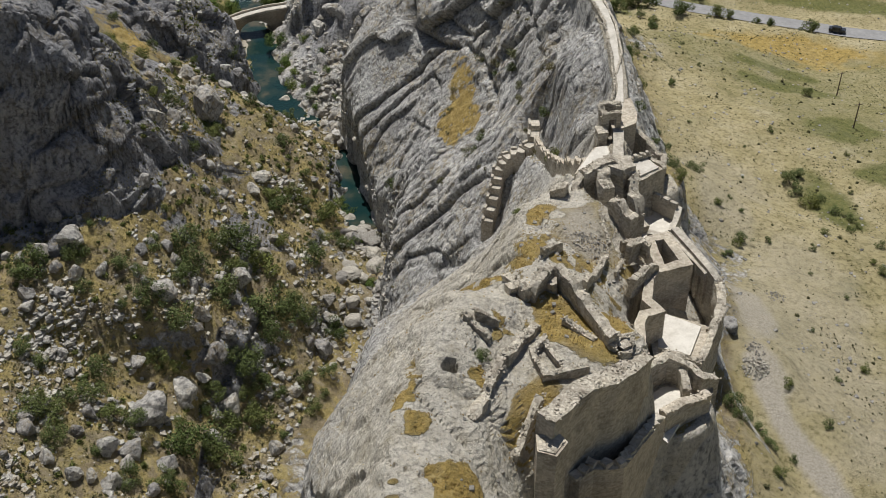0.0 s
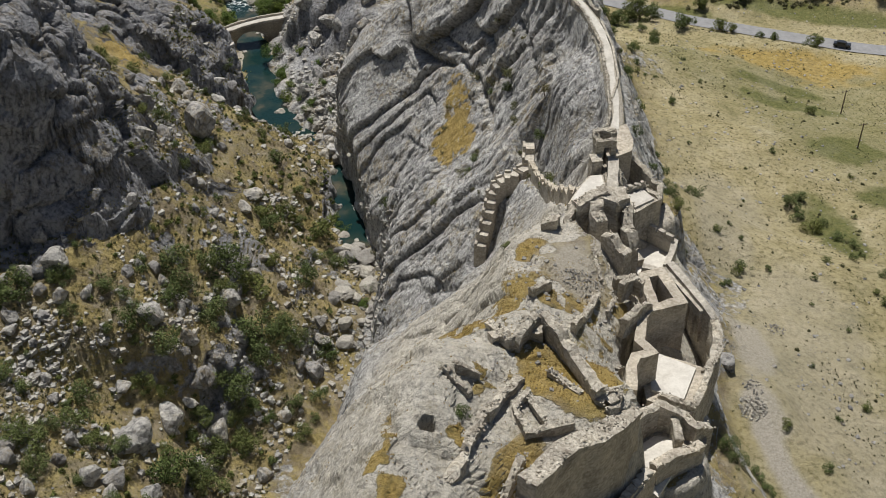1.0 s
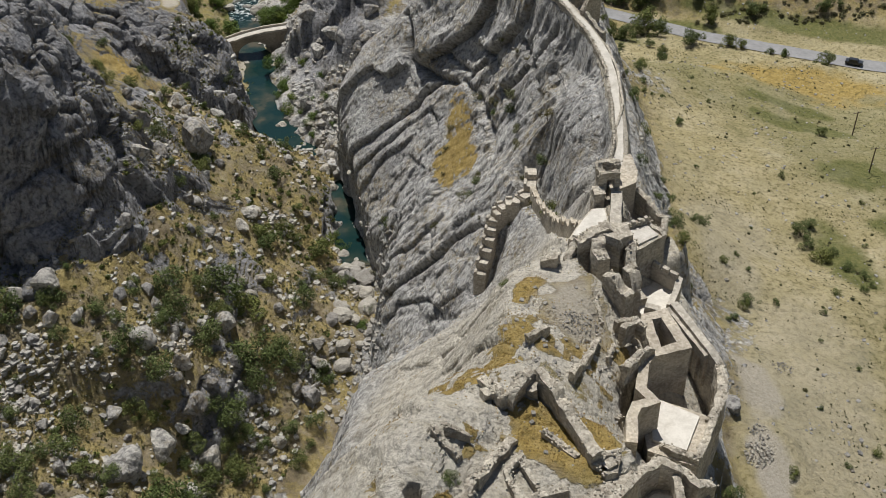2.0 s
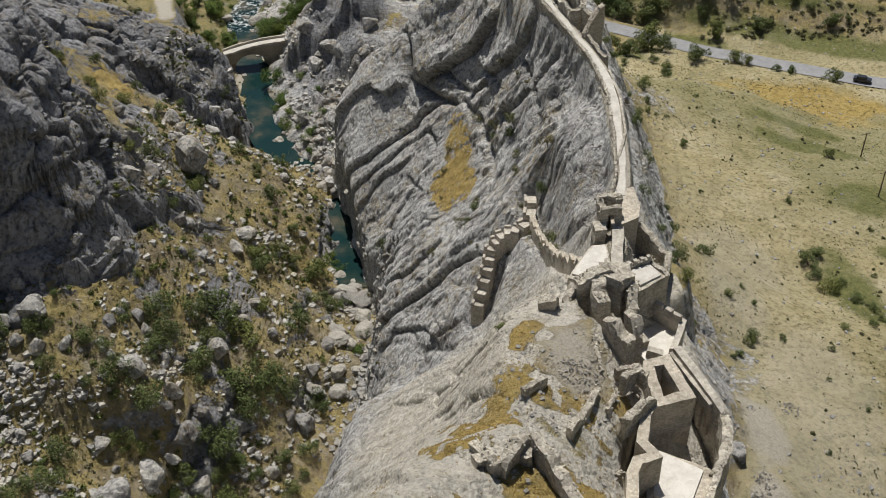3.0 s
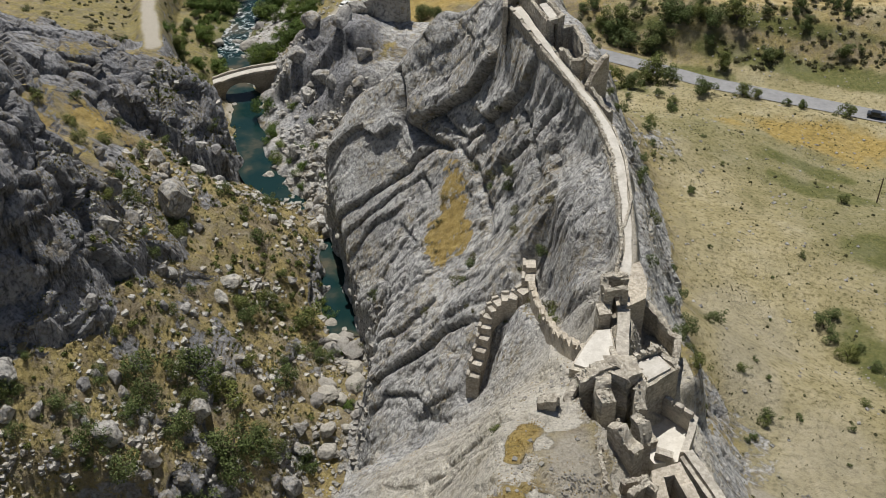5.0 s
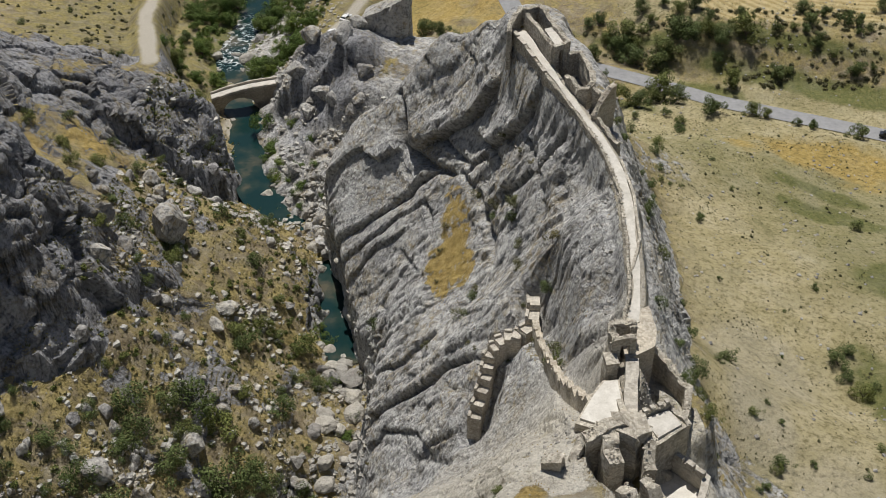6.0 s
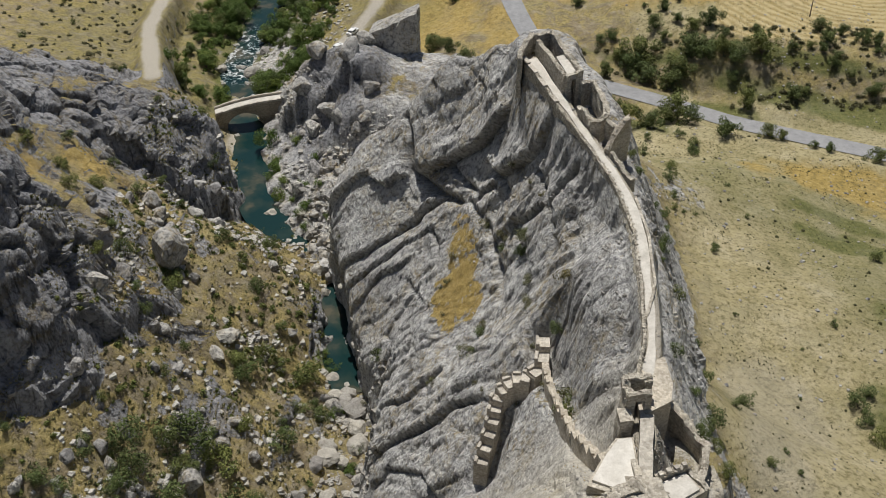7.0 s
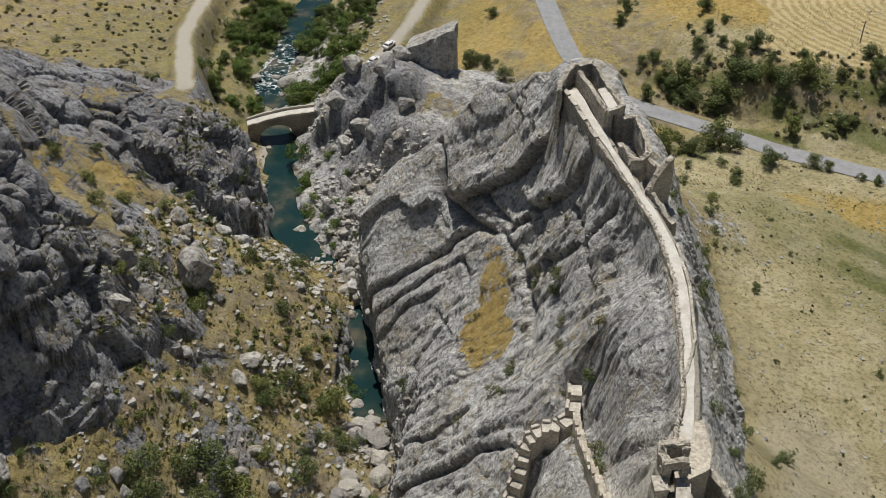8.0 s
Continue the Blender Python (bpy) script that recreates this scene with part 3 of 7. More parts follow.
def make_land():
    m, nodes, links, bsdf = shade("land")
    geo = nodes.new("ShaderNodeNewGeometry")
    pos = geo.outputs["Position"]
    sep = nodes.new("ShaderNodeSeparateXYZ")
    links.new(pos, sep.inputs[0])
    bed = nodes.new("ShaderNodeCombineXYZ")
    links.new(attribute(nodes, "upslope"), bed.inputs[0])
    links.new(sep.outputs[1], bed.inputs[1])
    rock = rock_colour(nodes, links, pos, bed.outputs[0], STRIKE)
    cream = attribute(nodes, "cream")
    pale = ramp(nodes, links, noise_node(nodes, links, pos, 0.5, 8, 0.7, 0.4), [(0.3, (0.50, 0.46, 0.38)), (0.5, (0.67, 0.62, 0.525)), (0.7, (0.78, 0.735, 0.635))])
    # bluish shade of the western cliffs and the bridge outcrop, painted into the rock colour
    rock = blend(nodes, links, attribute(nodes, "shade_tint"), rock, (0.58, 0.59, 0.63), "MULTIPLY")
    rock = blend(nodes, links, maths(nodes, links, "MULTIPLY", attribute(nodes, "joint"), 0.7), rock, (0.075, 0.07, 0.06))
    lichen = span(nodes, links, noise_node(nodes, links, pos, 0.35, 8, 0.75, 0.5), 0.52, 0.66)
    pale = blend(nodes, links, maths(nodes, links, "MULTIPLY", lichen, 0.6), pale, (0.40, 0.335, 0.20))
    stm = nodes.new("ShaderNodeMapping")
    stm.inputs["Rotation"].default_value = (0, 0, radians(-20))
    stm.inputs["Scale"].default_value = (1.5, 0.12, 0.5)
    links.new(pos, stm.inputs[0])
    streak = span(nodes, links, noise_node(nodes, links, stm.outputs[0], 1.0, 7, 0.7, 0.3), 0.54, 0.72)
    pale = blend(nodes, links, maths(nodes, links, "MULTIPLY", streak, 0.55), pale, (0.25, 0.24, 0.225))
    pock = ramp(nodes, links, noise_node(nodes, links, pos, 2.6, 8, 0.72), [(0.36, (0.6, 0.59, 0.57)), (0.5, (1, 1, 1)), (0.7, (1.1, 1.1, 1.08))])
    pale = blend(nodes, links, 0.9, pale, pock, "MULTIPLY")
    rock = blend(nodes, links, maths(nodes, links, "MULTIPLY", cream, 0.8), rock, pale)
    # dry ground: straw grass, ochre earth, gravel and green scrub
    earth = ramp(nodes, links, noise_node(nodes, links, pos, 0.35, 8, 0.7), [(0.32, (0.13, 0.108, 0.072)), (0.5, (0.27, 0.22, 0.14)), (0.7, (0.42, 0.37, 0.27))])
    straw = ramp(nodes, links, noise_node(nodes, links, pos, 1.1, 8, 0.75), [(0.34, (0.15, 0.13, 0.055)), (0.5, (0.35, 0.28, 0.115)), (0.68, (0.48, 0.40, 0.20))])
    dry = blend(nodes, links, span(nodes, links, noise_node(nodes, links, pos, 0.22, 8, 0.72, 0.6), 0.44, 0.56), earth, straw)
    meadow = ramp(nodes, links, noise_node(nodes, links, pos, 0.11, 9, 0.72, 0.3), [(0.3, (0.25, 0.23, 0.115)), (0.45, (0.40, 0.345, 0.19)), (0.6, (0.49, 0.425, 0.265)), (0.75, (0.57, 0.515, 0.36))])
    tuft = ramp(nodes, links, noise_node(nodes, links, pos, 1.2, 6, 0.7), [(0.37, (0.42, 0.43, 0.32)), (0.5, (1, 1, 1)), (0.7, (1.14, 1.12, 1.06))])
    meadow = blend(nodes, links, 0.8, meadow, tuft, "MULTIPLY")
    soil_c = blend(nodes, links, attribute(nodes, "meadow"), dry, meadow)
    golden = ramp(nodes, links, noise_node(nodes, links, pos, 0.8, 8, 0.75), [(0.34, (0.20, 0.16, 0.065)), (0.5, (0.42, 0.30, 0.095)), (0.7, (0.56, 0.44, 0.20))])
    soil_c = blend(nodes, links, attribute(nodes, "gold"), soil_c, golden)
    lush = ramp(nodes, links, noise_node(nodes, links, pos, 0.9, 8, 0.75), [(0.3, (0.06, 0.075, 0.02)), (0.52, (0.125, 0.14, 0.04)), (0.72, (0.25, 0.23, 0.085))])
    soil_c = blend(nodes, links, attribute(nodes, "green"), soil_c, lush)
    off = nodes.new("ShaderNodeVectorMath")
    off.operation = "MULTIPLY_ADD"
    off.inputs[1].default_value = (1.0, 1.25, 0.0)
    off.inputs[2].default_value = (-112.0, -420.0, 0.0)
    links.new(pos, off.inputs[0])
    far = nodes.new("ShaderNodeVectorMath")
    far.operation = "LENGTH"
    links.new(off.outputs[0], far.inputs[0])
    rings = maths(nodes, links, "SINE", maths(nodes, links, "ADD", maths(nodes, links, "MULTIPLY", far.outputs["Value"], 2.6), maths(nodes, links, "MULTIPLY", noise_node(nodes, links, pos, 0.12, 4, 0.6), 9.0)))
    stubble = ramp(nodes, links, maths(nodes, links, "ADD", maths(nodes, links, "MULTIPLY", rings, 0.16), noise_node(nodes, links, pos, 0.5, 6, 0.7)), [(0.35, (0.40, 0.31, 0.135)), (0.62, (0.56, 0.46, 0.25))])
    soil_c = blend(nodes, links, attribute(nodes, "field"), soil_c, stubble)
    gravel = ramp(nodes, links, noise_node(nodes, links, pos, 3.0, 6, 0.8), [(0.3, (0.30, 0.27, 0.22)), (0.5, (0.46, 0.42, 0.35)), (0.7, (0.56, 0.52, 0.45))])
    soil_c = blend(nodes, links, attribute(nodes, "gravel"), soil_c, gravel)
    up = nodes.new("ShaderNodeSeparateXYZ")
    links.new(geo.outputs["Normal"], up.inputs[0])
    patch_n = noise_node(nodes, links, pos, 0.45, 7, 0.7, 0.4)
    mask = maths(nodes, links, "ADD", attribute(nodes, "rock"), maths(nodes, links, "MULTIPLY", maths(nodes, links, "SUBTRACT", patch_n, 0.5), 1.3))
    mask = maths(nodes, links, "SUBTRACT", mask, maths(nodes, links, "MULTIPLY", maths(nodes, links, "SUBTRACT", up.outputs[2], 0.72), 0.9))
    mask = span(nodes, links, mask, 0.36, 0.5)
    col = blend(nodes, links, mask, soil_c, rock)
    links.new(col, bsdf.inputs["Base Color"])
    bsdf.inputs["Roughness"].default_value = 0.93
    bsdf.inputs["Specular IOR Level"].default_value = 0.2
    hgt = maths(nodes, links, "ADD", noise_node(nodes, links, pos, 0.9, 10, 0.75), maths(nodes, links, "MULTIPLY", noise_node(nodes, links, pos, 4.0, 6, 0.75), 0.5))
    for size, tall in ((0.9, 0.45), (2.4, 0.3)):
        chip = nodes.new("ShaderNodeTexVoronoi")
        chip.inputs["Scale"].default_value = size
        bent = nodes.new("ShaderNodeVectorMath")
        bent.operation = "MULTIPLY_ADD"
        bent.inputs[1].default_value = (0.9, 0.75, 0.85)
        links.new(pos, bent.inputs[0])
        links.new(nodes_warp(nodes, links, pos), bent.inputs[2])
        links.new(bent.outputs[0], chip.inputs["Vector"])
        hgt = maths(nodes, links, "ADD", hgt, maths(nodes, links, "MULTIPLY", maths(nodes, links, "MULTIPLY", chip.outputs["Distance"], mask), -tall))
    bumped(nodes, links, bsdf, hgt, 1.0, 0.62)
    return m


LAND_MAT = make_land()


def make_water():
    m, nodes, links, bsdf = shade("river_water")
    geo = nodes.new("ShaderNodeNewGeometry")
    pos = geo.outputs["Position"]
    col = ramp(nodes, links, noise_node(nodes, links, pos, 0.12, 4, 0.5), [(0.42, (0.008, 0.028, 0.028)), (0.56, (0.022, 0.040, 0.034)), (0.68, (0.085, 0.078, 0.055))])
    sep = nodes.new("ShaderNodeSeparateXYZ")
    links.new(pos, sep.inputs[0])
    reach = maths(nodes, links, "MULTIPLY", span(nodes, links, sep.outputs[1], 326.0, 334.0), maths(nodes, links, "SUBTRACT", 1.0, span(nodes, links, sep.outputs[1], 356.0, 366.0)))
    froth = span(nodes, links, noise_node(nodes, links, pos, 0.55, 6, 0.7, 1.0), 0.52, 0.64)
    col = blend(nodes, links, maths(nodes, links, "MULTIPLY", froth, reach), col, (0.75, 0.77, 0.77))
    links.new(col, bsdf.inputs["Base Color"])
    bsdf.inputs["Roughness"].default_value = 0.12
    bsdf.inputs["IOR"].default_value = 1.33
    bumped(nodes, links, bsdf, noise_node(nodes, links, pos, 1.6, 4, 0.6), 0.15, 0.1)
    return m


WATER = make_water()


# ---------------------------------------------------------------- mesh helpers
def mesh_object(name, verts, faces, material, parent=None, label="", smooth_shade=False):
    me = bpy.data.meshes.new(name)
    me.from_pydata([tuple(p) for p in verts], [], [tuple(f) for f in faces])
    me.materials.append(material)
    if smooth_shade:
        me.shade_smooth()
    ob = new(name, me)
    ob.parent = parent
    return tagged(ob, label)


def part(name, bm, material, parent, label="", smooth_shade=False):
    """Links a bmesh as one mesh object under a thing."""
    me = bpy.data.meshes.new(name)
    bm.to_mesh(me)
    bm.free()
    me.materials.append(material)
    if smooth_shade:
        me.shade_smooth()
    ob = new(name, me)
    ob.parent = parent
    return tagged(ob, label)


def grid_mesh(name, verts, quads, attrs, material, facets):
    me = bpy.data.meshes.new(name)
    me.vertices.add(len(verts))
    me.vertices.foreach_set("co", verts.astype(np.float32).ravel())
    me.loops.add(quads.size)
    me.loops.foreach_set("vertex_index", quads.astype(np.int32).ravel())
    me.polygons.add(len(quads))
    me.polygons.foreach_set("loop_start", np.arange(0, quads.size, 4, dtype=np.int32))
    me.polygons.foreach_set("loop_total", np.full(len(quads), 4, dtype=np.int32))
    me.update(calc_edges=True)
    for key, vals in attrs.items():
        a = me.attributes.new(key, "FLOAT", "POINT")
        a.data.foreach_set("value", vals.astype(np.float32))
    me.materials.append(material)
    if facets:
        me.shade_flat()
    else:
        me.shade_smooth()
    return new(name, me)


# ---------------------------------------------------------------- the land as sheets: ground, castle rock, western cliff
def blob(x, y, rx, ry, turn=0.0):
    c, s = math.cos(radians(turn)), math.sin(radians(turn))
    dx, dy = flat_x - x, flat_y - y
    d = np.hypot((dx * c + dy * s) / rx, (-dx * s + dy * c) / ry)
    return 1 - smooth(0.6, 1.15, d + 0.35 * patch_fine)


patch_fine = value_noise(flat / 5.0, 91) * 0.7 + value_noise(flat / 1.8, 92) * 0.4
at_rock = rk_soft.copy()
gold = np.zeros(len(flat))
for b in ((2.6, 197.5, 3.6, 13, 6), (0.5, 193.0, 3.4, 9, 10), (9, 99, 2.0, 6, -25), (12, 78, 4.5, 3.5, -40), (7, 67, 2, 5, -30), (11.5, 112, 1.6, 5, -20), (22.5, 101, 1.6, 6, 0), (86, 247, 24, 10, -15), (70, 330, 40, 12, -10), (-8, 335, 13, 26, 0), (12, 318, 9, 12, 0), (-76, 238, 7, 5, 0), (-84, 226, 5, 5, 0), (-70, 256, 6, 4, 0), (-58, 203, 5, 4, 0)):
    gold = np.maximum(gold, blob(*b) * np.where(flat_y < 90, 0.75, np.where(flat_x < 30, 0.85, 1.0)))
straw_at = smooth(0.5, 0.72, NRM[:, :, 2]).ravel() * smooth(-0.2, 0.12, value_noise(flat / 7.0, 93) + 0.6 * value_noise(flat / 2.4, 94) + 0.25 * value_noise(flat / 0.9, 95))
gold = np.maximum(gold, 0.95 * straw_at * smooth(9.15, 9.9, fs) * smooth(12.9, 12.5, fs) * smooth(112, 96, flat_y))
on_ridge = (fs > 8.5) & (fs < 13.2) & (flat_y < 235)
at_rock = np.where(on_ridge, np.clip(at_rock * 1.1 + 0.25 - np.where(flat_y > 170, 1.32, np.where(flat_y < 112, 1.42, 1.15)) * gold, 0, 1), at_rock)
cream = (on_ridge & (flat_y < 150)) * smooth(160, 128, flat_y) * smooth(8.8, 9.6, fs)
meadow = smooth(13.7, 14.3, fs) * (1 - 0.9 * np.clip(blob(78, 296, 70, 11, -8), 0, 1))
green = np.zeros(len(flat))
for b in ((82, 196, 11, 8, 20), (86, 176, 9, 6, 10), (78, 232, 13, 3.5, -25), (78, 222, 16, 5, -20), (100, 280, 50, 5, -20), (60, 284.5, 20, 3.5, -20), (70, 300, 45, 3, -12), (40, 276, 14, 5, -20), (-66, 350, 12, 40, 0), (70, 163, 5, 12, 10)):
    green = np.maximum(green, blob(*b) * 0.85)
for b in ((78, 236, 40, 22, -15), (96, 190, 14, 40, 0), (88, 215, 26, 40, 0)):
    green = np.maximum(green, 0.44 * np.clip(blob(*b) + 0.5 * patch_fine, 0, 1))
green = green * (1 - 0.8 * gold)
for b in ((-90, 330, 40, 45, 0), (-30, 345, 30, 30, 0)):
    green = np.maximum(green, 0.3 * np.clip(blob(*b) + 0.6 * patch_fine, 0, 1))
outcrop = smooth(0.0, 0.5, value_noise(flat / 8.0, 96) + 0.7 * value_noise(flat / 3.0, 97)) * np.maximum(blob(-50, 184, 17, 11, 20), 0.8 * blob(-62, 228, 16, 26, 0))
at_rock = np.maximum(at_rock, 0.95 * outcrop * (fs < 6.2))
gravel = np.zeros(len(flat))
for chain, wide in ((TRACK_WEST, 2.0), (TRACK_MID, 1.8), (TRACK_EAST, 1.7)):
    d, _ = chain_distance(flat_x, flat_y, chain)
    gravel = np.maximum(gravel, 1 - smooth(wide * 0.7, wide * 1.4, d + 0.6 * patch_fine))
for b in ((17, 108, 5, 7, 0), (44, 118, 4, 9, 0), (24, 134, 4, 5, 0), (-58, 300, 6, 12, 0), (42, 104, 3, 6, 0)):
    gravel = np.maximum(gravel, 0.9 * blob(*b))
for b in ((52, 120, 12, 26, -12), (58, 98, 12, 16, 0), (46, 150, 5, 14, 0)):
    gravel = np.maximum(gravel, 0.38 * np.clip(blob(*b) + 0.3 * patch_fine, 0, 1))
gravel = np.maximum(gravel, 0.35 * np.clip(blob(50, 166, 9, 13, 0) + 0.4 * patch_fine, 0, 1))
d, _ = chain_distance(flat_x, flat_y, WALKWAY)
gravel = np.maximum(gravel, 1 - smooth(0.8, 1.8, d + 0.5 * patch_fine))
at_rock = at_rock * (1 - gravel)
field = smooth(0.5, 1.2, np.minimum((flat_x - np.interp(flat_y, (302, 308, 328, 345, 400), (74, 63, 68, 61, 58))) / 2.0, (flat_y - 301.5) / 2.0) + 0.6 * patch_fine)
green = green * (1 - field)
gold = gold * (1 - field)
# where shade is painted into the rock: west of the river, outcrop by the bridge
outcrop_shade = np.clip(blob(-32, 292, 17, 15, 0), 0, 1)
ATTRS = {"field": field, "rock": at_rock, "gold": gold, "cream": cream, "meadow": meadow, "green": green, "gravel": gravel, "joint": at_joint, "upslope": GU.ravel(), "shade_tint": np.maximum(smooth(7.2, 5.8, fs), outcrop_shade)}

nr, nc = LAND_SHAPE
idx = np.arange(nr * nc).reshape(nr, nc)
QUADS = np.stack([idx[:-1, :-1], idx[:-1, 1:], idx[1:, 1:], idx[1:, :-1]], 2)
q_s = 0.5 * (GS[:-1, :-1] + GS[1:, 1:])
q_y = 0.5 * (GY[:-1, :-1] + GY[1:, 1:])
is_ridge = (q_s > 8.1) & (q_s < 14.0) & (q_y > 30) & (q_y < 256)
is_west = (q_s > 1.5) & (q_s < 4.9) & (q_y > 163) & (q_y < 290)


def sheet(name, mask, facets=True):
    quads = QUADS[mask]
    used, inv = np.unique(quads, return_inverse=True)
    return grid_mesh(name, LAND[used], inv.reshape(quads.shape), {k: a[used] for k, a in ATTRS.items()}, LAND_MAT, facets)


tagged(sheet("ground", ~(is_ridge | is_west), False), "dry straw-coloured valley ground with scattered stones and scrub", "ground", kind="structure")
tagged(sheet("castle_rock", is_ridge), "huge grey limestone crag carrying the ruined castle", "rock", kind="structure")
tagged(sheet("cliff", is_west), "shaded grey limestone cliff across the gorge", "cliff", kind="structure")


def ribbon(name, chain, widths, material, z_up=0.0, step=1.0):
    """A strip along a chain of (x, y, z)."""
    pts = []
    for a, b in zip(chain[:-1], chain[1:]):
        n = max(1, int(math.dist(a, b) / step))
        pts += [tuple(a[k] + (b[k] - a[k]) * i / n for k in range(3)) for i in range(n)]
    pts.append(chain[-1])
    arr = np.array(pts)
    ker = np.ones(5) / 5
    for k in range(3):
        pad = np.concatenate([[arr[0, k]] * 2, arr[:, k], [arr[-1, k]] * 2])
        arr[:, k] = np.convolve(pad, ker, "valid")
    tan = np.gradient(arr[:, :2], axis=0)
    tan /= np.linalg.norm(tan, axis=1, keepdims=True)
    side = np.stack([tan[:, 1], -tan[:, 0]], 1)
    cols = np.linspace(-0.5, 0.5, 6)
    verts = []
    for i in range(len(arr)):
        wd = widths(i / (len(arr) - 1))
        for c in cols:
            verts.append((arr[i, 0] + side[i, 0] * c * wd, arr[i, 1] + side[i, 1] * c * wd, arr[i, 2] + z_up + 0.02 * math.sin(i * 0.9 + c * 7)))
    m = len(cols)
    faces = [(i * m + j, i * m + j + 1, (i + 1) * m + j + 1, (i + 1) * m + j) for i in range(len(arr) - 1) for j in range(m - 1)]
    return mesh_object(name, verts, faces, material, smooth_shade=True)


RIVER = [(-20.0, 204.5, 0), (-22.0, 213, 0), (-23.5, 222, 0), (-27.5, 235, 0), (-31.5, 243, 0), (-39, 258, 0), (-45.5, 266, 0), (-52.5, 283, 0), (-57.5, 300, 0), (-67, 342, 0), (-65, 371, 0), (-60, 420, 0)]
tagged(ribbon("river_water", RIVER, lambda t: min(14.0, 6.0 + 40 * t), WATER, -0.25), "calm blue-green river pool below the cliffs", "water", kind="structure")


# ---------------------------------------------------------------- masonry
def make_masonry(name, tones, course=0.2, stone=0.28, bump=0.6):
    """Coursed rubble: stones of varied tone in level beds, dark joints, weathered streaks."""
    m, nodes, links, bsdf = shade(name)
    geo = nodes.new("ShaderNodeNewGeometry")
    pos = geo.outputs["Position"]
    mp = nodes.new("ShaderNodeMapping")
    mp.inputs["Scale"].default_value = (1 / stone, 1 / stone, 1 / course)
    links.new(pos, mp.inputs[0])
    vor = nodes.new("ShaderNodeTexVoronoi")
    vor.inputs["Scale"].default_value = 1.0
    vor.inputs["Randomness"].default_value = 0.7
    links.new(mp.outputs[0], vor.inputs["Vector"])
    edge = nodes.new("ShaderNodeTexVoronoi")
    edge.feature = "DISTANCE_TO_EDGE"
    edge.inputs["Randomness"].default_value = 0.7
    edge.inputs["Scale"].default_value = 1.0
    links.new(mp.outputs[0], edge.inputs["Vector"])
    sep = nodes.new("ShaderNodeSeparateColor")
    links.new(vor.outputs["Color"], sep.inputs[0])
    base = ramp(nodes, links, sep.outputs[0], [(0.0, tones[0]), (0.5, tones[1]), (1.0, tones[2])])
    wide = ramp(nodes, links, noise_node(nodes, links, pos, 0.35, 7, 0.7, 0.4), [(0.32, (0.55, 0.53, 0.51)), (0.52, (0.95, 0.95, 0.94)), (0.72, (1.14, 1.12, 1.06))])
    base = blend(nodes, links, 0.9, base, wide, "MULTIPLY")
    grain = ramp(nodes, links, noise_node(nodes, links, pos, 5.0, 5, 0.75), [(0.3, (0.7, 0.7, 0.7)), (0.55, (1, 1, 1))])
    base = blend(nodes, links, 0.7, base, grain, "MULTIPLY")
    joint = span(nodes, links, edge.outputs["Distance"], 0.0, 0.09)
    base = blend(nodes, links, maths(nodes, links, "MULTIPLY", maths(nodes, links, "SUBTRACT", 1.0, joint), 0.22), base, tuple(c * 0.6 for c in tones[0]))
    links.new(base, bsdf.inputs["Base Color"])
    bsdf.inputs["Roughness"].default_value = 0.92
    bsdf.inputs["Specular IOR Level"].default_value = 0.2
    hgt = maths(nodes, links, "ADD", maths(nodes, links, "MULTIPLY", joint, 0.3), noise_node(nodes, links, pos, 3.0, 6, 0.7))
    bumped(nodes, links, bsdf, hgt, bump, 0.15)
    return m


MASONRY = make_masonry("old_masonry", ((0.42, 0.37, 0.30), (0.53, 0.475, 0.39), (0.63, 0.57, 0.48)))
RUBBLE_WALL = make_masonry("ruined_masonry", ((0.40, 0.36, 0.295), (0.55, 0.50, 0.42), (0.68, 0.63, 0.54)), 0.26, 0.34, 1.0)
BRIDGE_STONE = make_masonry("bridge_masonry", ((0.26, 0.225, 0.175), (0.34, 0.295, 0.235), (0.42, 0.375, 0.305)))
RESTORED = make_masonry("restored_masonry", ((0.42, 0.385, 0.33), (0.52, 0.48, 0.415), (0.60, 0.56, 0.49)), 0.24, 0.36, 0.5)


def make_lime(name, dark, light):
    m, nodes, links, bsdf = shade(name)
    geo = nodes.new("ShaderNodeNewGeometry")
    pos = geo.outputs["Position"]
    base = ramp(nodes, links, noise_node(nodes, links, pos, 0.6, 8, 0.7, 0.5), [(0.3, dark), (0.6, light)])
    fleck = ramp(nodes, links, noise_node(nodes, links, pos, 4.0, 5, 0.8), [(0.3, (0.78, 0.77, 0.75)), (0.5, (1, 1, 1))])
    links.new(blend(nodes, links, 0.8, base, fleck, "MULTIPLY"), bsdf.inputs["Base Color"])
    bsdf.inputs["Roughness"].default_value = 0.9
    bumped(nodes, links, bsdf, noise_node(nodes, links, pos, 3.0, 6, 0.7), 0.35, 0.1)
    return m


LIME = make_lime("lime_screed", (0.48, 0.45, 0.395), (0.66, 0.63, 0.57))
PAVING = make_lime("worn_paving", (0.40, 0.375, 0.325), (0.58, 0.55, 0.495))


OCTA = [(0.5, 0.5, 0.4), (-0.5, 0.5, 0.5), (-0.5, -0.5, 0.4), (0.5, -0.45, 0.5), (0.55, 0.5, -0.5), (-0.5, 0.55, -0.4), (-0.55, -0.5, -0.5), (0.5, -0.5, -0.5)]
OCTA_FACES = [(0, 1, 2), (0, 2, 3), (4, 7, 6), (4, 6, 5), (0, 4, 5), (0, 5, 1), (1, 5, 6), (1, 6, 2), (2, 6, 7), (2, 7, 3), (3, 7, 4), (3, 4, 0)]


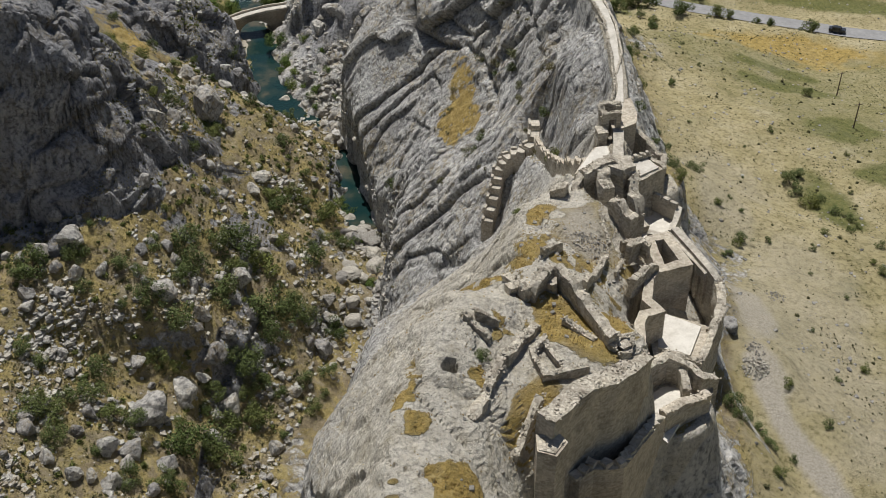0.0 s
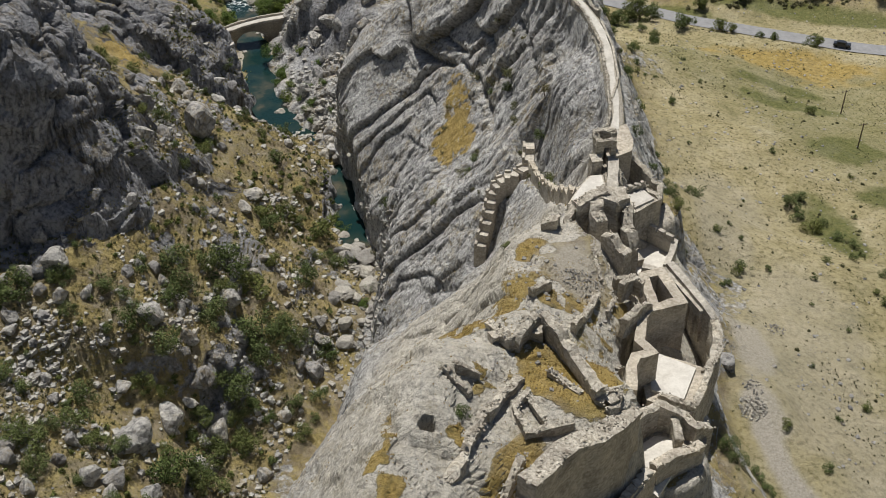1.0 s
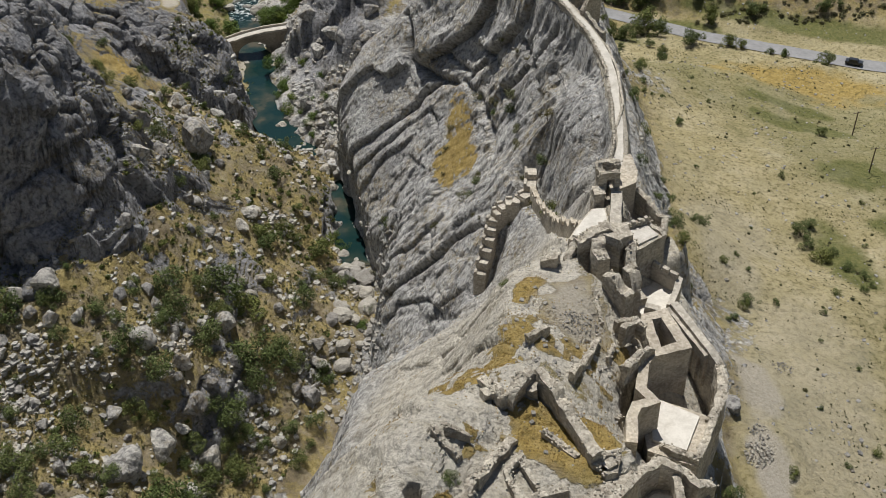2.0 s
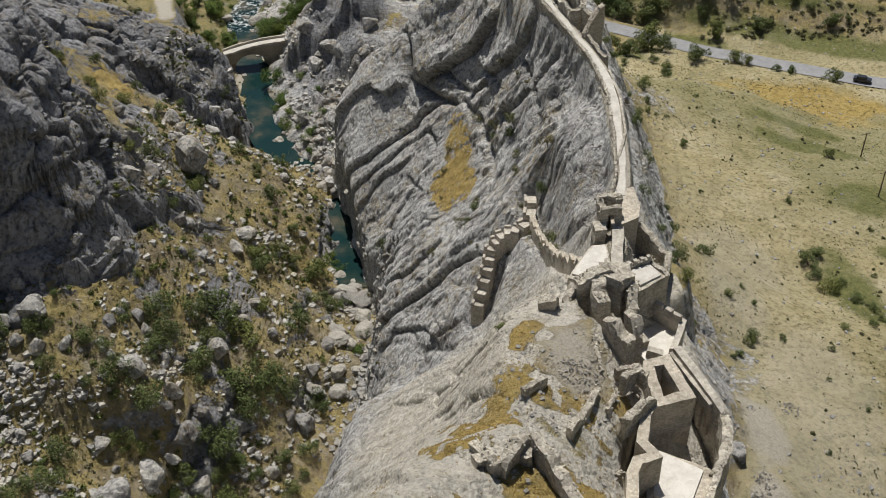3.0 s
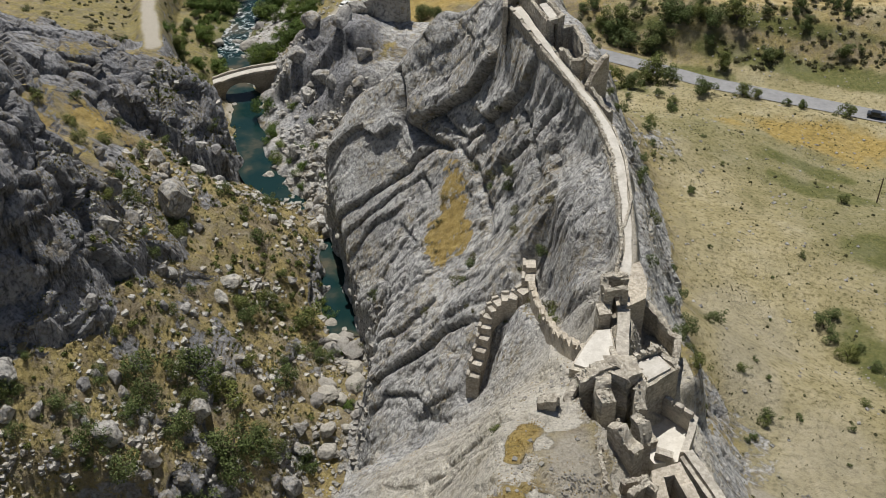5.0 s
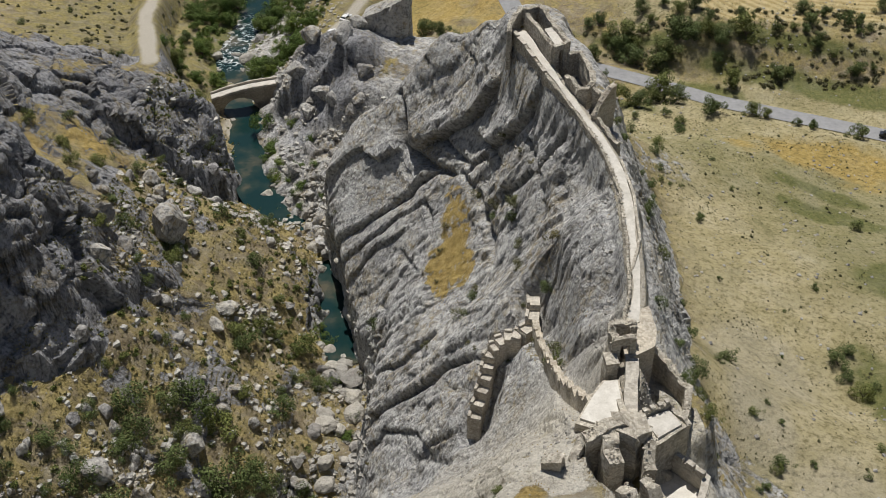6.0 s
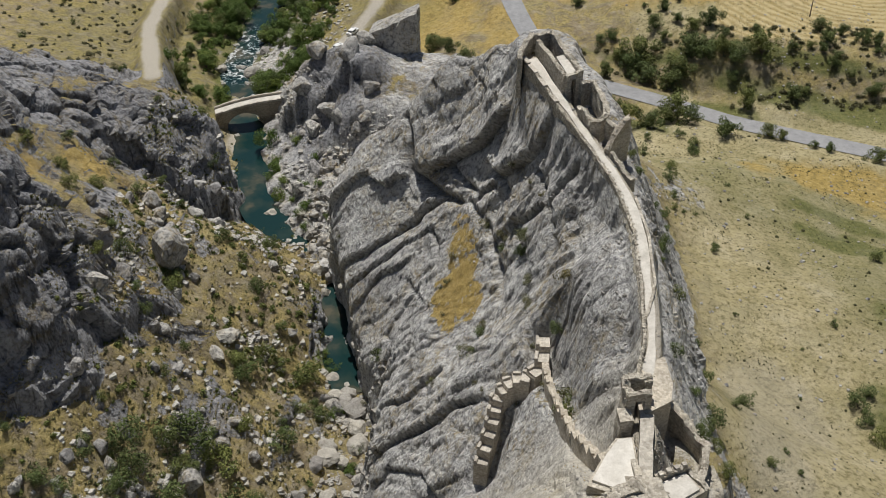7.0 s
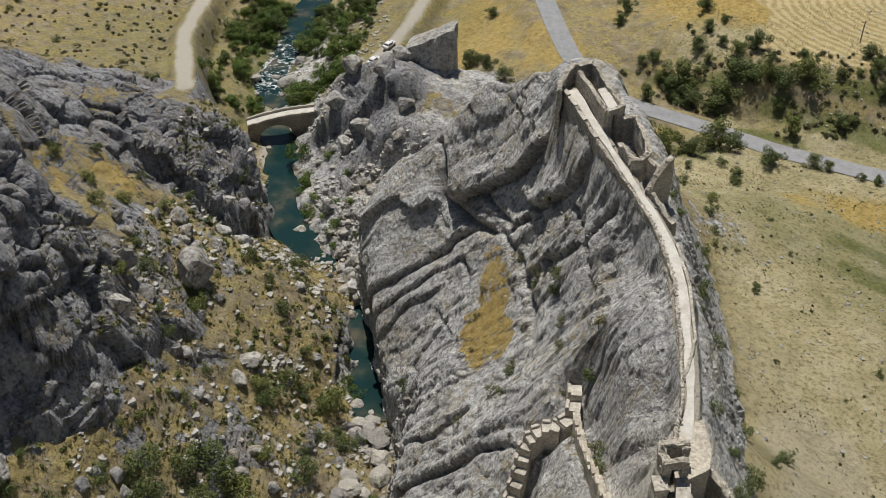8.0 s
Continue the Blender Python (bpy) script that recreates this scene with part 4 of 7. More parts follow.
def top_thing(name, label, category, group="", at=(0, 0, 0)):
    ob = new(name)
    ob.empty_display_size = 0.3
    return tagged(ob, label, category, group)


def resample(pts, step):
    out, corner = [], []
    for a, b in zip(pts[:-1], pts[1:]):
        n = max(1, round(math.dist(a[:2], b[:2]) / step))
        for i in range(n):
            out.append([a[k] + (b[k] - a[k]) * i / n for k in range(3)])
    out.append(list(pts[-1]))
    return np.array(out)


def wall(name, pts, thick, height, material, parent=None, ragged=0.3, label="", closed=False, seed=0, batter=0.0, stepped=0.0):
    """A wall with thickness along a plan line of (x, y, top): uneven top, weathered faces. stepped: length of level treads of the top."""
    arr = resample(list(pts) + ([pts[0]] if closed else []), 0.55)
    n = len(arr)
    tan = np.gradient(arr[:, :2], axis=0)
    if closed:
        tan[0] = tan[-1] = arr[1, :2] - arr[-2, :2]
    tan /= np.linalg.norm(tan, axis=1, keepdims=True) + 1e-9
    side = np.stack([tan[:, 1], -tan[:, 0]], 1)
    # lengthen the offset where the line bends
    bend = np.ones(n)
    for i in range(1, n - 1):
        d0, d1 = arr[i, :2] - arr[i - 1, :2], arr[i + 1, :2] - arr[i, :2]
        c = float(d0 @ d1 / (np.linalg.norm(d0) * np.linalg.norm(d1) + 1e-9))
        bend[i] = min(1.5, 1 / max(0.5, math.sqrt(max(0.0, (1 + c) / 2))))
    along = np.concatenate([[0], np.cumsum(np.linalg.norm(np.diff(arr[:, :2], axis=0), axis=1))])
    z_top = arr[:, 2].copy()
    if stepped:
        k = np.floor(along / stepped).astype(int)
        z_top = np.array([z_top[k == j].mean() for j in k])
    probe = np.stack([arr[:, 0], arr[:, 1], np.full(n, float(seed))], 1)
    z_top += ragged * (1.1 * value_noise(probe / 2.4, 3 + seed) + 0.7 * value_noise(probe / 0.8, 4 + seed) - 0.2)
    levels = max(2, int(math.ceil(height / 1.0)))
    verts = []
    prof = [(-1, f) for f in np.linspace(0, 1, levels + 1)] + [(0, 1.0)] + [(1, f) for f in np.linspace(1, 0, levels + 1)]
    m = len(prof)
    for i in range(n):
        base = arr[i, 2] - height
        for sgn, f in prof:
            off = sgn * (thick / 2 + batter * (1 - f)) * bend[i]
            zz = base + (z_top[i] - base) * f
            verts.append((arr[i, 0] + side[i, 0] * off, arr[i, 1] + side[i, 1] * off, zz))
    verts = np.array(verts)
    rough = min(0.26, 0.05 + ragged * 0.4)
    jit = np.stack([value_noise(verts / 1.3 + 9.1, 5 + seed), value_noise(verts / 1.3 + 3.7, 6 + seed), value_noise(verts / 0.9, 7 + seed)], 1)
    fade = np.array([min(1.0, f * 3) for _ in range(n) for _, f in prof])
    verts += jit * rough * fade[:, None]
    if ragged > 0.15:
        crest = np.array([1.0 if (sgn == 0) else 0.0 for _ in range(n) for sgn, f in prof])
        verts[:, 2] += crest * ragged * 0.5 * np.random.RandomState(seed).rand(len(verts))
    faces = [(i * m + j, (i + 1) * m + j, (i + 1) * m + j + 1, i * m + j + 1) for i in range(n - 1) for j in range(m - 1)]
    if not closed:
        faces.append(tuple(range(m)))
        faces.append(tuple((n - 1) * m + j for j in reversed(range(m))))
    verts = [tuple(v) for v in verts]
    if ragged > 0.22:
        rnd = random.Random(900 + seed)
        for i in range(n):
            for _ in range(4 if thick < 1.2 else 6):
                s = rnd.uniform(0.05, 0.15)
                o = rnd.uniform(-0.5, 0.5) * thick
                cx, cy = arr[i, 0] + side[i, 0] * o + rnd.uniform(-0.25, 0.25), arr[i, 1] + side[i, 1] * o + rnd.uniform(-0.25, 0.25)
                q = Euler((rnd.uniform(0, 6), rnd.uniform(0, 6), rnd.uniform(0, 6))).to_matrix()
                b = len(verts)
                for k in OCTA:
                    v = q @ Vector(k) * s * 1.5
                    verts.append((cx + v.x, cy + v.y, z_top[i] + 0.05 + v.z * 0.8))
                faces += [(b + x, b + y, b + z) for x, y, z in OCTA_FACES]
    return mesh_object(name, verts, faces, material, parent, label)


def prism(name, poly, z0, z1, material, parent=None, label="", rough=0.04, seed=0, tops=None):
    """A solid with a plan outline and upright sides; tops may give each corner its own height."""
    pts = []
    hts = []
    k = len(poly)
    for i in range(k):
        a, b = poly[i], poly[(i + 1) % k]
        n = max(1, round(math.dist(a, b) / 0.8))
        ta, tb = (tops[i], tops[(i + 1) % k]) if tops else (z1, z1)
        for j in range(n):
            pts.append((a[0] + (b[0] - a[0]) * j / n, a[1] + (b[1] - a[1]) * j / n))
            hts.append(ta + (tb - ta) * j / n)
    n = len(pts)
    levels = max(1, int((z1 - z0) / 1.0))
    verts = []
    for f in np.linspace(0, 1, levels + 1):
        for (x, y), h in zip(pts, hts):
            verts.append((x, y, z0 + (h - z0) * f))
    cx, cy = sum(p[0] for p in pts) / n, sum(p[1] for p in pts) / n
    for (x, y), h in zip(pts, hts):
        verts.append((cx + (x - cx) * 0.5, cy + (y - cy) * 0.5, z1 if not tops else h))
    verts.append((cx, cy, sum(hts) / n))
    verts = np.array(verts)
    jit = np.stack([value_noise(verts / 1.2 + 2.2, 5 + seed), value_noise(verts / 1.2 + 7.7, 6 + seed), 0.6 * value_noise(verts / 0.9, 7 + seed)], 1)
    verts += jit * rough
    faces = []
    for lv in range(levels + 1):
        for j in range(n):
            a, b = lv * n + j, lv * n + (j + 1) % n
            faces.append((a, b, b + n, a + n))
    cen = len(verts) - 1
    for j in range(n):
        faces.append(((levels + 1) * n + j, (levels + 1) * n + (j + 1) % n, cen))
    ob = mesh_object(name, verts, faces, material, parent, label)
    bm = bmesh.new()
    bm.from_mesh(ob.data)
    bmesh.ops.recalc_face_normals(bm, faces=bm.faces)
    bm.to_mesh(ob.data)
    bm.free()
    return ob


def slab(name, poly, z, thick, material, parent=None, label=""):
    return prism(name, poly, z - thick, z, material, parent, label, rough=0.02)


def block(name, centre, size, turn, material, parent=None, label="", seed=0, rough=0.04):
    """A squared stone block with worn corners, standing on its base."""
    bm = bmesh.new()
    bmesh.ops.create_cube(bm, size=1.0)
    bmesh.ops.bevel(bm, geom=bm.edges[:], offset=0.06, segments=1, affect="EDGES")
    rnd = random.Random(seed)
    for v in bm.verts:
        v.co = Vector((v.co.x * size[0], v.co.y * size[1], (v.co.z + 0.5) * size[2])) + Vector((rnd.uniform(-rough, rough), rnd.uniform(-rough, rough), rnd.uniform(-rough, rough)))
    bm.transform(Matrix.Translation(centre) @ Matrix.Rotation(radians(turn), 4, "Z"))
    return part(name, bm, material, parent, label)


def stones_heap(name, centre, radius, count, size, material, seed, flatness=0.35):
    """A spread of broken stones as one mesh."""
    rnd = random.Random(seed)
    verts, faces = [], []
    for _ in range(count):
        r, a = radius * math.sqrt(rnd.random()), rnd.uniform(0, 6.283)
        x, y = centre[0] + r * math.cos(a), centre[1] + r * math.sin(a)
        s = size * rnd.uniform(0.4, 1.3)
        z = ground_z(x, y) + s * 0.2 + flatness * radius * max(0, 1 - r / radius) * rnd.random() * 0.5
        q = Euler((rnd.uniform(0, 6), rnd.uniform(0, 6), rnd.uniform(0, 6))).to_matrix()
        b = len(verts)
        for c in OCTA:
            v = q @ Vector((c[0] * s, c[1] * s * rnd.uniform(0.6, 1), c[2] * s * rnd.uniform(0.5, 0.9)))
            verts.append((x + v.x, y + v.y, z + v.z))
        faces += [(b + i, b + j, b + k) for i, j, k in OCTA_FACES]
    return mesh_object(name, verts, faces, material)


# ---------------------------------------------------------------- southern ward on the high rock
great_wall = top_thing("great_wall", "tall shaded masonry wall with a broad pale broken top", "wall")
wall("wall_body", [(8.0, 64.4, 85), (10.5, 67.5, 84.5), (12.8, 70.0, 84), (14.5, 70.9, 83.5), (16.7, 73.0, 83), (18.3, 75.7, 82)], 1.7, 15, MASONRY, great_wall, 0.16, seed=1, batter=0.35)
wall("wall_top", [(8.0, 64.4, 85.35), (10.5, 67.5, 84.85), (12.8, 70.0, 84.35), (14.5, 70.9, 83.85), (16.7, 73.0, 83.3), (18.3, 75.7, 82.3)], 1.85, 0.7, RUBBLE_WALL, great_wall, 0.24, "pale rubble wall top", seed=2)
bastion = top_thing("bastion", "five-sided masonry bastion with a flat pale top", "tower")
prism("bastion_body", [(7.3, 64.6), (9.3, 64.8), (10.0, 63.7), (8.9, 62.1), (7.3, 62.6)], 66, 83.2, MASONRY, bastion, seed=3, rough=0.06)
slab("bastion_top", [(7.45, 64.45), (9.2, 64.6), (9.8, 63.7), (8.8, 62.3), (7.45, 62.75)], 83.3, 0.3, RUBBLE_WALL, bastion, "pale levelled top")
RUINS = "ruined walls of the castle"
RUIN_LABEL = "broken rubble wall with a crumbling uneven top"


def ruined(pts, thick, rise, ragged, seed, foot=2.0):
    """A ruined wall standing on the land: plan points, thickness, height above the ground at each end."""
    n = len(pts) - 1
    line = [(x, y, ground_z(x, y) + rise[0] + (rise[1] - rise[0]) * i / n) for i, (x, y) in enumerate(pts)]
    ob = wall("ruined_wall", line, thick, max(rise) + foot, RUBBLE_WALL, None, ragged, seed=seed)
    return tagged(ob, RUIN_LABEL, "wall", RUINS)


# the high ward: small rooms, a long ruin, retaining walls
ruined([(7.4, 62.2), (6.8, 60.2), (6.2, 58.0)], 1.1, (1.2, 0.8), 0.35, 10, 8)
ruined([(2.3, 75.6), (4.5, 75.9)], 0.5, (1.2, 0.8), 0.25, 11)
ruined([(1.3, 75.3), (3.6, 73.6)], 0.55, (1.0, 0.8), 0.3, 12)
ruined([(8.2, 77.0), (6.4, 74.2), (4.8, 71.5)], 0.75, (0.8, 1.4), 0.3, 13)
ruined([(4.7, 71.3), (3.3, 68.0), (1.7, 64.2)], 0.9, (1.3, 0.4), 0.45, 14, 4)
ruined([(8.8, 75.0), (7.5, 73.5), (8.4, 70.4), (10.4, 71.3), (12.5, 72.2)], 0.55, (0.9, 0.8), 0.25, 15)
ruined([(8.9, 74.2), (10.0, 72.1)], 0.45, (0.7, 0.5), 0.25, 16)
ruined([(10.6, 83.4), (12.1, 81.3), (13.9, 78.3), (15.3, 75.2)], 1.15, (2.6, 1.6), 0.55, 17)
ruined([(10.8, 78.2), (12.2, 77.1), (13.6, 75.9)], 0.6, (0.9, 0.5), 0.3, 18)
ruined([(14.6, 77.8), (15.6, 76.0)], 0.4, (1.2, 0.9), 0.15, 19)
ruined([(5.6, 83.6), (6.8, 81.8), (7.6, 80.6)], 0.9, (0.9, 1.6), 0.6, 20)
ruined([(7.7, 80.6), (8.9, 82.4), (10.2, 83.6)], 1.1, (1.5, 2.4), 0.7, 21)
ruined([(15.0, 74.7), (15.8, 75.9), (17.1, 76.2), (16.7, 74.7), (15.6, 73.9)], 0.7, (1.0, 1.1), 0.35, 22)
ruined([(8.0, 68.4), (6.6, 66.3), (5.4, 63.8)], 0.7, (0.9, 0.6), 0.35, 23)
# the saddle below it
ruined([(13.0, 101.7), (11.8, 99.7), (10.5, 97.8)], 0.6, (1.0, 1.2), 0.25, 24)
ruined([(18.9, 103.6), (16.8, 98.4), (15.0, 94.2)], 0.65, (1.0, 1.5), 0.3, 25)
ruined([(21.0, 104.4), (19.8, 101.2)], 0.5, (0.8, 0.9), 0.3, 26)
ruined([(20.9, 95.6), (20.2, 94.6)], 0.45, (0.5, 0.4), 0.25, 27)
for i, (pts, th, ht, rag) in enumerate((
    ([(21.8, 105.4, 71.5), (23.7, 107.7, 71.5), (24.7, 106.9, 71)], 0.7, 2.5, 0.4),
    ([(21.3, 99.7, 71.4), (23.4, 102.2, 70.6), (25.2, 104.4, 69.8)], 0.8, 2.8, 0.6),
    ([(20.8, 113.8, 73), (22.0, 112.4, 72.8), (23.3, 110.8, 72)], 1.5, 6.0, 0.45),
    ([(23.2, 114.8, 73.2), (23.9, 113.4, 72.8), (24.3, 112.2, 71.2)], 1.1, 6.5, 0.7),
    ([(21.3, 107.8, 70.6), (24.3, 109.2, 70.2)], 0.5, 2.0, 0.25),
)):
    tagged(wall("ruined_wall", pts, th, ht, RUBBLE_WALL, None, rag, seed=30 + i), RUIN_LABEL, "wall", RUINS)
ruined([(13.5, 118.9), (15.4, 118.0)], 1.3, (1.6, 1.8), 0.4, 36, 4)
ruined([(19.3, 112.4), (19.8, 107.5)], 0.4, (0.5, 0.4), 0.3, 37)
# broken vaults beside the long ruin
for i, (c, sz, turn) in enumerate((((6.3, 82.0, ground_z(6.3, 82.0) - 0.3), (1.4, 1.0, 1.1), 25), ((9.6, 82.4, ground_z(9.6, 82.4) - 0.3), (1.6, 1.2, 1.5), -10), ((16.2, 75.2, ground_z(16.2, 75.2) - 0.4), (1.2, 1.0, 1.2), 40))):
    tagged(block("masonry_lump", c, sz, turn, RUBBLE_WALL, None, seed=40 + i, rough=0.25), "fallen lump of mortared rubble on dry grass", "masonry")

# ---------------------------------------------------------------- lower eastern ward
low_wall = top_thing("lower_wall", "lower curtain wall stepping down in crumbling pale blocks", "wall")
LOW = [(11.3, 65.9, 76), (12.9, 67.4, 76), (15.7, 67.8, 75.6), (18.0, 71.6, 74.6), (21.1, 76.4, 73)]
wall("wall_body", LOW, 1.1, 12, MASONRY, low_wall, 0.12, seed=50)
for i, p in enumerate(resample(LOW, 1.15)[:-1]):
    block("coping_block", (p[0], p[1], p[2] - 0.05), (0.85, 0.9, 0.5), 40 + 17 * math.sin(i), RESTORED, low_wall, seed=60 + i, rough=0.08)
tagged(wall("ruined_wall", [(12.0, 63.6, 75.5), (14.0, 63.4, 75.0), (16.2, 62.2, 74)], 1.1, 9, MASONRY, None, 0.12, seed=51), "short outer wall with a flat pale top", "wall", RUINS)
court_house = top_thing("court_building", "roofless lower building with a pale floor inside broken walls", "building")
prism("platform", [(19.4, 82.6), (22.8, 85.4), (25.6, 84.9), (28.6, 84.6), (27.2, 80.6), (21.5, 76.9), (18.6, 75.6)], 56, 69.4, MASONRY, court_house, seed=52, rough=0.1)
slab("floor", [(20.2, 81.6), (22.8, 83.6), (25.4, 83.2), (25.8, 81.6), (22.0, 75.6), (20.0, 78.2)], 69.7, 0.4, LIME, court_house, "pale lime floor")
wall("wall_north", [(19.7, 82.3, 73), (21.4, 83.8, 73.1), (23.0, 84.9, 72.9), (25.4, 84.4, 72.2), (26.7, 83.3, 71.7), (28.6, 84.4, 70.4)], 1.0, 4.5, RUBBLE_WALL, court_house, 0.35, seed=53)
wall("wall_south", [(26.9, 81.0, 71.6), (24.2, 79.4, 71.6), (21.6, 77.4, 72.4)], 1.0, 12, MASONRY, court_house, 0.3, seed=54)
wall("wall_inner", [(24.6, 84.0, 72.0), (24.9, 81.6, 71.6)], 0.8, 3, RUBBLE_WALL, court_house, 0.4, seed=55)
wall("wall_west", [(19.6, 81.9, 72.6), (19.0, 78.6, 72), (19.8, 76.4, 72.4)], 0.9, 4, RUBBLE_WALL, court_house, 0.5, seed=56)

white_house = top_thing("roofed_building", "squat masonry building with a bright flat lime roof", "building")
prism("body", [(25.4, 102.2), (31.2, 99.4), (32.0, 97.2), (28.9, 91.8), (24.0, 94.0), (24.0, 97.0)], 52, 64.2, MASONRY, white_house, seed=57, rough=0.08)
slab("roof", [(26.0, 101.6), (30.4, 98.9), (28.2, 93.9), (24.7, 95.3), (24.9, 97.6)], 64.5, 0.4, LIME, white_house, "bright lime screed roof")
wall("parapet_east", [(31.9, 98.8, 65), (30.6, 95.4, 65), (28.9, 92.2, 65)], 0.8, 11, RUBBLE_WALL, white_house, 0.3, seed=58)
wall("parapet_south", [(28.6, 92.6, 65.3), (26.6, 93.6, 65.3), (25.6, 94.6, 65.0)], 0.7, 3, RUBBLE_WALL, white_house, 0.45, seed=59)
wall("step_wall", [(24.2, 92.6, 64.2), (27.4, 90.6, 63.6)], 0.9, 8, RUBBLE_WALL, white_house, 0.4, seed=60)

cistern = top_thing("cistern_tower", "square masonry tower open above its deep dark chamber", "tower")
wall("tower_wall", [(25.3, 110.3, 69.3), (27.6, 111.1, 69.2), (29.2, 105.7, 69), (25.9, 104.6, 69)], 1.3, 10, MASONRY, cistern, 0.06, closed=True, seed=61)
slab("chamber_floor", [(25.9, 109.6), (27.2, 110.2), (28.5, 106.2), (26.6, 105.5)], 64.5, 0.3, PAVING, cistern)
inner_wall = tagged(wall("retaining_wall", [(25.0, 104.2, 69), (24.2, 102.6, 69), (23.4, 98.9, 69), (24.5, 97.2, 68.8), (22.6, 96.2, 69), (21.9, 94.6, 69), (21.5, 91.0, 69)], 1.2, 11, MASONRY, None, 0.1, seed=62), "thick zigzag retaining wall with a level pale top", "wall")
curtain = top_thing("curtain_wall", "long eastern curtain wall with arched niches inside", "wall")
wall("wall_body", [(29.6, 115.4, 67.2), (31.2, 111.6, 66.9), (32.9, 107.7, 66.5), (33.9, 106.2, 65.6)], 1.0, 10, RESTORED, curtain, 0.06, seed=63)
wall("wall_end", [(33.8, 106.4, 65.6), (33.9, 104.4, 65.2), (33.5, 102.0, 65), (32.6, 99.8, 65), (31.4, 98.0, 65)], 1.1, 11, RUBBLE_WALL, curtain, 0.45, "crumbled end of the wall", seed=64)
for i in range(7):
    f = i / 6
    px, py = 29.0 + 3.4 * f, 114.9 - 7.6 * f
    block("pier", (px, py, 61.0), (0.5, 0.55, 4.6), -66, MASONRY, curtain, seed=70 + i)
wall("niche_band", [(28.95, 115.0, 66.6), (32.4, 107.2, 66.0)], 0.6, 1.1, RESTORED, curtain, 0.03, "band over the niches", seed=65)

# ---------------------------------------------------------------- middle ward
court = top_thing("paved_court", "small white paved court behind a low merloned wall", "courtyard")
slab("paving", [(27.0, 125.0), (29.0, 123.8), (30.9, 121.4), (29.6, 116.6), (26.4, 116.2), (25.2, 118.5), (26.0, 121.5)], 64.0, 1.6, LIME, court, "white worn paving")
wall("court_wall", [(28.3, 124.0, 66.6), (31.3, 121.1, 66.2), (30.4, 118.6, 66.1), (29.3, 115.8, 66.4)], 0.8, 9, RESTORED, court, 0.08, seed=66)
for i, (x, y) in enumerate(((28.7, 123.2), (29.7, 122.2), (30.6, 121.2))):
    block("merlon", (x, y, 66.2), (1.0, 0.55, 0.85), -45, RESTORED, court, seed=80 + i)
wall("step_block", [(26.6, 117.2, 65.2), (28.4, 116.6, 65.0)], 0.9, 2.0, RESTORED, court, 0.05, seed=67)
block("low_block", (25.6, 119.6, 63.8), (2.0, 3.0, 1.3), 20, RUBBLE_WALL, court, seed=84, rough=0.15)

hall = top_thing("vaulted_hall", "half-fallen vaulted hall with dark openings and a white rubble top", "building")
wall("back_wall", [(17.6, 120.6, 72.4), (19.4, 121.3, 73.2), (21.6, 122.4, 73.6), (24.0, 122.6, 72.8)], 1.6, 9, RUBBLE_WALL, hall, 0.45, seed=68)
wall("vault_wall", [(20.6, 121.4, 73.4), (20.3, 119.4, 72.6), (20.9, 117.8, 71.6)], 1.6, 8, RUBBLE_WALL, hall, 0.5, seed=69)
wall("east_wall", [(24.2, 122.4, 72.8), (24.6, 120.6, 72.2), (24.4, 118.4, 70)], 1.3, 8, RUBBLE_WALL, hall, 0.6, seed=90)
wall("west_wall", [(17.6, 121.0, 72.0), (16.6, 119.2, 71.0), (17.4, 117.6, 70.4)], 1.0, 4, RUBBLE_WALL, hall, 0.4, seed=91)
prism("white_top", [(21.0, 123.6), (24.0, 123.8), (24.6, 121.6), (23.0, 120.0), (21.2, 120.8)], 66, 73.0, RUBBLE_WALL, hall, "white lime-covered vault top", rough=0.5, seed=92)

tower = top_thing("flat_roofed_tower", "ruined square tower with a flat lime roof", "tower")
prism("body", [(23.9, 125.3), (27.6, 127.4), (29.7, 124.9), (25.6, 121.6)], 57, 70.2, RUBBLE_WALL, tower, seed=93, rough=0.14)
slab("roof", [(24.6, 125.2), (27.4, 126.7), (28.6, 124.6), (25.8, 122.6)], 70.5, 0.5, PAVING, tower, "flat pale roof")
wall("parapet_north", [(24.2, 125.6, 71.1), (27.6, 127.3, 71.0)], 0.6, 3, RUBBLE_WALL, tower, 0.3, seed=94)
wall("parapet_east", [(27.8, 127.2, 70.6), (29.5, 124.9, 70.6)], 0.7, 6, RUBBLE_WALL, tower, 0.3, seed=95)
for i in range(4):
    block("merlon", (24.7 + i * 0.85, 125.75 + i * 0.45, 70.9), (0.5, 0.5, 0.6), 27, RESTORED, tower, seed=96 + i)
tagged(wall("ruined_wall", [(27.9, 140.2, 66.6), (29.6, 138.6, 66.0), (31.6, 135.2, 65.6), (31.1, 132.8, 65.6), (29.9, 129.2, 66.2)], 0.8, 6, RUBBLE_WALL, None, 0.45, seed=100), "broken yard wall above the eastern cliff", "wall", RUINS)

gate = top_thing("gatehouse", "terraced gatehouse with pale floors and a dark doorway", "building")
prism("terrace", [(17.4, 126.4), (19.6, 130.8), (21.0, 133.2), (23.0, 133.4), (23.2, 127.6), (20.4, 125.4)], 58, 68.3, RUBBLE_WALL, gate, rough=0.1, seed=101)
slab("terrace_floor", [(18.0, 127.0), (19.8, 130.6), (21.2, 132.8), (22.7, 133.0), (22.9, 128.0), (20.4, 126.0)], 68.6, 0.4, LIME, gate, "white terrace floor")
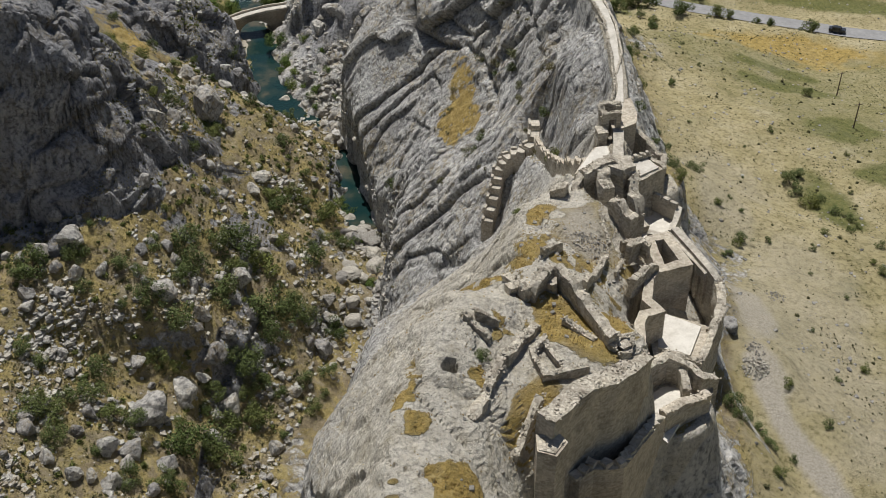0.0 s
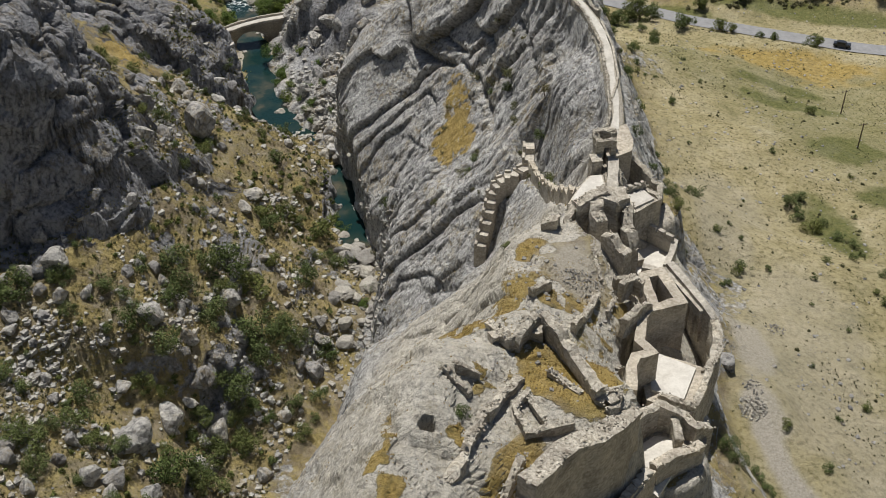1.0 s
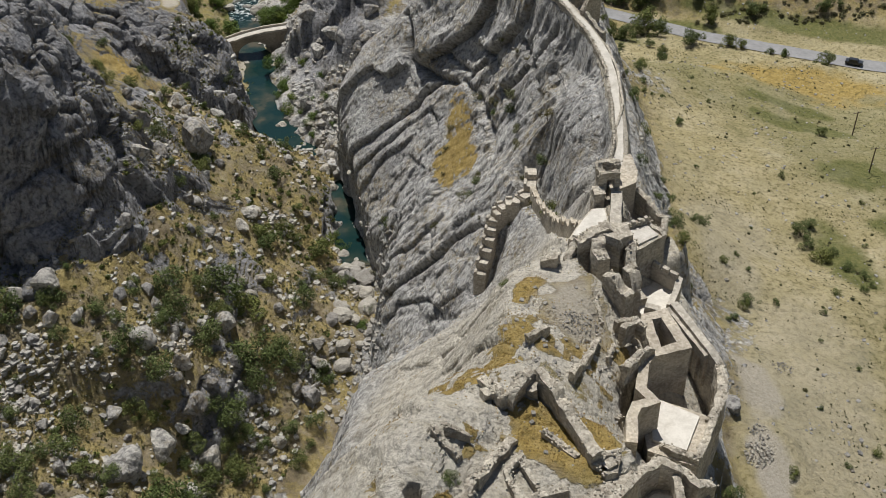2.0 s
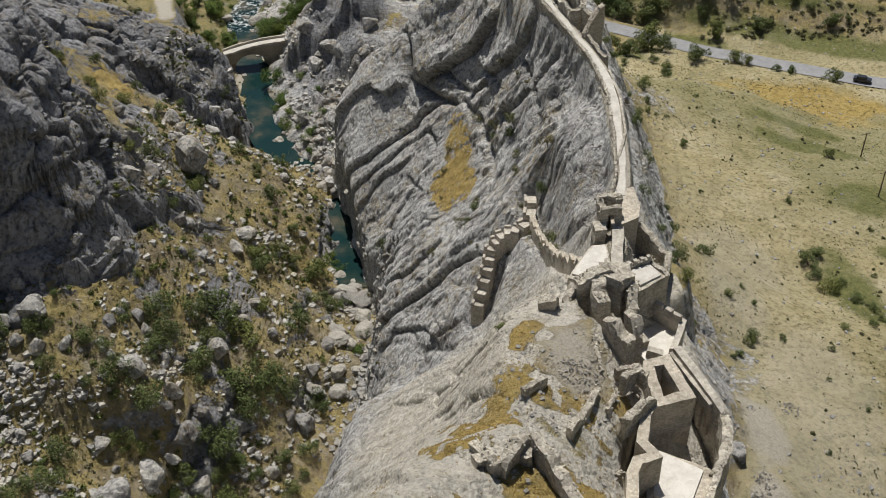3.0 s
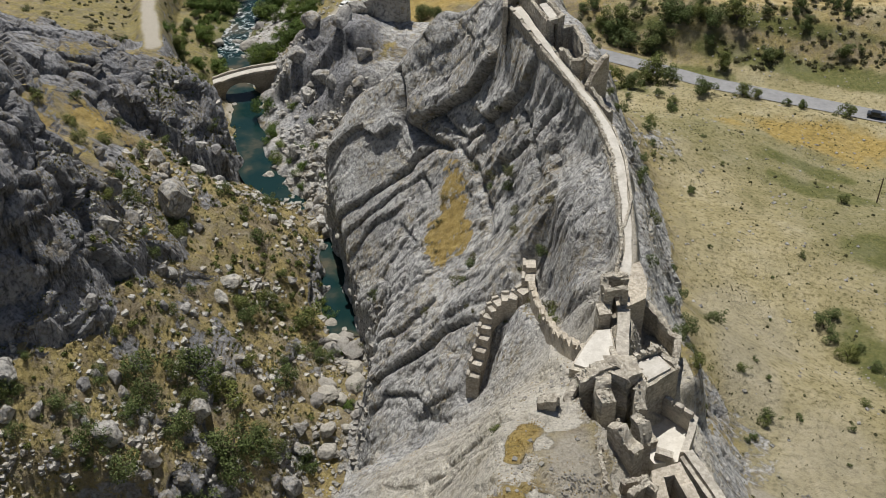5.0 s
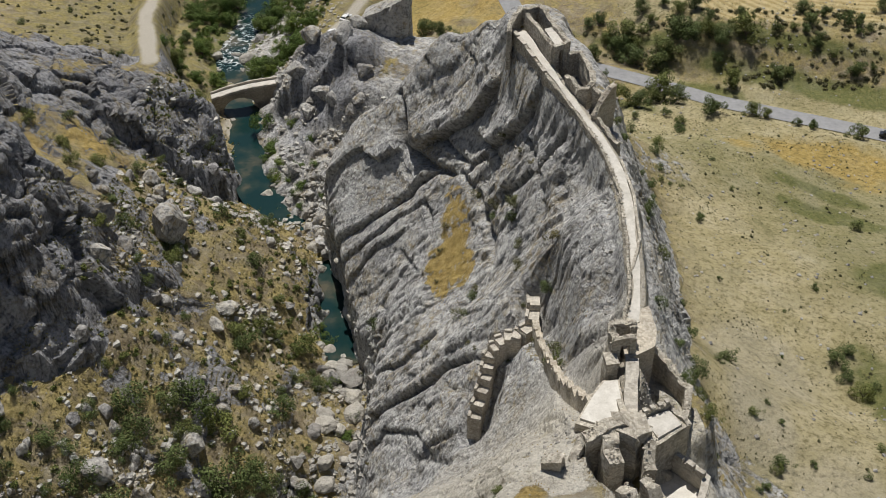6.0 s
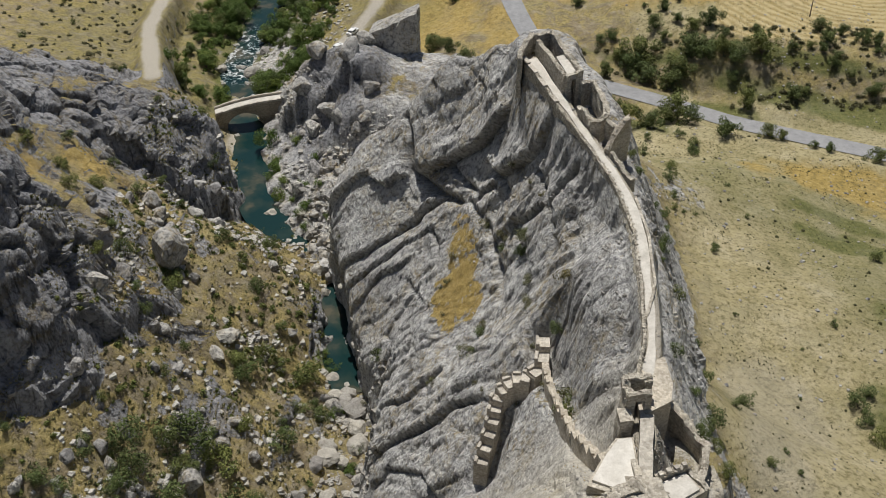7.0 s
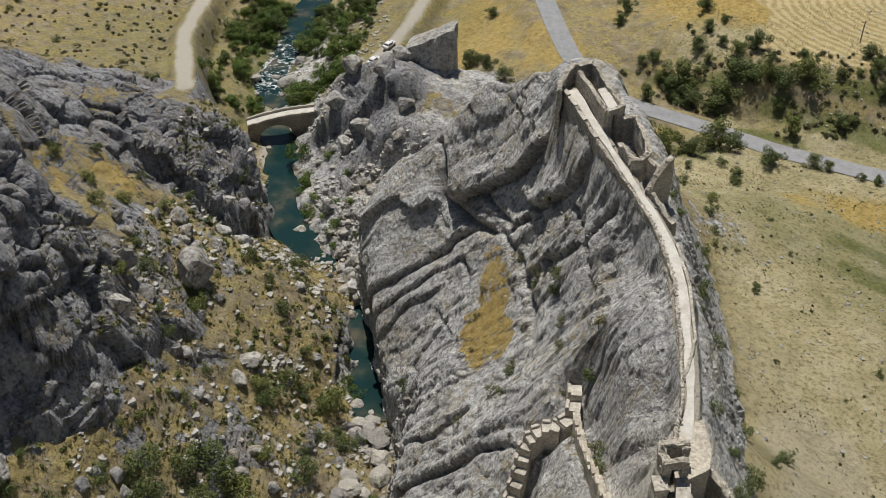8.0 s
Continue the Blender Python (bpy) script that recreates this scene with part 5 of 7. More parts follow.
wall("ramp_wall", [(23.6, 127.2, 68.4), (23.9, 130.0, 69.1), (24.6, 135.8, 69.5)], 1.5, 11, RESTORED, gate, 0.08, seed=102)
prism("upper_terrace", [(23.9, 135.4), (27.5, 137.8), (28.0, 140.6), (27.6, 145.0), (24.2, 143.0), (23.6, 138.0)], 58, 69.5, MASONRY, gate, rough=0.08, seed=103)
wall("gate_wall_west", [(22.3, 138.6, 72.2), (22.4, 136.0, 72.2)], 0.9, 12, RUBBLE_WALL, gate, 0.4, seed=104)
wall("gate_wall_east", [(24.9, 139.0, 72.0), (24.7, 137.9, 72.0)], 0.8, 5, RUBBLE_WALL, gate, 0.4, seed=105)
wall("gate_wall_north", [(22.3, 138.5, 72.2), (24.9, 139.0, 72.1)], 0.8, 7, RUBBLE_WALL, gate, 0.4, seed=106)
wall("gate_lintel", [(22.2, 136.2, 72.2), (24.9, 136.8, 72.1)], 0.8, 1.1, RUBBLE_WALL, gate, 0.3, seed=107)
wall("gate_jamb", [(22.2, 136.2, 71.3), (23.1, 136.4, 71.3)], 0.8, 6, RUBBLE_WALL, gate, 0.05, seed=108)
wall("gate_jamb", [(24.2, 136.65, 71.3), (24.9, 136.8, 71.3)], 0.8, 4, RUBBLE_WALL, gate, 0.05, seed=109)
prism("lower_turret", [(21.2, 135.9), (22.6, 136.2), (22.9, 134.2), (21.4, 133.8)], 58, 70.1, RUBBLE_WALL, gate, rough=0.12, seed=110)
wall("low_doorway", [(22.6, 129.8, 68.9), (22.8, 127.2, 69.3)], 0.7, 1.6, RUBBLE_WALL, gate, 0.2, seed=111)

# ---------------------------------------------------------------- stepped wall down to the gorge
stair_wall = top_thing("stepped_wall", "crenellated wall stepping down the rock to the gorge", "wall")
STEPS = [(14.9, 165.2, 53.3), (14.9, 163.2, 52.3), (14.6, 161.2, 51.2), (13.2, 160.0, 50.4), (11.9, 160.4, 49.9), (10.7, 160.4, 49.2), (9.6, 159.8, 48.4), (8.8, 159.4, 47.4), (8.4, 158.4, 46.2), (8.2, 157.3, 45.0), (7.8, 156.2, 43.6), (7.3, 155.0, 42.1), (6.8, 153.8, 40.6), (6.5, 152.6, 39.2)]
for i, (a, b) in enumerate(zip(STEPS[:-1], STEPS[1:])):
    dx, dy = b[0] - a[0], b[1] - a[1]
    run = math.hypot(dx, dy)
    turn = math.degrees(math.atan2(dy, dx))
    mx, my = (a[0] + b[0]) / 2, (a[1] + b[1]) / 2
    block("wall_step", (mx, my, a[2] - 6.5), (run + 0.15, 2.0, 6.5), turn, MASONRY, stair_wall, seed=120 + i, rough=0.05)
    block("step_top", (mx, my, a[2] + 0.004), (run * 0.96, 1.9, 0.14), turn, RESTORED, stair_wall, "pale mortared tread", seed=140 + i, rough=0.02)
    nx, ny = dy / run, -dx / run
    if nx * -1 + ny * 0.6 < 0:
        nx, ny = -nx, -ny
    block("merlon", (mx + nx * 0.80, my + ny * 0.80, a[2] - 0.1), (run * 0.9, 0.45, 0.62), turn, RESTORED, stair_wall, seed=160 + i, rough=0.04)
zig_wall = top_thing("climbing_wall", "saw-toothed masonry wall climbing the bare rock", "wall")
ZIG = [(15.1, 160.6, 52.6), (15.4, 155.6, 54.4), (15.9, 151.6, 55.8), (16.7, 146.6, 57.8), (17.3, 141.0, 60.6), (18.1, 137.2, 63.2), (18.9, 133.4, 65.8), (19.9, 130.4, 67.8)]
wall("wall_body", ZIG, 0.9, 6, MASONRY, zig_wall, 0.16, seed=180, stepped=2.2)
for i, p in enumerate(resample(ZIG, 3.1)[1:-1]):
    block("merlon", (p[0] - 0.3, p[1], p[2] - 0.1), (0.45, 1.3, 0.55), 5, MASONRY, zig_wall, seed=190 + i)

# ---------------------------------------------------------------- walkway on the ridge
walk_way = top_thing("ridge_walkway", "narrow pale walkway with a low wall along the ridge", "path")
way = ribbon("walkway_floor", [(x, y, z + 0.06) for x, y, z in WALKWAY], lambda t: 1.25 - 0.3 * math.sin(t * 11) + 0.2 * math.sin(t * 47), PAVING, 0.0, 0.7)
way.parent = walk_way
PARAPET = [(24.0, 141.0, 70.0), (25.3, 146.5, 70.3), (25.6, 150, 70.4), (25.8, 156.5, 71.2), (25.9, 166, 71.9), (24.6, 175, 72.1), (21.7, 184, 72.5), (18.6, 190.6, 73.4), (16.4, 196.4, 73.9), (13.8, 203.2, 74.5), (12.0, 207.6, 74.8)]
wall("low_wall", PARAPET, 0.40, 2.4, RUBBLE_WALL, walk_way, 0.23, "restored low edge wall", seed=210)
wall("low_wall_east", [(25.9, 150.6, 70.1), (27.6, 156.5, 70.9), (27.8, 166, 71.5), (26.8, 174, 71.7)], 0.35, 0.9, RUBBLE_WALL, walk_way, 0.15, "crumbling outer kerb", seed=211)
for i, f in enumerate((0.80, 0.86, 0.92, 0.98)):
    k = f * (len(PARAPET) - 1)
    a, b = PARAPET[int(k)], PARAPET[min(int(k) + 1, len(PARAPET) - 1)]
    g = k - int(k)
    x, y, z = (a[j] + (b[j] - a[j]) * g for j in range(3))
    block("coping", (x, y, z - 0.02), (2.6, 0.75, 0.18), math.degrees(math.atan2(b[1] - a[1] + 1e-6, b[0] - a[0])), RESTORED, walk_way, "white mortar coping", seed=215 + i)

# ---------------------------------------------------------------- northern keep
keep = top_thing("keep", "roofless northern keep of pale ashlar with an arched door", "building")
wall("outer_wall", [(11.3, 205.6, 75.4), (11.5, 207.0, 76.4), (12.4, 209.4, 76.9), (13.3, 211.6, 77.0), (16.6, 212.0, 77.0), (18.7, 205.6, 76.9), (20.5, 199.9, 76.8)], 0.75, 7, RUBBLE_WALL, keep, 0.26, seed=220)
wall("inner_wall", [(14.3, 209.9, 76.6), (16.4, 203.9, 76.6), (18.2, 198.4, 76.6)], 0.7, 5, RUBBLE_WALL, keep, 0.26, seed=221)
wall("end_wall", [(18.2, 198.2, 76.7), (18.9, 198.7, 76.7)], 0.6, 5, RUBBLE_WALL, keep, 0.24, seed=222)
wall("end_wall", [(19.7, 199.2, 76.7), (20.5, 199.7, 76.7)], 0.6, 6, RUBBLE_WALL, keep, 0.24, seed=223)
wall("door_lintel", [(18.2, 198.2, 76.75), (20.5, 199.7, 76.75)], 0.6, 0.9, RESTORED, keep, 0.06, "lintel over the door", seed=224)
slab("roof_slab", [(17.0, 205.2), (18.4, 205.9), (20.2, 200.2), (18.6, 199.2)], 76.2, 0.3, PAVING, keep, "weathered flat roof")
tagged(wall("ruined_wall", [(20.6, 199.0, 74.6), (21.6, 199.6, 75.1), (22.6, 199.6, 75.1), (23.4, 196.6, 74.9), (23.9, 193.6, 75.1), (23.8, 190.2, 75.0), (22.8, 189.4, 74.6), (21.5, 189.5, 74.3)], 0.8, 4, RUBBLE_WALL, None, 0.4, seed=225), "broken wall of a small cell beside the keep", "wall", RUINS)
tagged(wall("ruined_wall", [(20.2, 193.6, 74.4), (21.0, 191.6, 74.6), (21.8, 190.0, 74.2)], 0.9, 2, RUBBLE_WALL, None, 0.6, seed=226), "low heap of walling on the ridge", "wall", RUINS)
fang = tagged(wall("ruined_wall", [(23.6, 184.3, 72.6), (24.2, 184.9, 73.8), (25.0, 185.7, 75.2), (25.9, 186.4, 76.2), (26.7, 187.0, 76.4)], 0.9, 7, MASONRY, None, 0.25, seed=227), "tall curved fang of broken tower wall", "wall", RUINS)
tagged(wall("ruined_wall", [(24.2, 183.6, 72.4), (25.6, 181.4, 71.8), (27.0, 178.4, 71.4)], 0.6, 2, RUBBLE_WALL, None, 0.4, seed=228), "low crumbling kerb of rubble", "wall", RUINS)
tagged(wall("ruined_wall", [(23.9, 189.2, 74.7), (25.2, 188.0, 74.4)], 0.9, 3, RUBBLE_WALL, None, 0.4, seed=229), "short stub of rubble walling", "wall", RUINS)

# ---------------------------------------------------------------- bridge over the river
bridge = top_thing("arch_bridge", "old single-arch stone bridge over the river", "bridge")
A, B, DECK = Vector((-66.5, 304.2, 0)), Vector((-48.6, 309.8, 0)), 4.2
axis = (B - A).normalized()
across_way = Vector((axis.y, -axis.x, 0))
length = (B - A).length


def bridge_side(sign):
    """One face of the bridge with its round arch, as a thick slab."""
    bm = bmesh.new()
    n = 44
    low, high = [], []
    for i in range(n + 1):
        s = length * i / n
        deck = 4.6 + 2.0 * (s / length) + 0.7 * math.sin(math.pi * s / length)
        d = (s - 7.6) / 5.0
        arch = -1.5 if abs(d) >= 1 else -0.2 + 4.5 * math.sqrt(1 - d * d)
        p = A + axis * s
        low.append((p, arch))
        high.append((p, deck))
    out, inn = across_way * sign * (DECK / 2), across_way * sign * (DECK / 2 - 0.5)
    rows = []
    for off in (out, inn):
        rows.append([bm.verts.new((p.x + off.x, p.y + off.y, z)) for p, z in low])
        rows.append([bm.verts.new((p.x + off.x, p.y + off.y, z)) for p, z in high])
    lo, ho, li, hi = rows
    for i in range(n):
        bm.faces.new((lo[i], lo[i + 1], ho[i + 1], ho[i]))
        bm.faces.new((li[i], hi[i], hi[i + 1], li[i + 1]))
        bm.faces.new((ho[i], ho[i + 1], hi[i + 1], hi[i]))
        bm.faces.new((lo[i], li[i], li[i + 1], lo[i + 1]))
    bmesh.ops.recalc_face_normals(bm, faces=bm.faces)
    return bm


for sgn in (1, -1):
    part("spandrel", bridge_side(sgn), BRIDGE_STONE, bridge)
bm = bmesh.new()
rows = []
for i in range(45):
    s = length * i / 44
    deck = 4.5 + 2.0 * (s / length) + 0.7 * math.sin(math.pi * s / length)
    d = (s - 7.6) / 5.0
    arch = -1.5 if abs(d) >= 1 else -0.15 + 4.5 * math.sqrt(1 - d * d)
    p = A + axis * s
    rows.append([bm.verts.new((p.x + across_way.x * o, p.y + across_way.y * o, z)) for o, z in ((-1.62, arch), (-1.62, deck), (1.62, deck), (1.62, arch))])
for a, b in zip(rows[:-1], rows[1:]):
    for j in range(4):
        bm.faces.new((a[j], a[(j + 1) % 4], b[(j + 1) % 4], b[j]))
bmesh.ops.recalc_face_normals(bm, faces=bm.faces)
part("vault_and_deck", bm, PAVING, bridge, "worn pale grey deck")
for sgn in (1, -1):
    pts = []
    for i in range(12):
        s = length * i / 11
        p = A + axis * s + across_way * sgn * 1.85
        pts.append((p.x, p.y, 5.15 + 2.0 * (s / length) + 0.7 * math.sin(math.pi * s / length)))
    wall("parapet", pts, 0.45, 0.75, RESTORED, bridge, 0.08, seed=230 + sgn)

# ---------------------------------------------------------------- road, poles, parked cars
def make_asphalt():
    m, nodes, links, bsdf = shade("asphalt")
    geo = nodes.new("ShaderNodeNewGeometry")
    pos = geo.outputs["Position"]
    col = ramp(nodes, links, noise_node(nodes, links, pos, 0.5, 8, 0.7), [(0.3, (0.20, 0.20, 0.205)), (0.7, (0.31, 0.31, 0.31))])
    links.new(col, bsdf.inputs["Base Color"])
    bsdf.inputs["Roughness"].default_value = 0.9
    return m


ASPHALT = make_asphalt()
road = tagged(ribbon("road", ROAD, lambda t: 5.6, ASPHALT, 0.05), "sun-bleached grey asphalt road past the castle rock", "road", kind="structure")


def plain(name, colour, rough=0.6, metal=0.0, grain=3.0):
    m, nodes, links, bsdf = shade(name)
    geo = nodes.new("ShaderNodeNewGeometry")
    f = noise_node(nodes, links, geo.outputs["Position"], grain, 5, 0.6)
    links.new(ramp(nodes, links, f, [(0.3, tuple(c * 0.75 for c in colour)), (0.7, tuple(min(1, c * 1.15) for c in colour))]), bsdf.inputs["Base Color"])
    bsdf.inputs["Roughness"].default_value = rough
    bsdf.inputs["Metallic"].default_value = metal
    return m


POLE_WOOD = plain("weathered_pole_wood", (0.16, 0.12, 0.085), 0.85)
PORCELAIN = plain("insulator_porcelain", (0.35, 0.33, 0.30), 0.3)
WHITE_PAINT = plain("white_car_paint", (0.75, 0.75, 0.74), 0.3)
DARK_PAINT = plain("dark_car_paint", (0.03, 0.035, 0.045), 0.3)
TYRE = plain("tyre_rubber", (0.02, 0.02, 0.02), 0.85)
CAR_GLASS = plain("tinted_car_glass", (0.02, 0.025, 0.03), 0.08)
BARK = plain("bark", (0.10, 0.08, 0.06), 0.9)


def tube(bm, a, b, ra, rb, sides=8):
    a, b = Vector(a), Vector(b)
    turn = (b - a).to_track_quat("Z", "Y").to_matrix()
    low, high = [], []
    for i in range(sides):
        c, s = math.cos(6.2832 * i / sides), math.sin(6.2832 * i / sides)
        low.append(bm.verts.new(a + turn @ Vector((c * ra, s * ra, 0))))
        high.append(bm.verts.new(b + turn @ Vector((c * rb, s * rb, 0))))
    for i in range(sides):
        j = (i + 1) % sides
        bm.faces.new((low[i], low[j], high[j], high[i]))
    bm.faces.new(high)
    bm.faces.new(low[::-1])


def utility_pole(x, y, turn):
    z = ground_z(x, y)
    ob = top_thing("utility_pole", "weathered wooden utility pole with a short crossarm in dry grass", "pole", "utility poles")
    bm = bmesh.new()
    tube(bm, (0, 0, -0.6), (0, 0, 6.0), 0.15, 0.10)
    part("post", bm, POLE_WOOD, ob)
    bm = bmesh.new()
    tube(bm, (-1.0, 0.12, 5.6), (1.0, 0.12, 5.6), 0.075, 0.075, 6)
    part("crossarm", bm, POLE_WOOD, ob)
    for dx in (-0.9, 0.0, 0.9):
        bm = bmesh.new()
        tube(bm, (dx, 0.12, 5.66), (dx, 0.12, 5.92), 0.07, 0.04, 6)
        part("insulator", bm, PORCELAIN, ob)
    ob.matrix_basis = pose(x, y, z, 0, 0, turn)
    return ob


for x, y, turn in ((88.6, 218.8, 20), (85.4, 198.1, 15), (89.6, 314.2, 30)):
    utility_pole(x, y, turn)


def box_bm(size, centre, bevel=0.0, taper=1.0):
    bm = bmesh.new()
    bmesh.ops.create_cube(bm, size=1.0)
    for v in bm.verts:
        k = taper if v.co.z > 0 else 1.0
        v.co = Vector((v.co.x * size[0] * k, v.co.y * size[1] * (0.5 + 0.5 * k), v.co.z * size[2])) + Vector(centre)
    if bevel:
        bmesh.ops.bevel(bm, geom=bm.edges[:], offset=bevel, segments=2, affect="EDGES")
    return bm


def parked_car(x, y, z, turn, paint, label):
    ob = top_thing("car", label, "car", "parked cars")
    part("body", box_bm((4.3, 1.75, 0.7), (0, 0, 0.65), 0.12), paint, ob)
    part("cabin", box_bm((2.4, 1.6, 0.55), (-0.2, 0, 1.24), 0.08, 0.78), paint, ob)
    part("windscreen", box_bm((0.06, 1.3, 0.42), (0.93, 0, 1.22), 0.01), CAR_GLASS, ob)
    part("rear_window", box_bm((0.06, 1.3, 0.42), (-1.33, 0, 1.22), 0.01), CAR_GLASS, ob)
    for s in (-1, 1):
        part("side_window", box_bm((1.7, 0.05, 0.36), (-0.2, 0.76 * s, 1.22), 0.01), CAR_GLASS, ob)
    for dx in (-1.3, 1.3):
        for s in (-1, 1):
            bm = bmesh.new()
            tube(bm, (dx, s * 0.68, 0.32), (dx, s * 0.9, 0.32), 0.32, 0.32, 14)
            part("wheel", bm, TYRE, ob)
    ob.matrix_basis = pose(x, y, z, 0, 0, turn)


parked_car(102.5, 263.0, 20.15, -22, DARK_PAINT, "dark car standing at the edge of the asphalt road")
parked_car(-31.0, 328.0, 16.45, 62, WHITE_PAINT, "white car parked on a gravel track by the rocks")
parked_car(-34.4, 321.0, 15.3, 62, WHITE_PAINT, "white car parked on a gravel track by the rocks")


# ---------------------------------------------------------------- rocks
def make_boulder_mat(name, pale):
    m, nodes, links, bsdf = shade(name)
    geo = nodes.new("ShaderNodeNewGeometry")
    pos = geo.outputs["Position"]
    info = nodes.new("ShaderNodeObjectInfo")
    col = rock_colour(nodes, links, pos)
    if pale:
        col = blend(nodes, links, 0.75, col, ramp(nodes, links, noise_node(nodes, links, pos, 0.8, 7, 0.7), [(0.3, (0.40, 0.375, 0.33)), (0.65, (0.62, 0.595, 0.545))]))
    tone = ramp(nodes, links, info.outputs["Random"], [(0.0, (0.6, 0.6, 0.62)), (1.0, (0.98, 0.97, 0.94))])
    each = ramp(nodes, links, geo.outputs["Random Per Island"], [(0.0, (0.78, 0.78, 0.78)), (1.0, (1.18, 1.16, 1.12))])
    col = blend(nodes, links, 0.8, col, each, "MULTIPLY")
    links.new(blend(nodes, links, 1.0, col, tone, "MULTIPLY"), bsdf.inputs["Base Color"])
    bsdf.inputs["Roughness"].default_value = 0.93
    bsdf.inputs["Specular IOR Level"].default_value = 0.2
    bumped(nodes, links, bsdf, noise_node(nodes, links, pos, 1.6, 10, 0.75), 1.0, 0.6)
    return m


BOULDER = make_boulder_mat("boulder_limestone", False)
PALE_BOULDER = make_boulder_mat("washed_limestone", True)


def boulder_mesh(seed, subdivisions=3, planes=11, material=None, squash=0.8, cut=(0.45, 0.8)):
    """An angular block: a ball cut back by random planes, then roughened."""
    rnd = random.Random(seed)
    bm = bmesh.new()
    bmesh.ops.create_icosphere(bm, subdivisions=subdivisions, radius=1.0)
    cuts = []
    for _ in range(planes):
        n = Vector((rnd.gauss(0, 1), rnd.gauss(0, 1), rnd.gauss(0, 0.8))).normalized()
        cuts.append((n, rnd.uniform(*cut)))
    off = Vector((seed * 3.1, seed * 1.7, 0))
    for v in bm.verts:
        d = v.co.normalized()
        r = 1.0
        for n, k in cuts:
            c = d.dot(n)
            if c > 0.05:
                r = min(r, k / c)
        r *= 1 + 0.10 * noise.noise(d * 1.6 + off) + 0.09 * abs(noise.noise(d * 4 + off)) + 0.05 * noise.noise(d * 9 + off)
        v.co = Vector((d.x * r, d.y * r, d.z * r * squash))
    me = bpy.data.meshes.new("boulder")
    bm.to_mesh(me)
    bm.free()
    me.materials.append(material)
    return me


BOULDERS = [boulder_mesh(k, 3, 16, BOULDER, 0.85) for k in range(9)]
PALE = [boulder_mesh(20 + k, 3, 12, PALE_BOULDER, 0.7, (0.55, 0.85)) for k in range(5)]
rocks_rng = random.Random(5)


def boulder(x, y, r, pale=False, label="", group="boulders on the slope", tall=1.0, sink=0.25, z=None):
    me = rocks_rng.choice(PALE if pale else BOULDERS)
    ob = new("boulder", me)
    s = (r * rocks_rng.uniform(0.85, 1.2), r * rocks_rng.uniform(0.8, 1.1), r * tall * rocks_rng.uniform(0.8, 1.1))
    zz = (ground_z(x, y) if z is None else z) + s[2] * (0.8 - 2 * sink) * 0.6
    ob.matrix_basis = Matrix.LocRotScale((x, y, zz), Euler((rocks_rng.uniform(-0.35, 0.35), rocks_rng.uniform(-0.35, 0.35), rocks_rng.uniform(0, 6.28))), s)
    tagged(ob, label or ("pale water-worn boulder in the riverbed" if pale else "angular grey limestone boulder on the dry slope"), "boulder", group)
    return ob


GREAT_BOULDERS = [(-54.6, 137.5, 4.3), (-45.3, 153.3, 3.5), (-42.7, 147.9, 3.9), (-44.5, 144.8, 2.1), (-47.7, 157.5, 2.5), (-58.1, 147.7, 2.1), (-58.8, 165.0, 2.1), (-69.3, 157.4, 2.1), (-70.4, 162.6, 3.2), (-53.5, 167.1, 2.0), (-42.0, 170.2, 3.0), (-68.2, 141.6, 1.5), (-77.1, 150.7, 1.8), (-55.7, 128.5, 2.9), (-59.1, 127.4, 2.3), (-71.3, 126.3, 2.6), (-56.9, 121.0, 2.5), (-60.2, 121.2, 1.9), (-50.9, 121.6, 1.6), (-63.5, 133.7, 2.0), (-49.4, 145.6, 3.7), (-53.9, 157.8, 2.8), (-49.7, 163.1, 1.4), (-76.8, 161.1, 2.5), (-80.4, 160.2, 1.4), (-73.0, 158.1, 1.6), (-64.9, 158.0, 1.5), (-49.7, 128.3, 2.3)]
MORE_BOULDERS = [(-67.2, 122.3, 1.9), (-64.6, 129.3, 1.6), (-62.7, 120.3, 2.2), (-26.5, 166.4, 3.0), (-28.9, 165.3, 1.9), (-25.3, 174.1, 2.2), (-33.5, 155.9, 1.1), (-39.4, 163.6, 1.8), (-42.5, 157.7, 1.8), (-55.5, 217, 5.2), (-42.5, 205.5, 3.0), (-43.4, 200, 2.4), (-35.6, 277, 2.8), (-39, 270, 2.4), (-55, 238, 2.2), (-51.5, 241, 2.4), (-60, 193, 3.0), (-63, 205, 3.0), (-48, 190, 1.6), (-60, 178, 2.0), (-49.5, 300.5, 3.4)]
OUTCROP_BOULDERS = [(-40.5, 296, 3.6), (-36.5, 301.5, 3.2), (-33, 289, 3.4), (-27.5, 294, 3.8), (-24, 301, 3.0), (-30, 283.5, 2.6), (-22, 286, 2.8), (-37, 288, 2.6), (-25, 279, 2.2), (-31, 276, 2.0), (-21, 272, 2.4), (-27, 268, 1.9), (-18, 262, 2.0)]
MORE_BOULDERS += [(-63.5, 236.5, 3.0), (-60.5, 231, 2.4), (-66.5, 232, 1.9), (-57.5, 226.5, 2.0), (-70, 222, 1.7), (-75, 248, 1.6)]
for x, y, r in GREAT_BOULDERS + MORE_BOULDERS + OUTCROP_BOULDERS:
    boulder(x, y, r, tall=1.1, sink=0.2)
CLEFT_BOULDERS = [(-20.4, 205.6, 2.3), (-18.3, 200.6, 2.7), (-17.2, 196.6, 2.2), (-22.6, 201.5, 1.8)]
for x, y, r in CLEFT_BOULDERS:
    boulder(x, y, r, True, group="riverbed boulders")
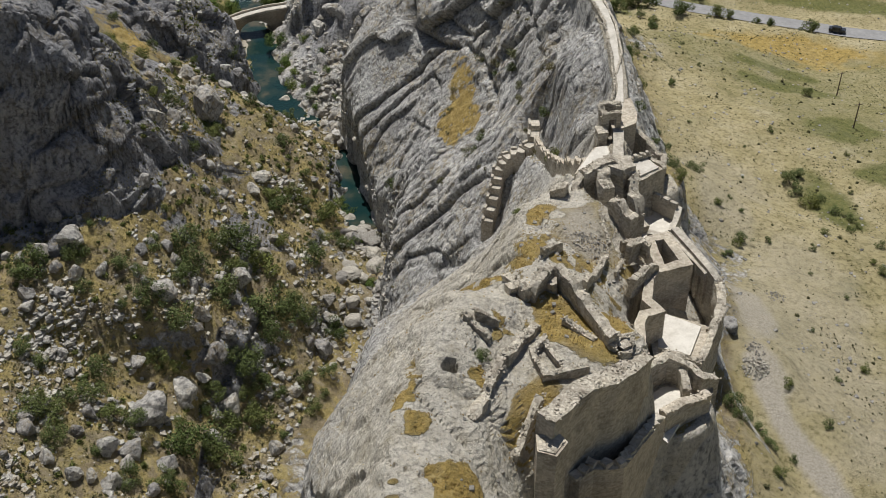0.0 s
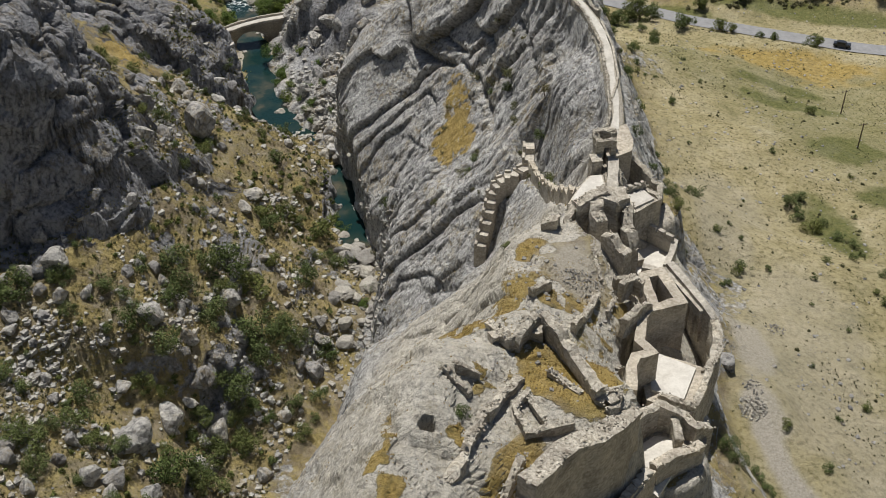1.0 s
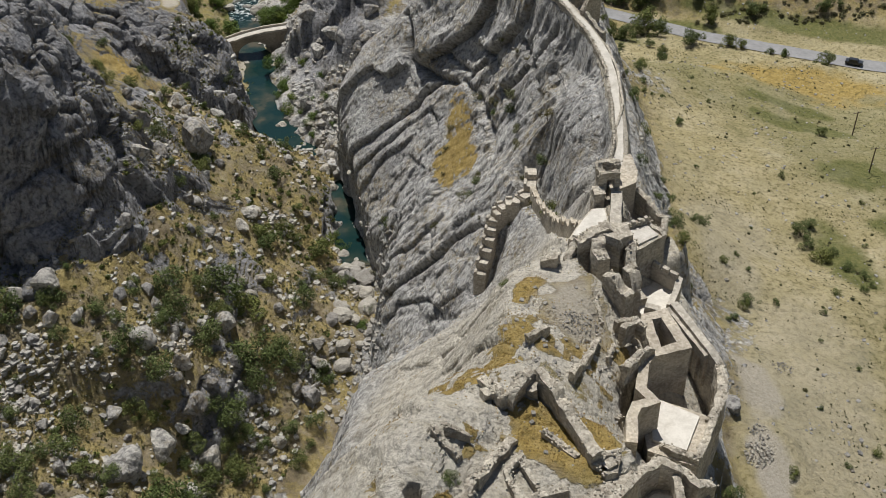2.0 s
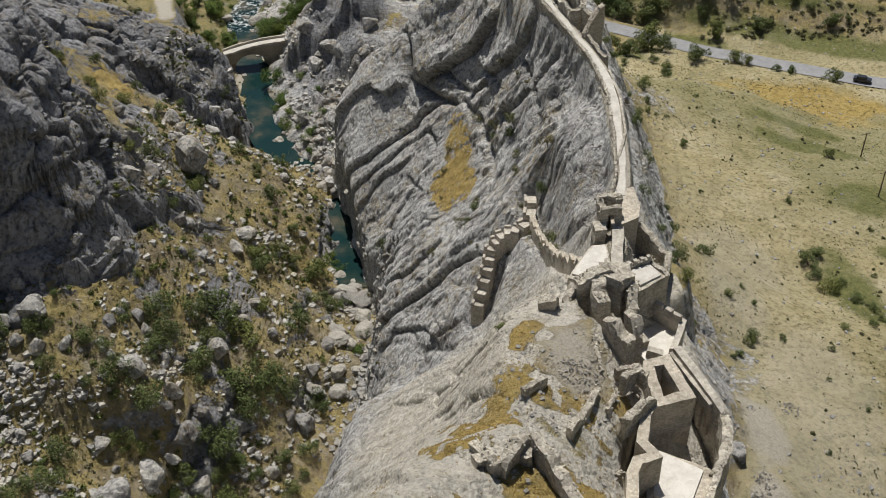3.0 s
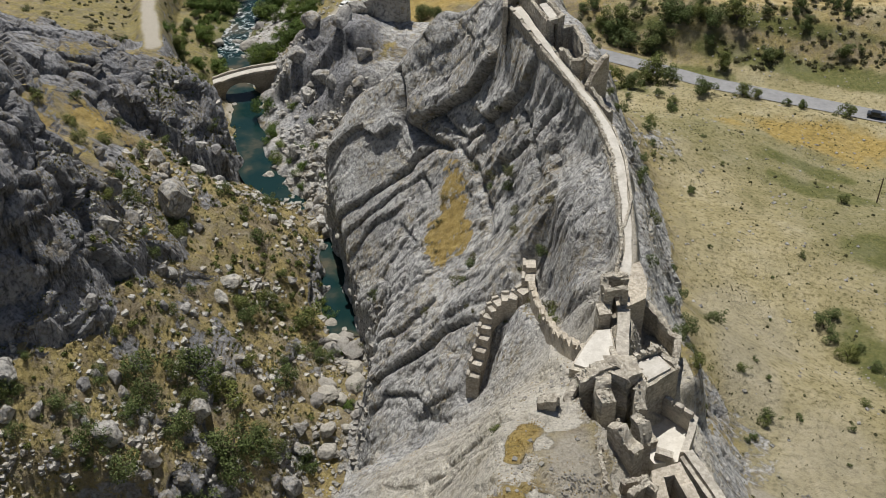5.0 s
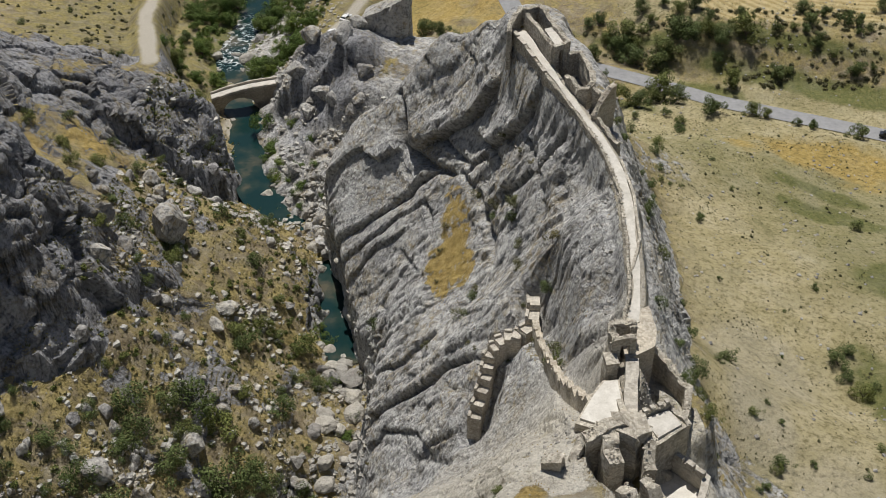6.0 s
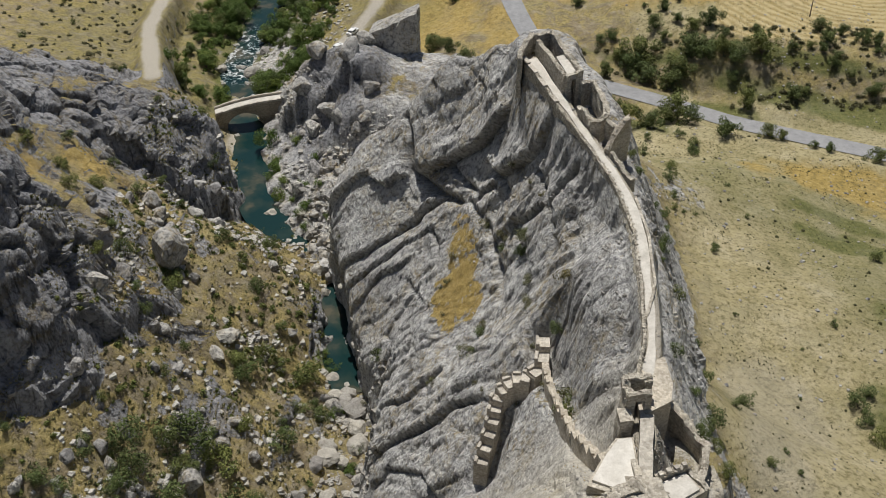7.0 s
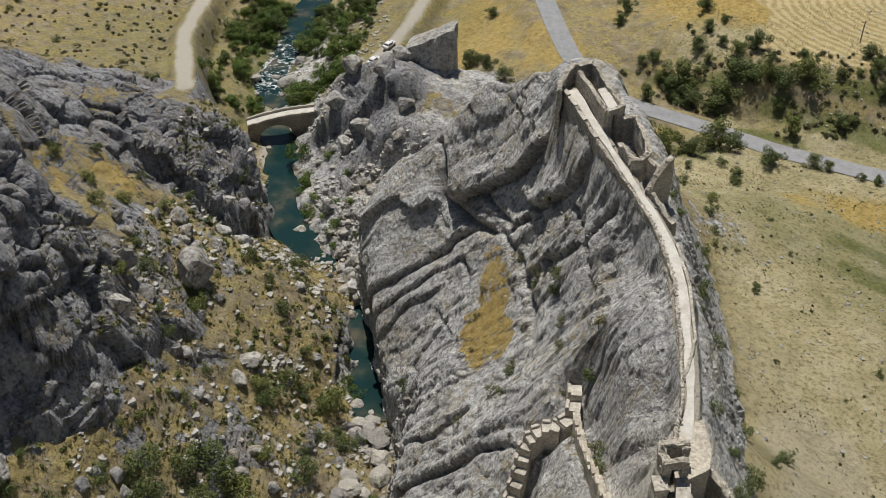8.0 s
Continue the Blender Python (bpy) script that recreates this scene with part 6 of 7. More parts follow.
for x, y, r in ((-45.6, 266, 3.6), (-47.8, 272.8, 2.0), (-31.0, 243, 3.0), (-16.7, 193.0, 2.6), (-20.0, 202.5, 2.2), (-21.1, 179.2, 2.2), (-20.6, 176.0, 2.2), (-22.1, 187.8, 2.4), (-25.3, 225.5, 2.0), (-20.2, 207.5, 1.6), (-22.6, 205, 1.9), (-24.0, 209.6, 1.7), (-18.4, 199, 1.7), (-24.2, 203, 1.4), (-22, 191, 2.0), (-19.5, 188, 1.8), (-24, 185, 2.0), (-26, 177, 2.0), (-15.6, 184, 1.7), (-29.5, 246, 1.6), (-34.2, 256, 2.0), (-37.4, 262, 1.6), (-52.2, 303.6, 2.6), (-62.4, 334, 3.0), (-66, 338, 2.4), (-71.5, 336, 2.4), (-60.2, 345, 2.0), (-28, 240, 1.4), (-33, 250, 1.4), (-28.5, 236, 1.5)):
    boulder(x, y, r, True, group="riverbed boulders")
for x, y, z, r, tall in ((-4.6, 158.0, 20.0, 2.6, 0.7), (-1.6, 158.6, 22.6, 2.0, 0.7), (-8.5, 159.5, 14.0, 2.4, 0.8)):
    boulder(x, y, r, True, "pale fallen block wedged between the two rock faces", "blocks in the cleft", tall, z=z)
for x, y, z, r, tall in ((35.3, 137.5, 51.5, 3.4, 1.25), (33.6, 134.6, 52.5, 2.2, 1.1), (38, 111.5, 53.0, 2.2, 1.0)):
    boulder(x, y, r, False, "dark fissured rock leaning against the castle cliff", "rocks below the curtain wall", tall, z=z)

# a leaning wedge of rock: a slanting top, a broad flat face to the south
def wedge_mesh():
    rnd = random.Random(61)
    bm = bmesh.new()
    rings = []
    for k in range(15):
        f = k / 14
        ring = []
        for a in range(28):
            ang = 2 * math.pi * a / 28
            c, s_ = math.cos(ang), math.sin(ang)
            box = 1 / max(abs(c), abs(s_) * 1.1, 0.72)
            px = 6.6 * c * box * (1 - 0.10 * f)
            py = 5.0 * s_ * box * (1 - 0.25 * f)
            top = 11.0 + 0.5 * px
            ring.append(bm.verts.new((px + 0.6 * f + rnd.uniform(-0.28, 0.28), py + 1.2 * f + rnd.uniform(-0.28, 0.28), -9 + f * (9 + top) + rnd.uniform(-0.25, 0.25))))
        rings.append(ring)
    for lo, hi in zip(rings, rings[1:]):
        for a in range(28):
            bm.faces.new((lo[a], lo[(a + 1) % 28], hi[(a + 1) % 28], hi[a]))
    cap = bm.verts.new((0.6, 1.2, 11.6))
    for a in range(28):
        bm.faces.new((rings[-1][a], rings[-1][(a + 1) % 28], cap))
    me = bpy.data.meshes.new("rock_pinnacle")
    bm.to_mesh(me)
    bm.free()
    me.materials.append(BOULDER)
    return me


pin = new("rock_pinnacle", wedge_mesh())
pin.matrix_basis = Matrix.LocRotScale((-18.0, 304.0, 20.5), Euler((0.0, 0.0, -0.1)), (1.05, 0.9, 1.1))
tagged(pin, "tall pointed rock pinnacle above the bridge", "rock")

# scattered places on the land, weighted
quad_c = 0.25 * (LAND[QUADS[:, :, 0]] + LAND[QUADS[:, :, 1]] + LAND[QUADS[:, :, 2]] + LAND[QUADS[:, :, 3]]).reshape(-1, 3)
e1 = (LAND[QUADS[:, :, 1]] - LAND[QUADS[:, :, 0]]).reshape(-1, 3)
e2 = (LAND[QUADS[:, :, 3]] - LAND[QUADS[:, :, 0]]).reshape(-1, 3)
cr = np.cross(e1, e2)
area = np.linalg.norm(cr, axis=1)
up = cr[:, 2] / (area + 1e-9)
qs, qy = q_s.ravel(), q_y.ravel()
qrock = at_rock[QUADS[:, :, 0].ravel()]
qkeep = np.maximum(KEEP.ravel(), gravel)[QUADS[:, :, 0].ravel()]
seen = (qy > 55) & (qy < 383) & (np.abs(quad_c[:, 0]) < 150)
spots = np.random.RandomState(7)


def scatter(weight, count):
    w = np.where(seen, area * weight, 0)
    k = spots.choice(len(w), count, p=w / w.sum())
    return quad_c[k], up[k]


west_slope = ((qs > np.where(qy < 168, 3.0, 3.9)) & (qs < 7.0) & (qy > 105) & (qy < 300)) * (up > 0.5) * (1 - qkeep)
clump = 0.25 + np.clip(value_noise(quad_c / 9.0, 301) + 0.35, 0, 2) ** 1.5
for p in scatter(west_slope * clump * np.where(qy < 172, 2.2, 1.0), 125)[0]:
    boulder(p[0], p[1], 0.7 + 1.6 * rocks_rng.random() ** 2.0)
bed = ((qs > 6.6) & (qs < 9.0) & (qy > 160) & (qy < 300)) * (up > 0.3) * 1.0
for p in scatter(bed, 55)[0]:
    boulder(p[0], p[1], 0.5 + 1.1 * rocks_rng.random() ** 2, True, group="riverbed boulders")
field_rocks = ((qs > 8.2) & (qs < 10.3) & (qy > 246) & (qy < 281)) * (up > 0.4) * 1.0
for p in scatter(field_rocks, 50)[0]:
    boulder(p[0], p[1], 0.7 + 1.6 * rocks_rng.random() ** 2)


def stones(name, weight, count, lo, hi, material, label):
    """Loose stones too many to count, as one mesh."""
    pts, _ = scatter(weight, count)
    rs = np.random.RandomState(count)
    base = np.array(OCTA)
    size = lo + (hi - lo) * rs.rand(count) ** 3
    ang = rs.rand(count, 3) * 6.283
    verts = np.zeros((count, 8, 3))
    c, s = np.cos(ang), np.sin(ang)
    b = base[None] * (0.7 + 0.6 * rs.rand(count, 8, 3))
    b[:, :, 2] *= 0.7
    x = b[:, :, 0] * c[:, None, 0] - b[:, :, 1] * s[:, None, 0]
    y = b[:, :, 0] * s[:, None, 0] + b[:, :, 1] * c[:, None, 0]
    z = b[:, :, 2] + 0.25 * x * s[:, None, 1]
    verts[:, :, 0], verts[:, :, 1], verts[:, :, 2] = x, y, z
    verts = verts * size[:, None, None] * 2 + pts[:, None, :] + np.array((0, 0, 0.12)) * size[:, None, None]
    tri = (np.array(OCTA_FACES)[None] + 8 * np.arange(count)[:, None, None]).reshape(-1, 3)
    ob = mesh_object(name, verts.reshape(-1, 3), tri, material)
    return tagged(ob, label, "stones", kind="stuff")


stones("slope_stones", west_slope * clump ** 1.5 * (1 - 0.8 * qrock) * np.where(qy < 172, 1.1, np.where(qy < 205, 0.7, 0.9)), 4200, 0.08, 0.62, BOULDER, "loose grey stones strewn over the dry slope")
stones("riverbed_stones", bed * np.where(qy < 235, 1.0, 0.3) + 0.6 * ((qs > 6.2) & (qs < 9.2) & (qy >= 300) & (qy < 383)), 2600, 0.12, 0.6, PALE_BOULDER, "pale cobbles along the river")
stones("scree", field_rocks, 1000, 0.15, 0.7, BOULDER, "grey scree below the crag")
meadow_w = (qs > 13.8) * (up > 0.8) * (1 - qkeep)
stones("meadow_stones", meadow_w * (0.1 + np.clip(value_noise(quad_c / 14.0, 305), 0, 1) ** 2), 3500, 0.06, 0.3, BOULDER, "small stones scattered in the dry meadow")
ridge_w = ((qs > 10.7) & (qs < 13.5) & (qy < 240)) * (up > 0.6)
stones("ridge_stones", ridge_w * (0.15 + np.clip(value_noise(quad_c / 6.0, 306), 0, 1)), 1800, 0.05, 0.24, PALE_BOULDER, "fallen stones and rubble among the ruins")
for c, r, n, sz in (((40.2, 104.5), 2.0, 160, 0.26), ((49, 125.5), 1.6, 60, 0.2), ((41, 108), 1.5, 50, 0.2), ((25.5, 130.5), 1.8, 90, 0.3), ((27.5, 133), 2.2, 70, 0.25), ((17, 105), 2.5, 120, 0.22), ((22, 119), 1.6, 70, 0.35)):
    tagged(stones_heap("rubble_heap", c, r, n, sz, PALE_BOULDER, int(c[0] * 10)), "spread of pale broken masonry stones on the ground", "stones", kind="stuff")


# ---------------------------------------------------------------- plants
def make_leaf(name, dark, light):
    m, nodes, links, bsdf = shade(name)
    geo = nodes.new("ShaderNodeNewGeometry")
    info = nodes.new("ShaderNodeObjectInfo")
    col = ramp(nodes, links, geo.outputs["Random Per Island"], [(0.0, dark), (1.0, light)])
    tone = ramp(nodes, links, info.outputs["Random"], [(0.0, (0.75, 0.82, 0.7)), (0.6, (1, 1, 1)), (1.0, (1.35, 1.2, 0.95))])
    links.new(blend(nodes, links, 1.0, col, tone, "MULTIPLY"), bsdf.inputs["Base Color"])
    bsdf.inputs["Roughness"].default_value = 0.75
    bsdf.inputs["Specular IOR Level"].default_value = 0.25
    return m


LEAF = make_leaf("scrub_leaves", (0.045, 0.060, 0.018), (0.15, 0.185, 0.062))
LUSH_LEAF = make_leaf("riverside_leaves", (0.05, 0.085, 0.018), (0.16, 0.22, 0.05))
DRY_LEAF = make_leaf("dry_grass", (0.26, 0.21, 0.10), (0.52, 0.44, 0.25))
GREY_LEAF = make_leaf("grey_scrub", (0.07, 0.07, 0.035), (0.19, 0.18, 0.09))


def leaf_quads(centres, sizes, normals, rs):
    n = len(centres)
    t = np.cross(normals, rs.normal(size=(n, 3)))
    t /= np.linalg.norm(t, axis=1, keepdims=True) + 1e-9
    b = np.cross(normals, t)
    sx, sy = sizes[:, None], sizes[:, None] * 0.7
    v = np.stack([centres - t * sx, centres + b * sy * 0.8, centres + t * sx, centres - b * sy * 0.8], 1)
    return v.reshape(-1, 3), np.arange(4 * n).reshape(-1, 4)


def crown_mesh(seed, leaves, leaf, lobes, material, tall=0.8):
    """Leaves on the outside of a few uneven lobes, with gaps between; about one metre in radius."""
    rs = np.random.RandomState(seed)
    cen = rs.normal(size=(lobes, 3)) * np.array((0.48, 0.48, 0.3)) + np.array((0, 0, tall))
    rad = 0.26 + 0.26 * rs.rand(lobes)
    which = rs.choice(lobes, leaves, p=rad ** 2 / (rad ** 2).sum())
    d = rs.normal(size=(leaves, 3))
    d /= np.linalg.norm(d, axis=1, keepdims=True)
    r = rad[which] * (0.55 + 0.55 * rs.rand(leaves) ** 0.6)
    c = cen[which] + d * r[:, None]
    c[:, 2] = np.abs(c[:, 2]) + 0.05
    nrm = d + rs.normal(size=(leaves, 3)) * 0.6 + np.array((0, 0, 0.25))
    nrm /= np.linalg.norm(nrm, axis=1, keepdims=True)
    verts, quads = leaf_quads(c, leaf * (0.6 + 0.8 * rs.rand(leaves)), nrm, rs)
    me = bpy.data.meshes.new("crown")
    me.from_pydata([tuple(v) for v in verts], [], [tuple(q) for q in quads])
    me.materials.append(material)
    return me


def stem_mesh(seed, limbs):
    rnd = random.Random(seed)
    bm = bmesh.new()
    tube(bm, (0, 0, -0.25), (0.02, 0.0, 0.35), 0.07, 0.05, 6)
    for _ in range(limbs):
        a = rnd.uniform(0, 6.283)
        tube(bm, (0.02, 0, rnd.uniform(0.1, 0.35)), (0.5 * math.cos(a), 0.5 * math.sin(a), rnd.uniform(0.6, 1.0)), 0.04, 0.012, 5)
    me = bpy.data.meshes.new("stem")
    bm.to_mesh(me)
    bm.free()
    me.materials.append(BARK)
    return me


def plant_kind(name, seed, leaves, leaf, lobes, material, category, group, label, tall=0.8, limb_name="stem", limbs=5):
    ob = top_thing(name, label, category, group)
    for nm, me in ((limb_name, stem_mesh(seed, limbs)), ("crown", crown_mesh(seed, leaves, leaf, lobes, material, tall))):
        o = new(nm, me)
        o.parent = ob
    return ob


SCRUB = [plant_kind("bush", 400 + k, 1700, 0.058, 11, LEAF, "bush", "bushes", "dark green rounded scrub bush on stony ground") for k in range(4)]
GREY = [plant_kind("bush", 420 + k, 1000, 0.07, 8, GREY_LEAF, "bush", "bushes", "grey-green dry scrub bush") for k in range(2)]
LUSH = [plant_kind("bush", 440 + k, 1700, 0.058, 11, LUSH_LEAF, "bush", "riverside bushes", "bright green leafy bush near the river") for k in range(3)]
TREES = [plant_kind("tree", 460 + k, 2400, 0.065, 13, LEAF, "tree", "trees", "dark leafy low tree with a spreading crown", 1.0, "trunk", 8) for k in range(3)]
LUSH_TREES = [plant_kind("tree", 480 + k, 2400, 0.065, 13, LUSH_LEAF, "tree", "riverside trees", "bright green riverside tree with a dense crown", 1.0, "trunk", 8) for k in range(3)]
plants_rng = random.Random(9)
unplaced = {ob: True for ob in SCRUB + GREY + LUSH + TREES + LUSH_TREES}


def plant(kinds, x, y, r, z=None):
    ob = plants_rng.choice(kinds)
    m = Matrix.LocRotScale((x, y, (ground_z(x, y) if z is None else z) - 0.05 * r), Euler((0, 0, plants_rng.uniform(0, 6.28))), None)
    k = r * plants_rng.uniform(0.85, 1.15)
    size = Vector((k * plants_rng.uniform(0.9, 1.15), k, k * plants_rng.uniform(0.8, 1.05)))
    if unplaced.pop(ob, False):
        ob.matrix_basis = m @ Matrix.Diagonal((*size, 1))
        return ob
    new_ob = copy_thing(ob, m)
    new_ob.scale = size
    return new_ob


FIELD_A = [(53.5, 262, 1.3), (48.4, 209.5, 0.9), (80.8, 217.2, 1.5), (66.1, 163.1, 2.0), (65.8, 173.2, 1.6), (64.1, 170.5, 1.9), (64.4, 167.0, 1.5), (41.6, 158.7, 1.1), (44.5, 162.0, 1.2), (45.0, 148.7, 0.9), (48.8, 148.5, 0.6), (47.6, 152.1, 0.6), (44.3, 137.2, 0.8), (47.5, 141.4, 1.2), (46.5, 140.2, 0.9), (63.2, 147.4, 0.9), (59.3, 141.1, 0.6), (52.2, 142.2, 0.6), (69.1, 150.6, 0.8), (44.0, 101.5, 1.0), (58.1, 110.3, 0.9), (34.6, 95.0, 1.2), (35.6, 93.0, 1.3), (38.4, 93.6, 0.9), (39.5, 91.6, 0.9), (72.4, 145.6, 1.1), (69.7, 136.1, 1.3)]
FIELD_B = [(47.9, 187.4, 0.5), (43.4, 136.3, 0.6), (52.7, 106.6, 0.5), (47.9, 95.6, 0.7), (38.9, 85.4, 0.9), (42.1, 90.2, 0.6), (79.0, 183.2, 0.7), (71.6, 153.7, 0.7), (68.8, 139.2, 0.7), (68.6, 165.0, 1.0), (69.5, 160.0, 1.2), (71.5, 157.0, 1.0), (44.8, 241.2, 1.5), (41.4, 256.3, 1.8), (53.4, 259.0, 1.1), (38.9, 278.9, 1.7), (55, 170, 0.4), (58, 182, 0.4), (75, 168, 0.6), (61, 128, 0.5), (52, 117, 0.5), (57, 134, 0.4)]
FIELD_C = [(42.1, 228.8, 1.3), (53.1, 260.4, 1.1), (51.5, 268.3, 1.1), (42.1, 219.0, 0.9), (43.9, 219.1, 0.5), (46.4, 219.9, 0.5), (43.5, 235.4, 1.0), (57.7, 225.4, 0.7), (48.8, 210.8, 0.7), (55.9, 236.3, 0.6), (64.9, 189.0, 0.7)]
for x, y, r in FIELD_A + FIELD_B + FIELD_C:
    plant(SCRUB, x, y, r)
SLOPE_A = [(-61.5, 160.4, 2.2), (-58.4, 160.0, 1.4), (-69.6, 160.1, 2.0), (-76.9, 157.7, 2.9), (-78.8, 156.0, 2.1), (-67.3, 154.6, 1.4), (-60.6, 153.1, 1.3), (-52.7, 172.2, 2.9), (-57.3, 167.9, 1.6), (-47.2, 175.4, 3.0), (-43.7, 177.4, 3.0), (-37.9, 176.1, 3.0), (-50.0, 166.9, 2.9), (-52.0, 162.5, 1.8), (-44.0, 171.9, 1.9), (-45.0, 164.3, 2.9), (-55.5, 155.1, 2.4), (-51.0, 153.4, 2.8), (-54.9, 148.5, 1.9), (-51.8, 149.0, 1.5), (-35.9, 166.1, 3.3), (-33.1, 168.9, 2.6), (-36.0, 162.1, 2.6), (-29.2, 170.1, 2.1), (-24.1, 172.4, 2.3), (-28.0, 206.3, 2.6), (-29.4, 185.9, 2.4), (-28.8, 197.9, 1.8), (-24.5, 197.7, 1.7), (-45.7, 147.8, 2.4), (-42.4, 154.7, 2.2)]
SLOPE_B = [(-39.3, 155.0, 3.2), (-40.0, 150.5, 2.0), (-37.4, 153.3, 1.5), (-49.6, 138.2, 1.3), (-47.1, 134.5, 3.6), (-56.5, 134.5, 2.0), (-59.7, 134.6, 1.9), (-63.7, 138.0, 2.7), (-64.2, 143.5, 2.4), (-67.3, 135.6, 2.2), (-73.4, 141.9, 1.9), (-76.4, 142.9, 1.7), (-68.1, 131.2, 2.3), (-71.6, 133.1, 1.7), (-71.6, 129.4, 2.3), (-67.1, 126.2, 2.3), (-42.0, 143.1, 2.8), (-36.8, 147.1, 2.5), (-32.4, 144.6, 1.3), (-29.5, 156.7, 1.8), (-25.3, 155.8, 0.9), (-42.4, 137.1, 3.2), (-44.5, 138.3, 2.1), (-49.4, 123.5, 1.9), (-48.0, 123.9, 1.9), (-54.4, 122.8, 2.5), (-60.7, 126.4, 1.3), (-27.0, 151.4, 1.5), (-25.0, 161.2, 1.9), (-33.6, 152.7, 1.3), (-38.0, 145.9, 1.8)]
SLOPE_C = [(-38.2, 199.6, 2.8), (-35.8, 205.6, 2.1), (-30.5, 190.3, 1.4), (-25.5, 199.9, 1.2), (-33.0, 170.8, 1.9), (-36.0, 185.1, 1.5), (-40.6, 201.5, 2.2), (-58.5, 267.8, 2.0), (-62.0, 200.7, 1.5), (-61.2, 210.4, 1.6), (-53.0, 210.5, 2.1), (-55.0, 198.7, 1.6), (-65.1, 217.3, 1.2), (-74.5, 223.8, 1.5), (-78.5, 232, 1.5), (-71, 229.5, 1.7), (-80.5, 241, 1.3), (-67.5, 238, 1.6), (-73, 244, 1.2), (-85.5, 234, 1.4), (-64, 246, 1.3), (-42.9, 226.6, 1.4), (-41.7, 243.5, 1.6), (-48.4, 197.8, 1.3), (-39.0, 219.9, 1.6), (-53.9, 214.1, 1.8)]
for x, y, r in SLOPE_A + SLOPE_B + SLOPE_C:
    plant(SCRUB, x, y, r * 1.1)
for p in scatter(west_slope * (0.2 + np.clip(value_noise(quad_c / 11.0, 311) + 0.3, 0, 2)) * np.where(qy < 215, 1.0, 0.5), 36)[0]:
    plant(SCRUB + GREY[:1], p[0], p[1], plants_rng.uniform(0.6, 1.9), p[2])
for x, y, z, r in ((12.7, 188.9, 54.5, 1.2), (17.1, 165.9, 59, 1.3), (6.1, 180.5, 40.7, 1.0), (17.3, 149.7, 56.5, 1.7), (4.9, 174.7, 39.3, 0.9), (9.7, 193.4, 50.9, 1.1), (8.6, 115.9, 66.0, 0.8), (2.9, 71.4, 85.8, 0.8), (-12.8, 198.3, 21.8, 1.4), (34.0, 146.0, 58, 1.5), (12.2, 186, 53, 1.1), (36.5, 150, 52.5, 1.6)):
    plant(SCRUB, x, y, r)
for x, y, r in ((6.4, 200.9, 1.0), (9.6, 194.5, 1.1), (12.6, 187, 1.3), (13.0, 173.5, 1.1), (17.6, 169.4, 1.4), (3.8, 177.2, 1.0), (6.4, 181.5, 1.0), (17.3, 153.8, 1.5), (13.2, 178.5, 0.9), (10.6, 200.5, 0.8), (-16.4, 201, 1.0), (-1.5, 176, 0.8)):
    plant(GREY, x, y, r)
for p in scatter(((qs > 9) & (qs < 13) & (qy > 150) & (qy < 240)) * np.clip(value_noise(quad_c / 7.0, 313), 0, 1) ** 2 * (qrock < 0.95), 22)[0]:
    plant(GREY, p[0], p[1], plants_rng.uniform(0.3, 0.7), p[2])
for p in scatter(((qs > 13.0) & (qs < 14.3) & (qy > 130) & (qy < 260)) * 1.0, 26)[0]:
    plant(SCRUB, p[0], p[1], plants_rng.uniform(0.5, 1.2), p[2])
for x, y, r in ((-24.0, 214.2, 2.0), (-20.4, 200.2, 1.3), (-16.8, 191.4, 1.2), (-17.9, 187.0, 1.4), (-22.2, 209.6, 1.1), (-24.1, 180.1, 0.8), (-50.4, 293.8, 2.8), (-46.6, 283.2, 2.6), (-44.2, 271.2, 2.2), (-36.1, 263.5, 1.9), (-47.4, 286.8, 1.9), (-43.7, 274.6, 1.6), (-37.8, 261.4, 1.7), (-46.4, 282, 1.8), (-40.5, 267.5, 1.2), (-36.0, 258, 1.3), (-24.5, 213, 1.6), (-26.2, 215.5, 1.2), (-22.2, 198.6, 1.3), (-17.4, 186.8, 1.2), (-48, 279, 1.4), (-38, 272, 1.3), (-33, 266, 1.1), (-36, 280, 1.2), (-42, 288, 1.5), (-30, 257, 1.0)):
    plant(LUSH, x, y, r)
# belt of shrubs and small trees along the road and its bank
BANK_TREES = [(53.8, 331.6, 2.1), (33.3, 337.6, 2.3), (30.9, 331.0, 2.0), (57.7, 324.7, 1.4), (56.0, 314.9, 1.4), (52.9, 321.4, 2.2), (48.5, 324.0, 0.8), (49.3, 321.3, 0.8), (50.3, 314.6, 2.2), (59.4, 310.3, 2.3), (63.1, 310.2, 2.3), (52.2, 310.2, 1.5), (57.6, 301.8, 3.0), (65.4, 302.7, 1.9), (60.5, 298.2, 3.0), (65.2, 298.1, 2.2), (68.3, 296.2, 3.0), (74.7, 297.8, 3.2), (39.3, 312.3, 1.6), (36.3, 311.1, 1.4), (36.3, 297.0, 2.1), (46.4, 304.7, 3.6), (42.6, 302.6, 3.0), (54.7, 295.8, 3.2), (52.1, 294.8, 3.2)]
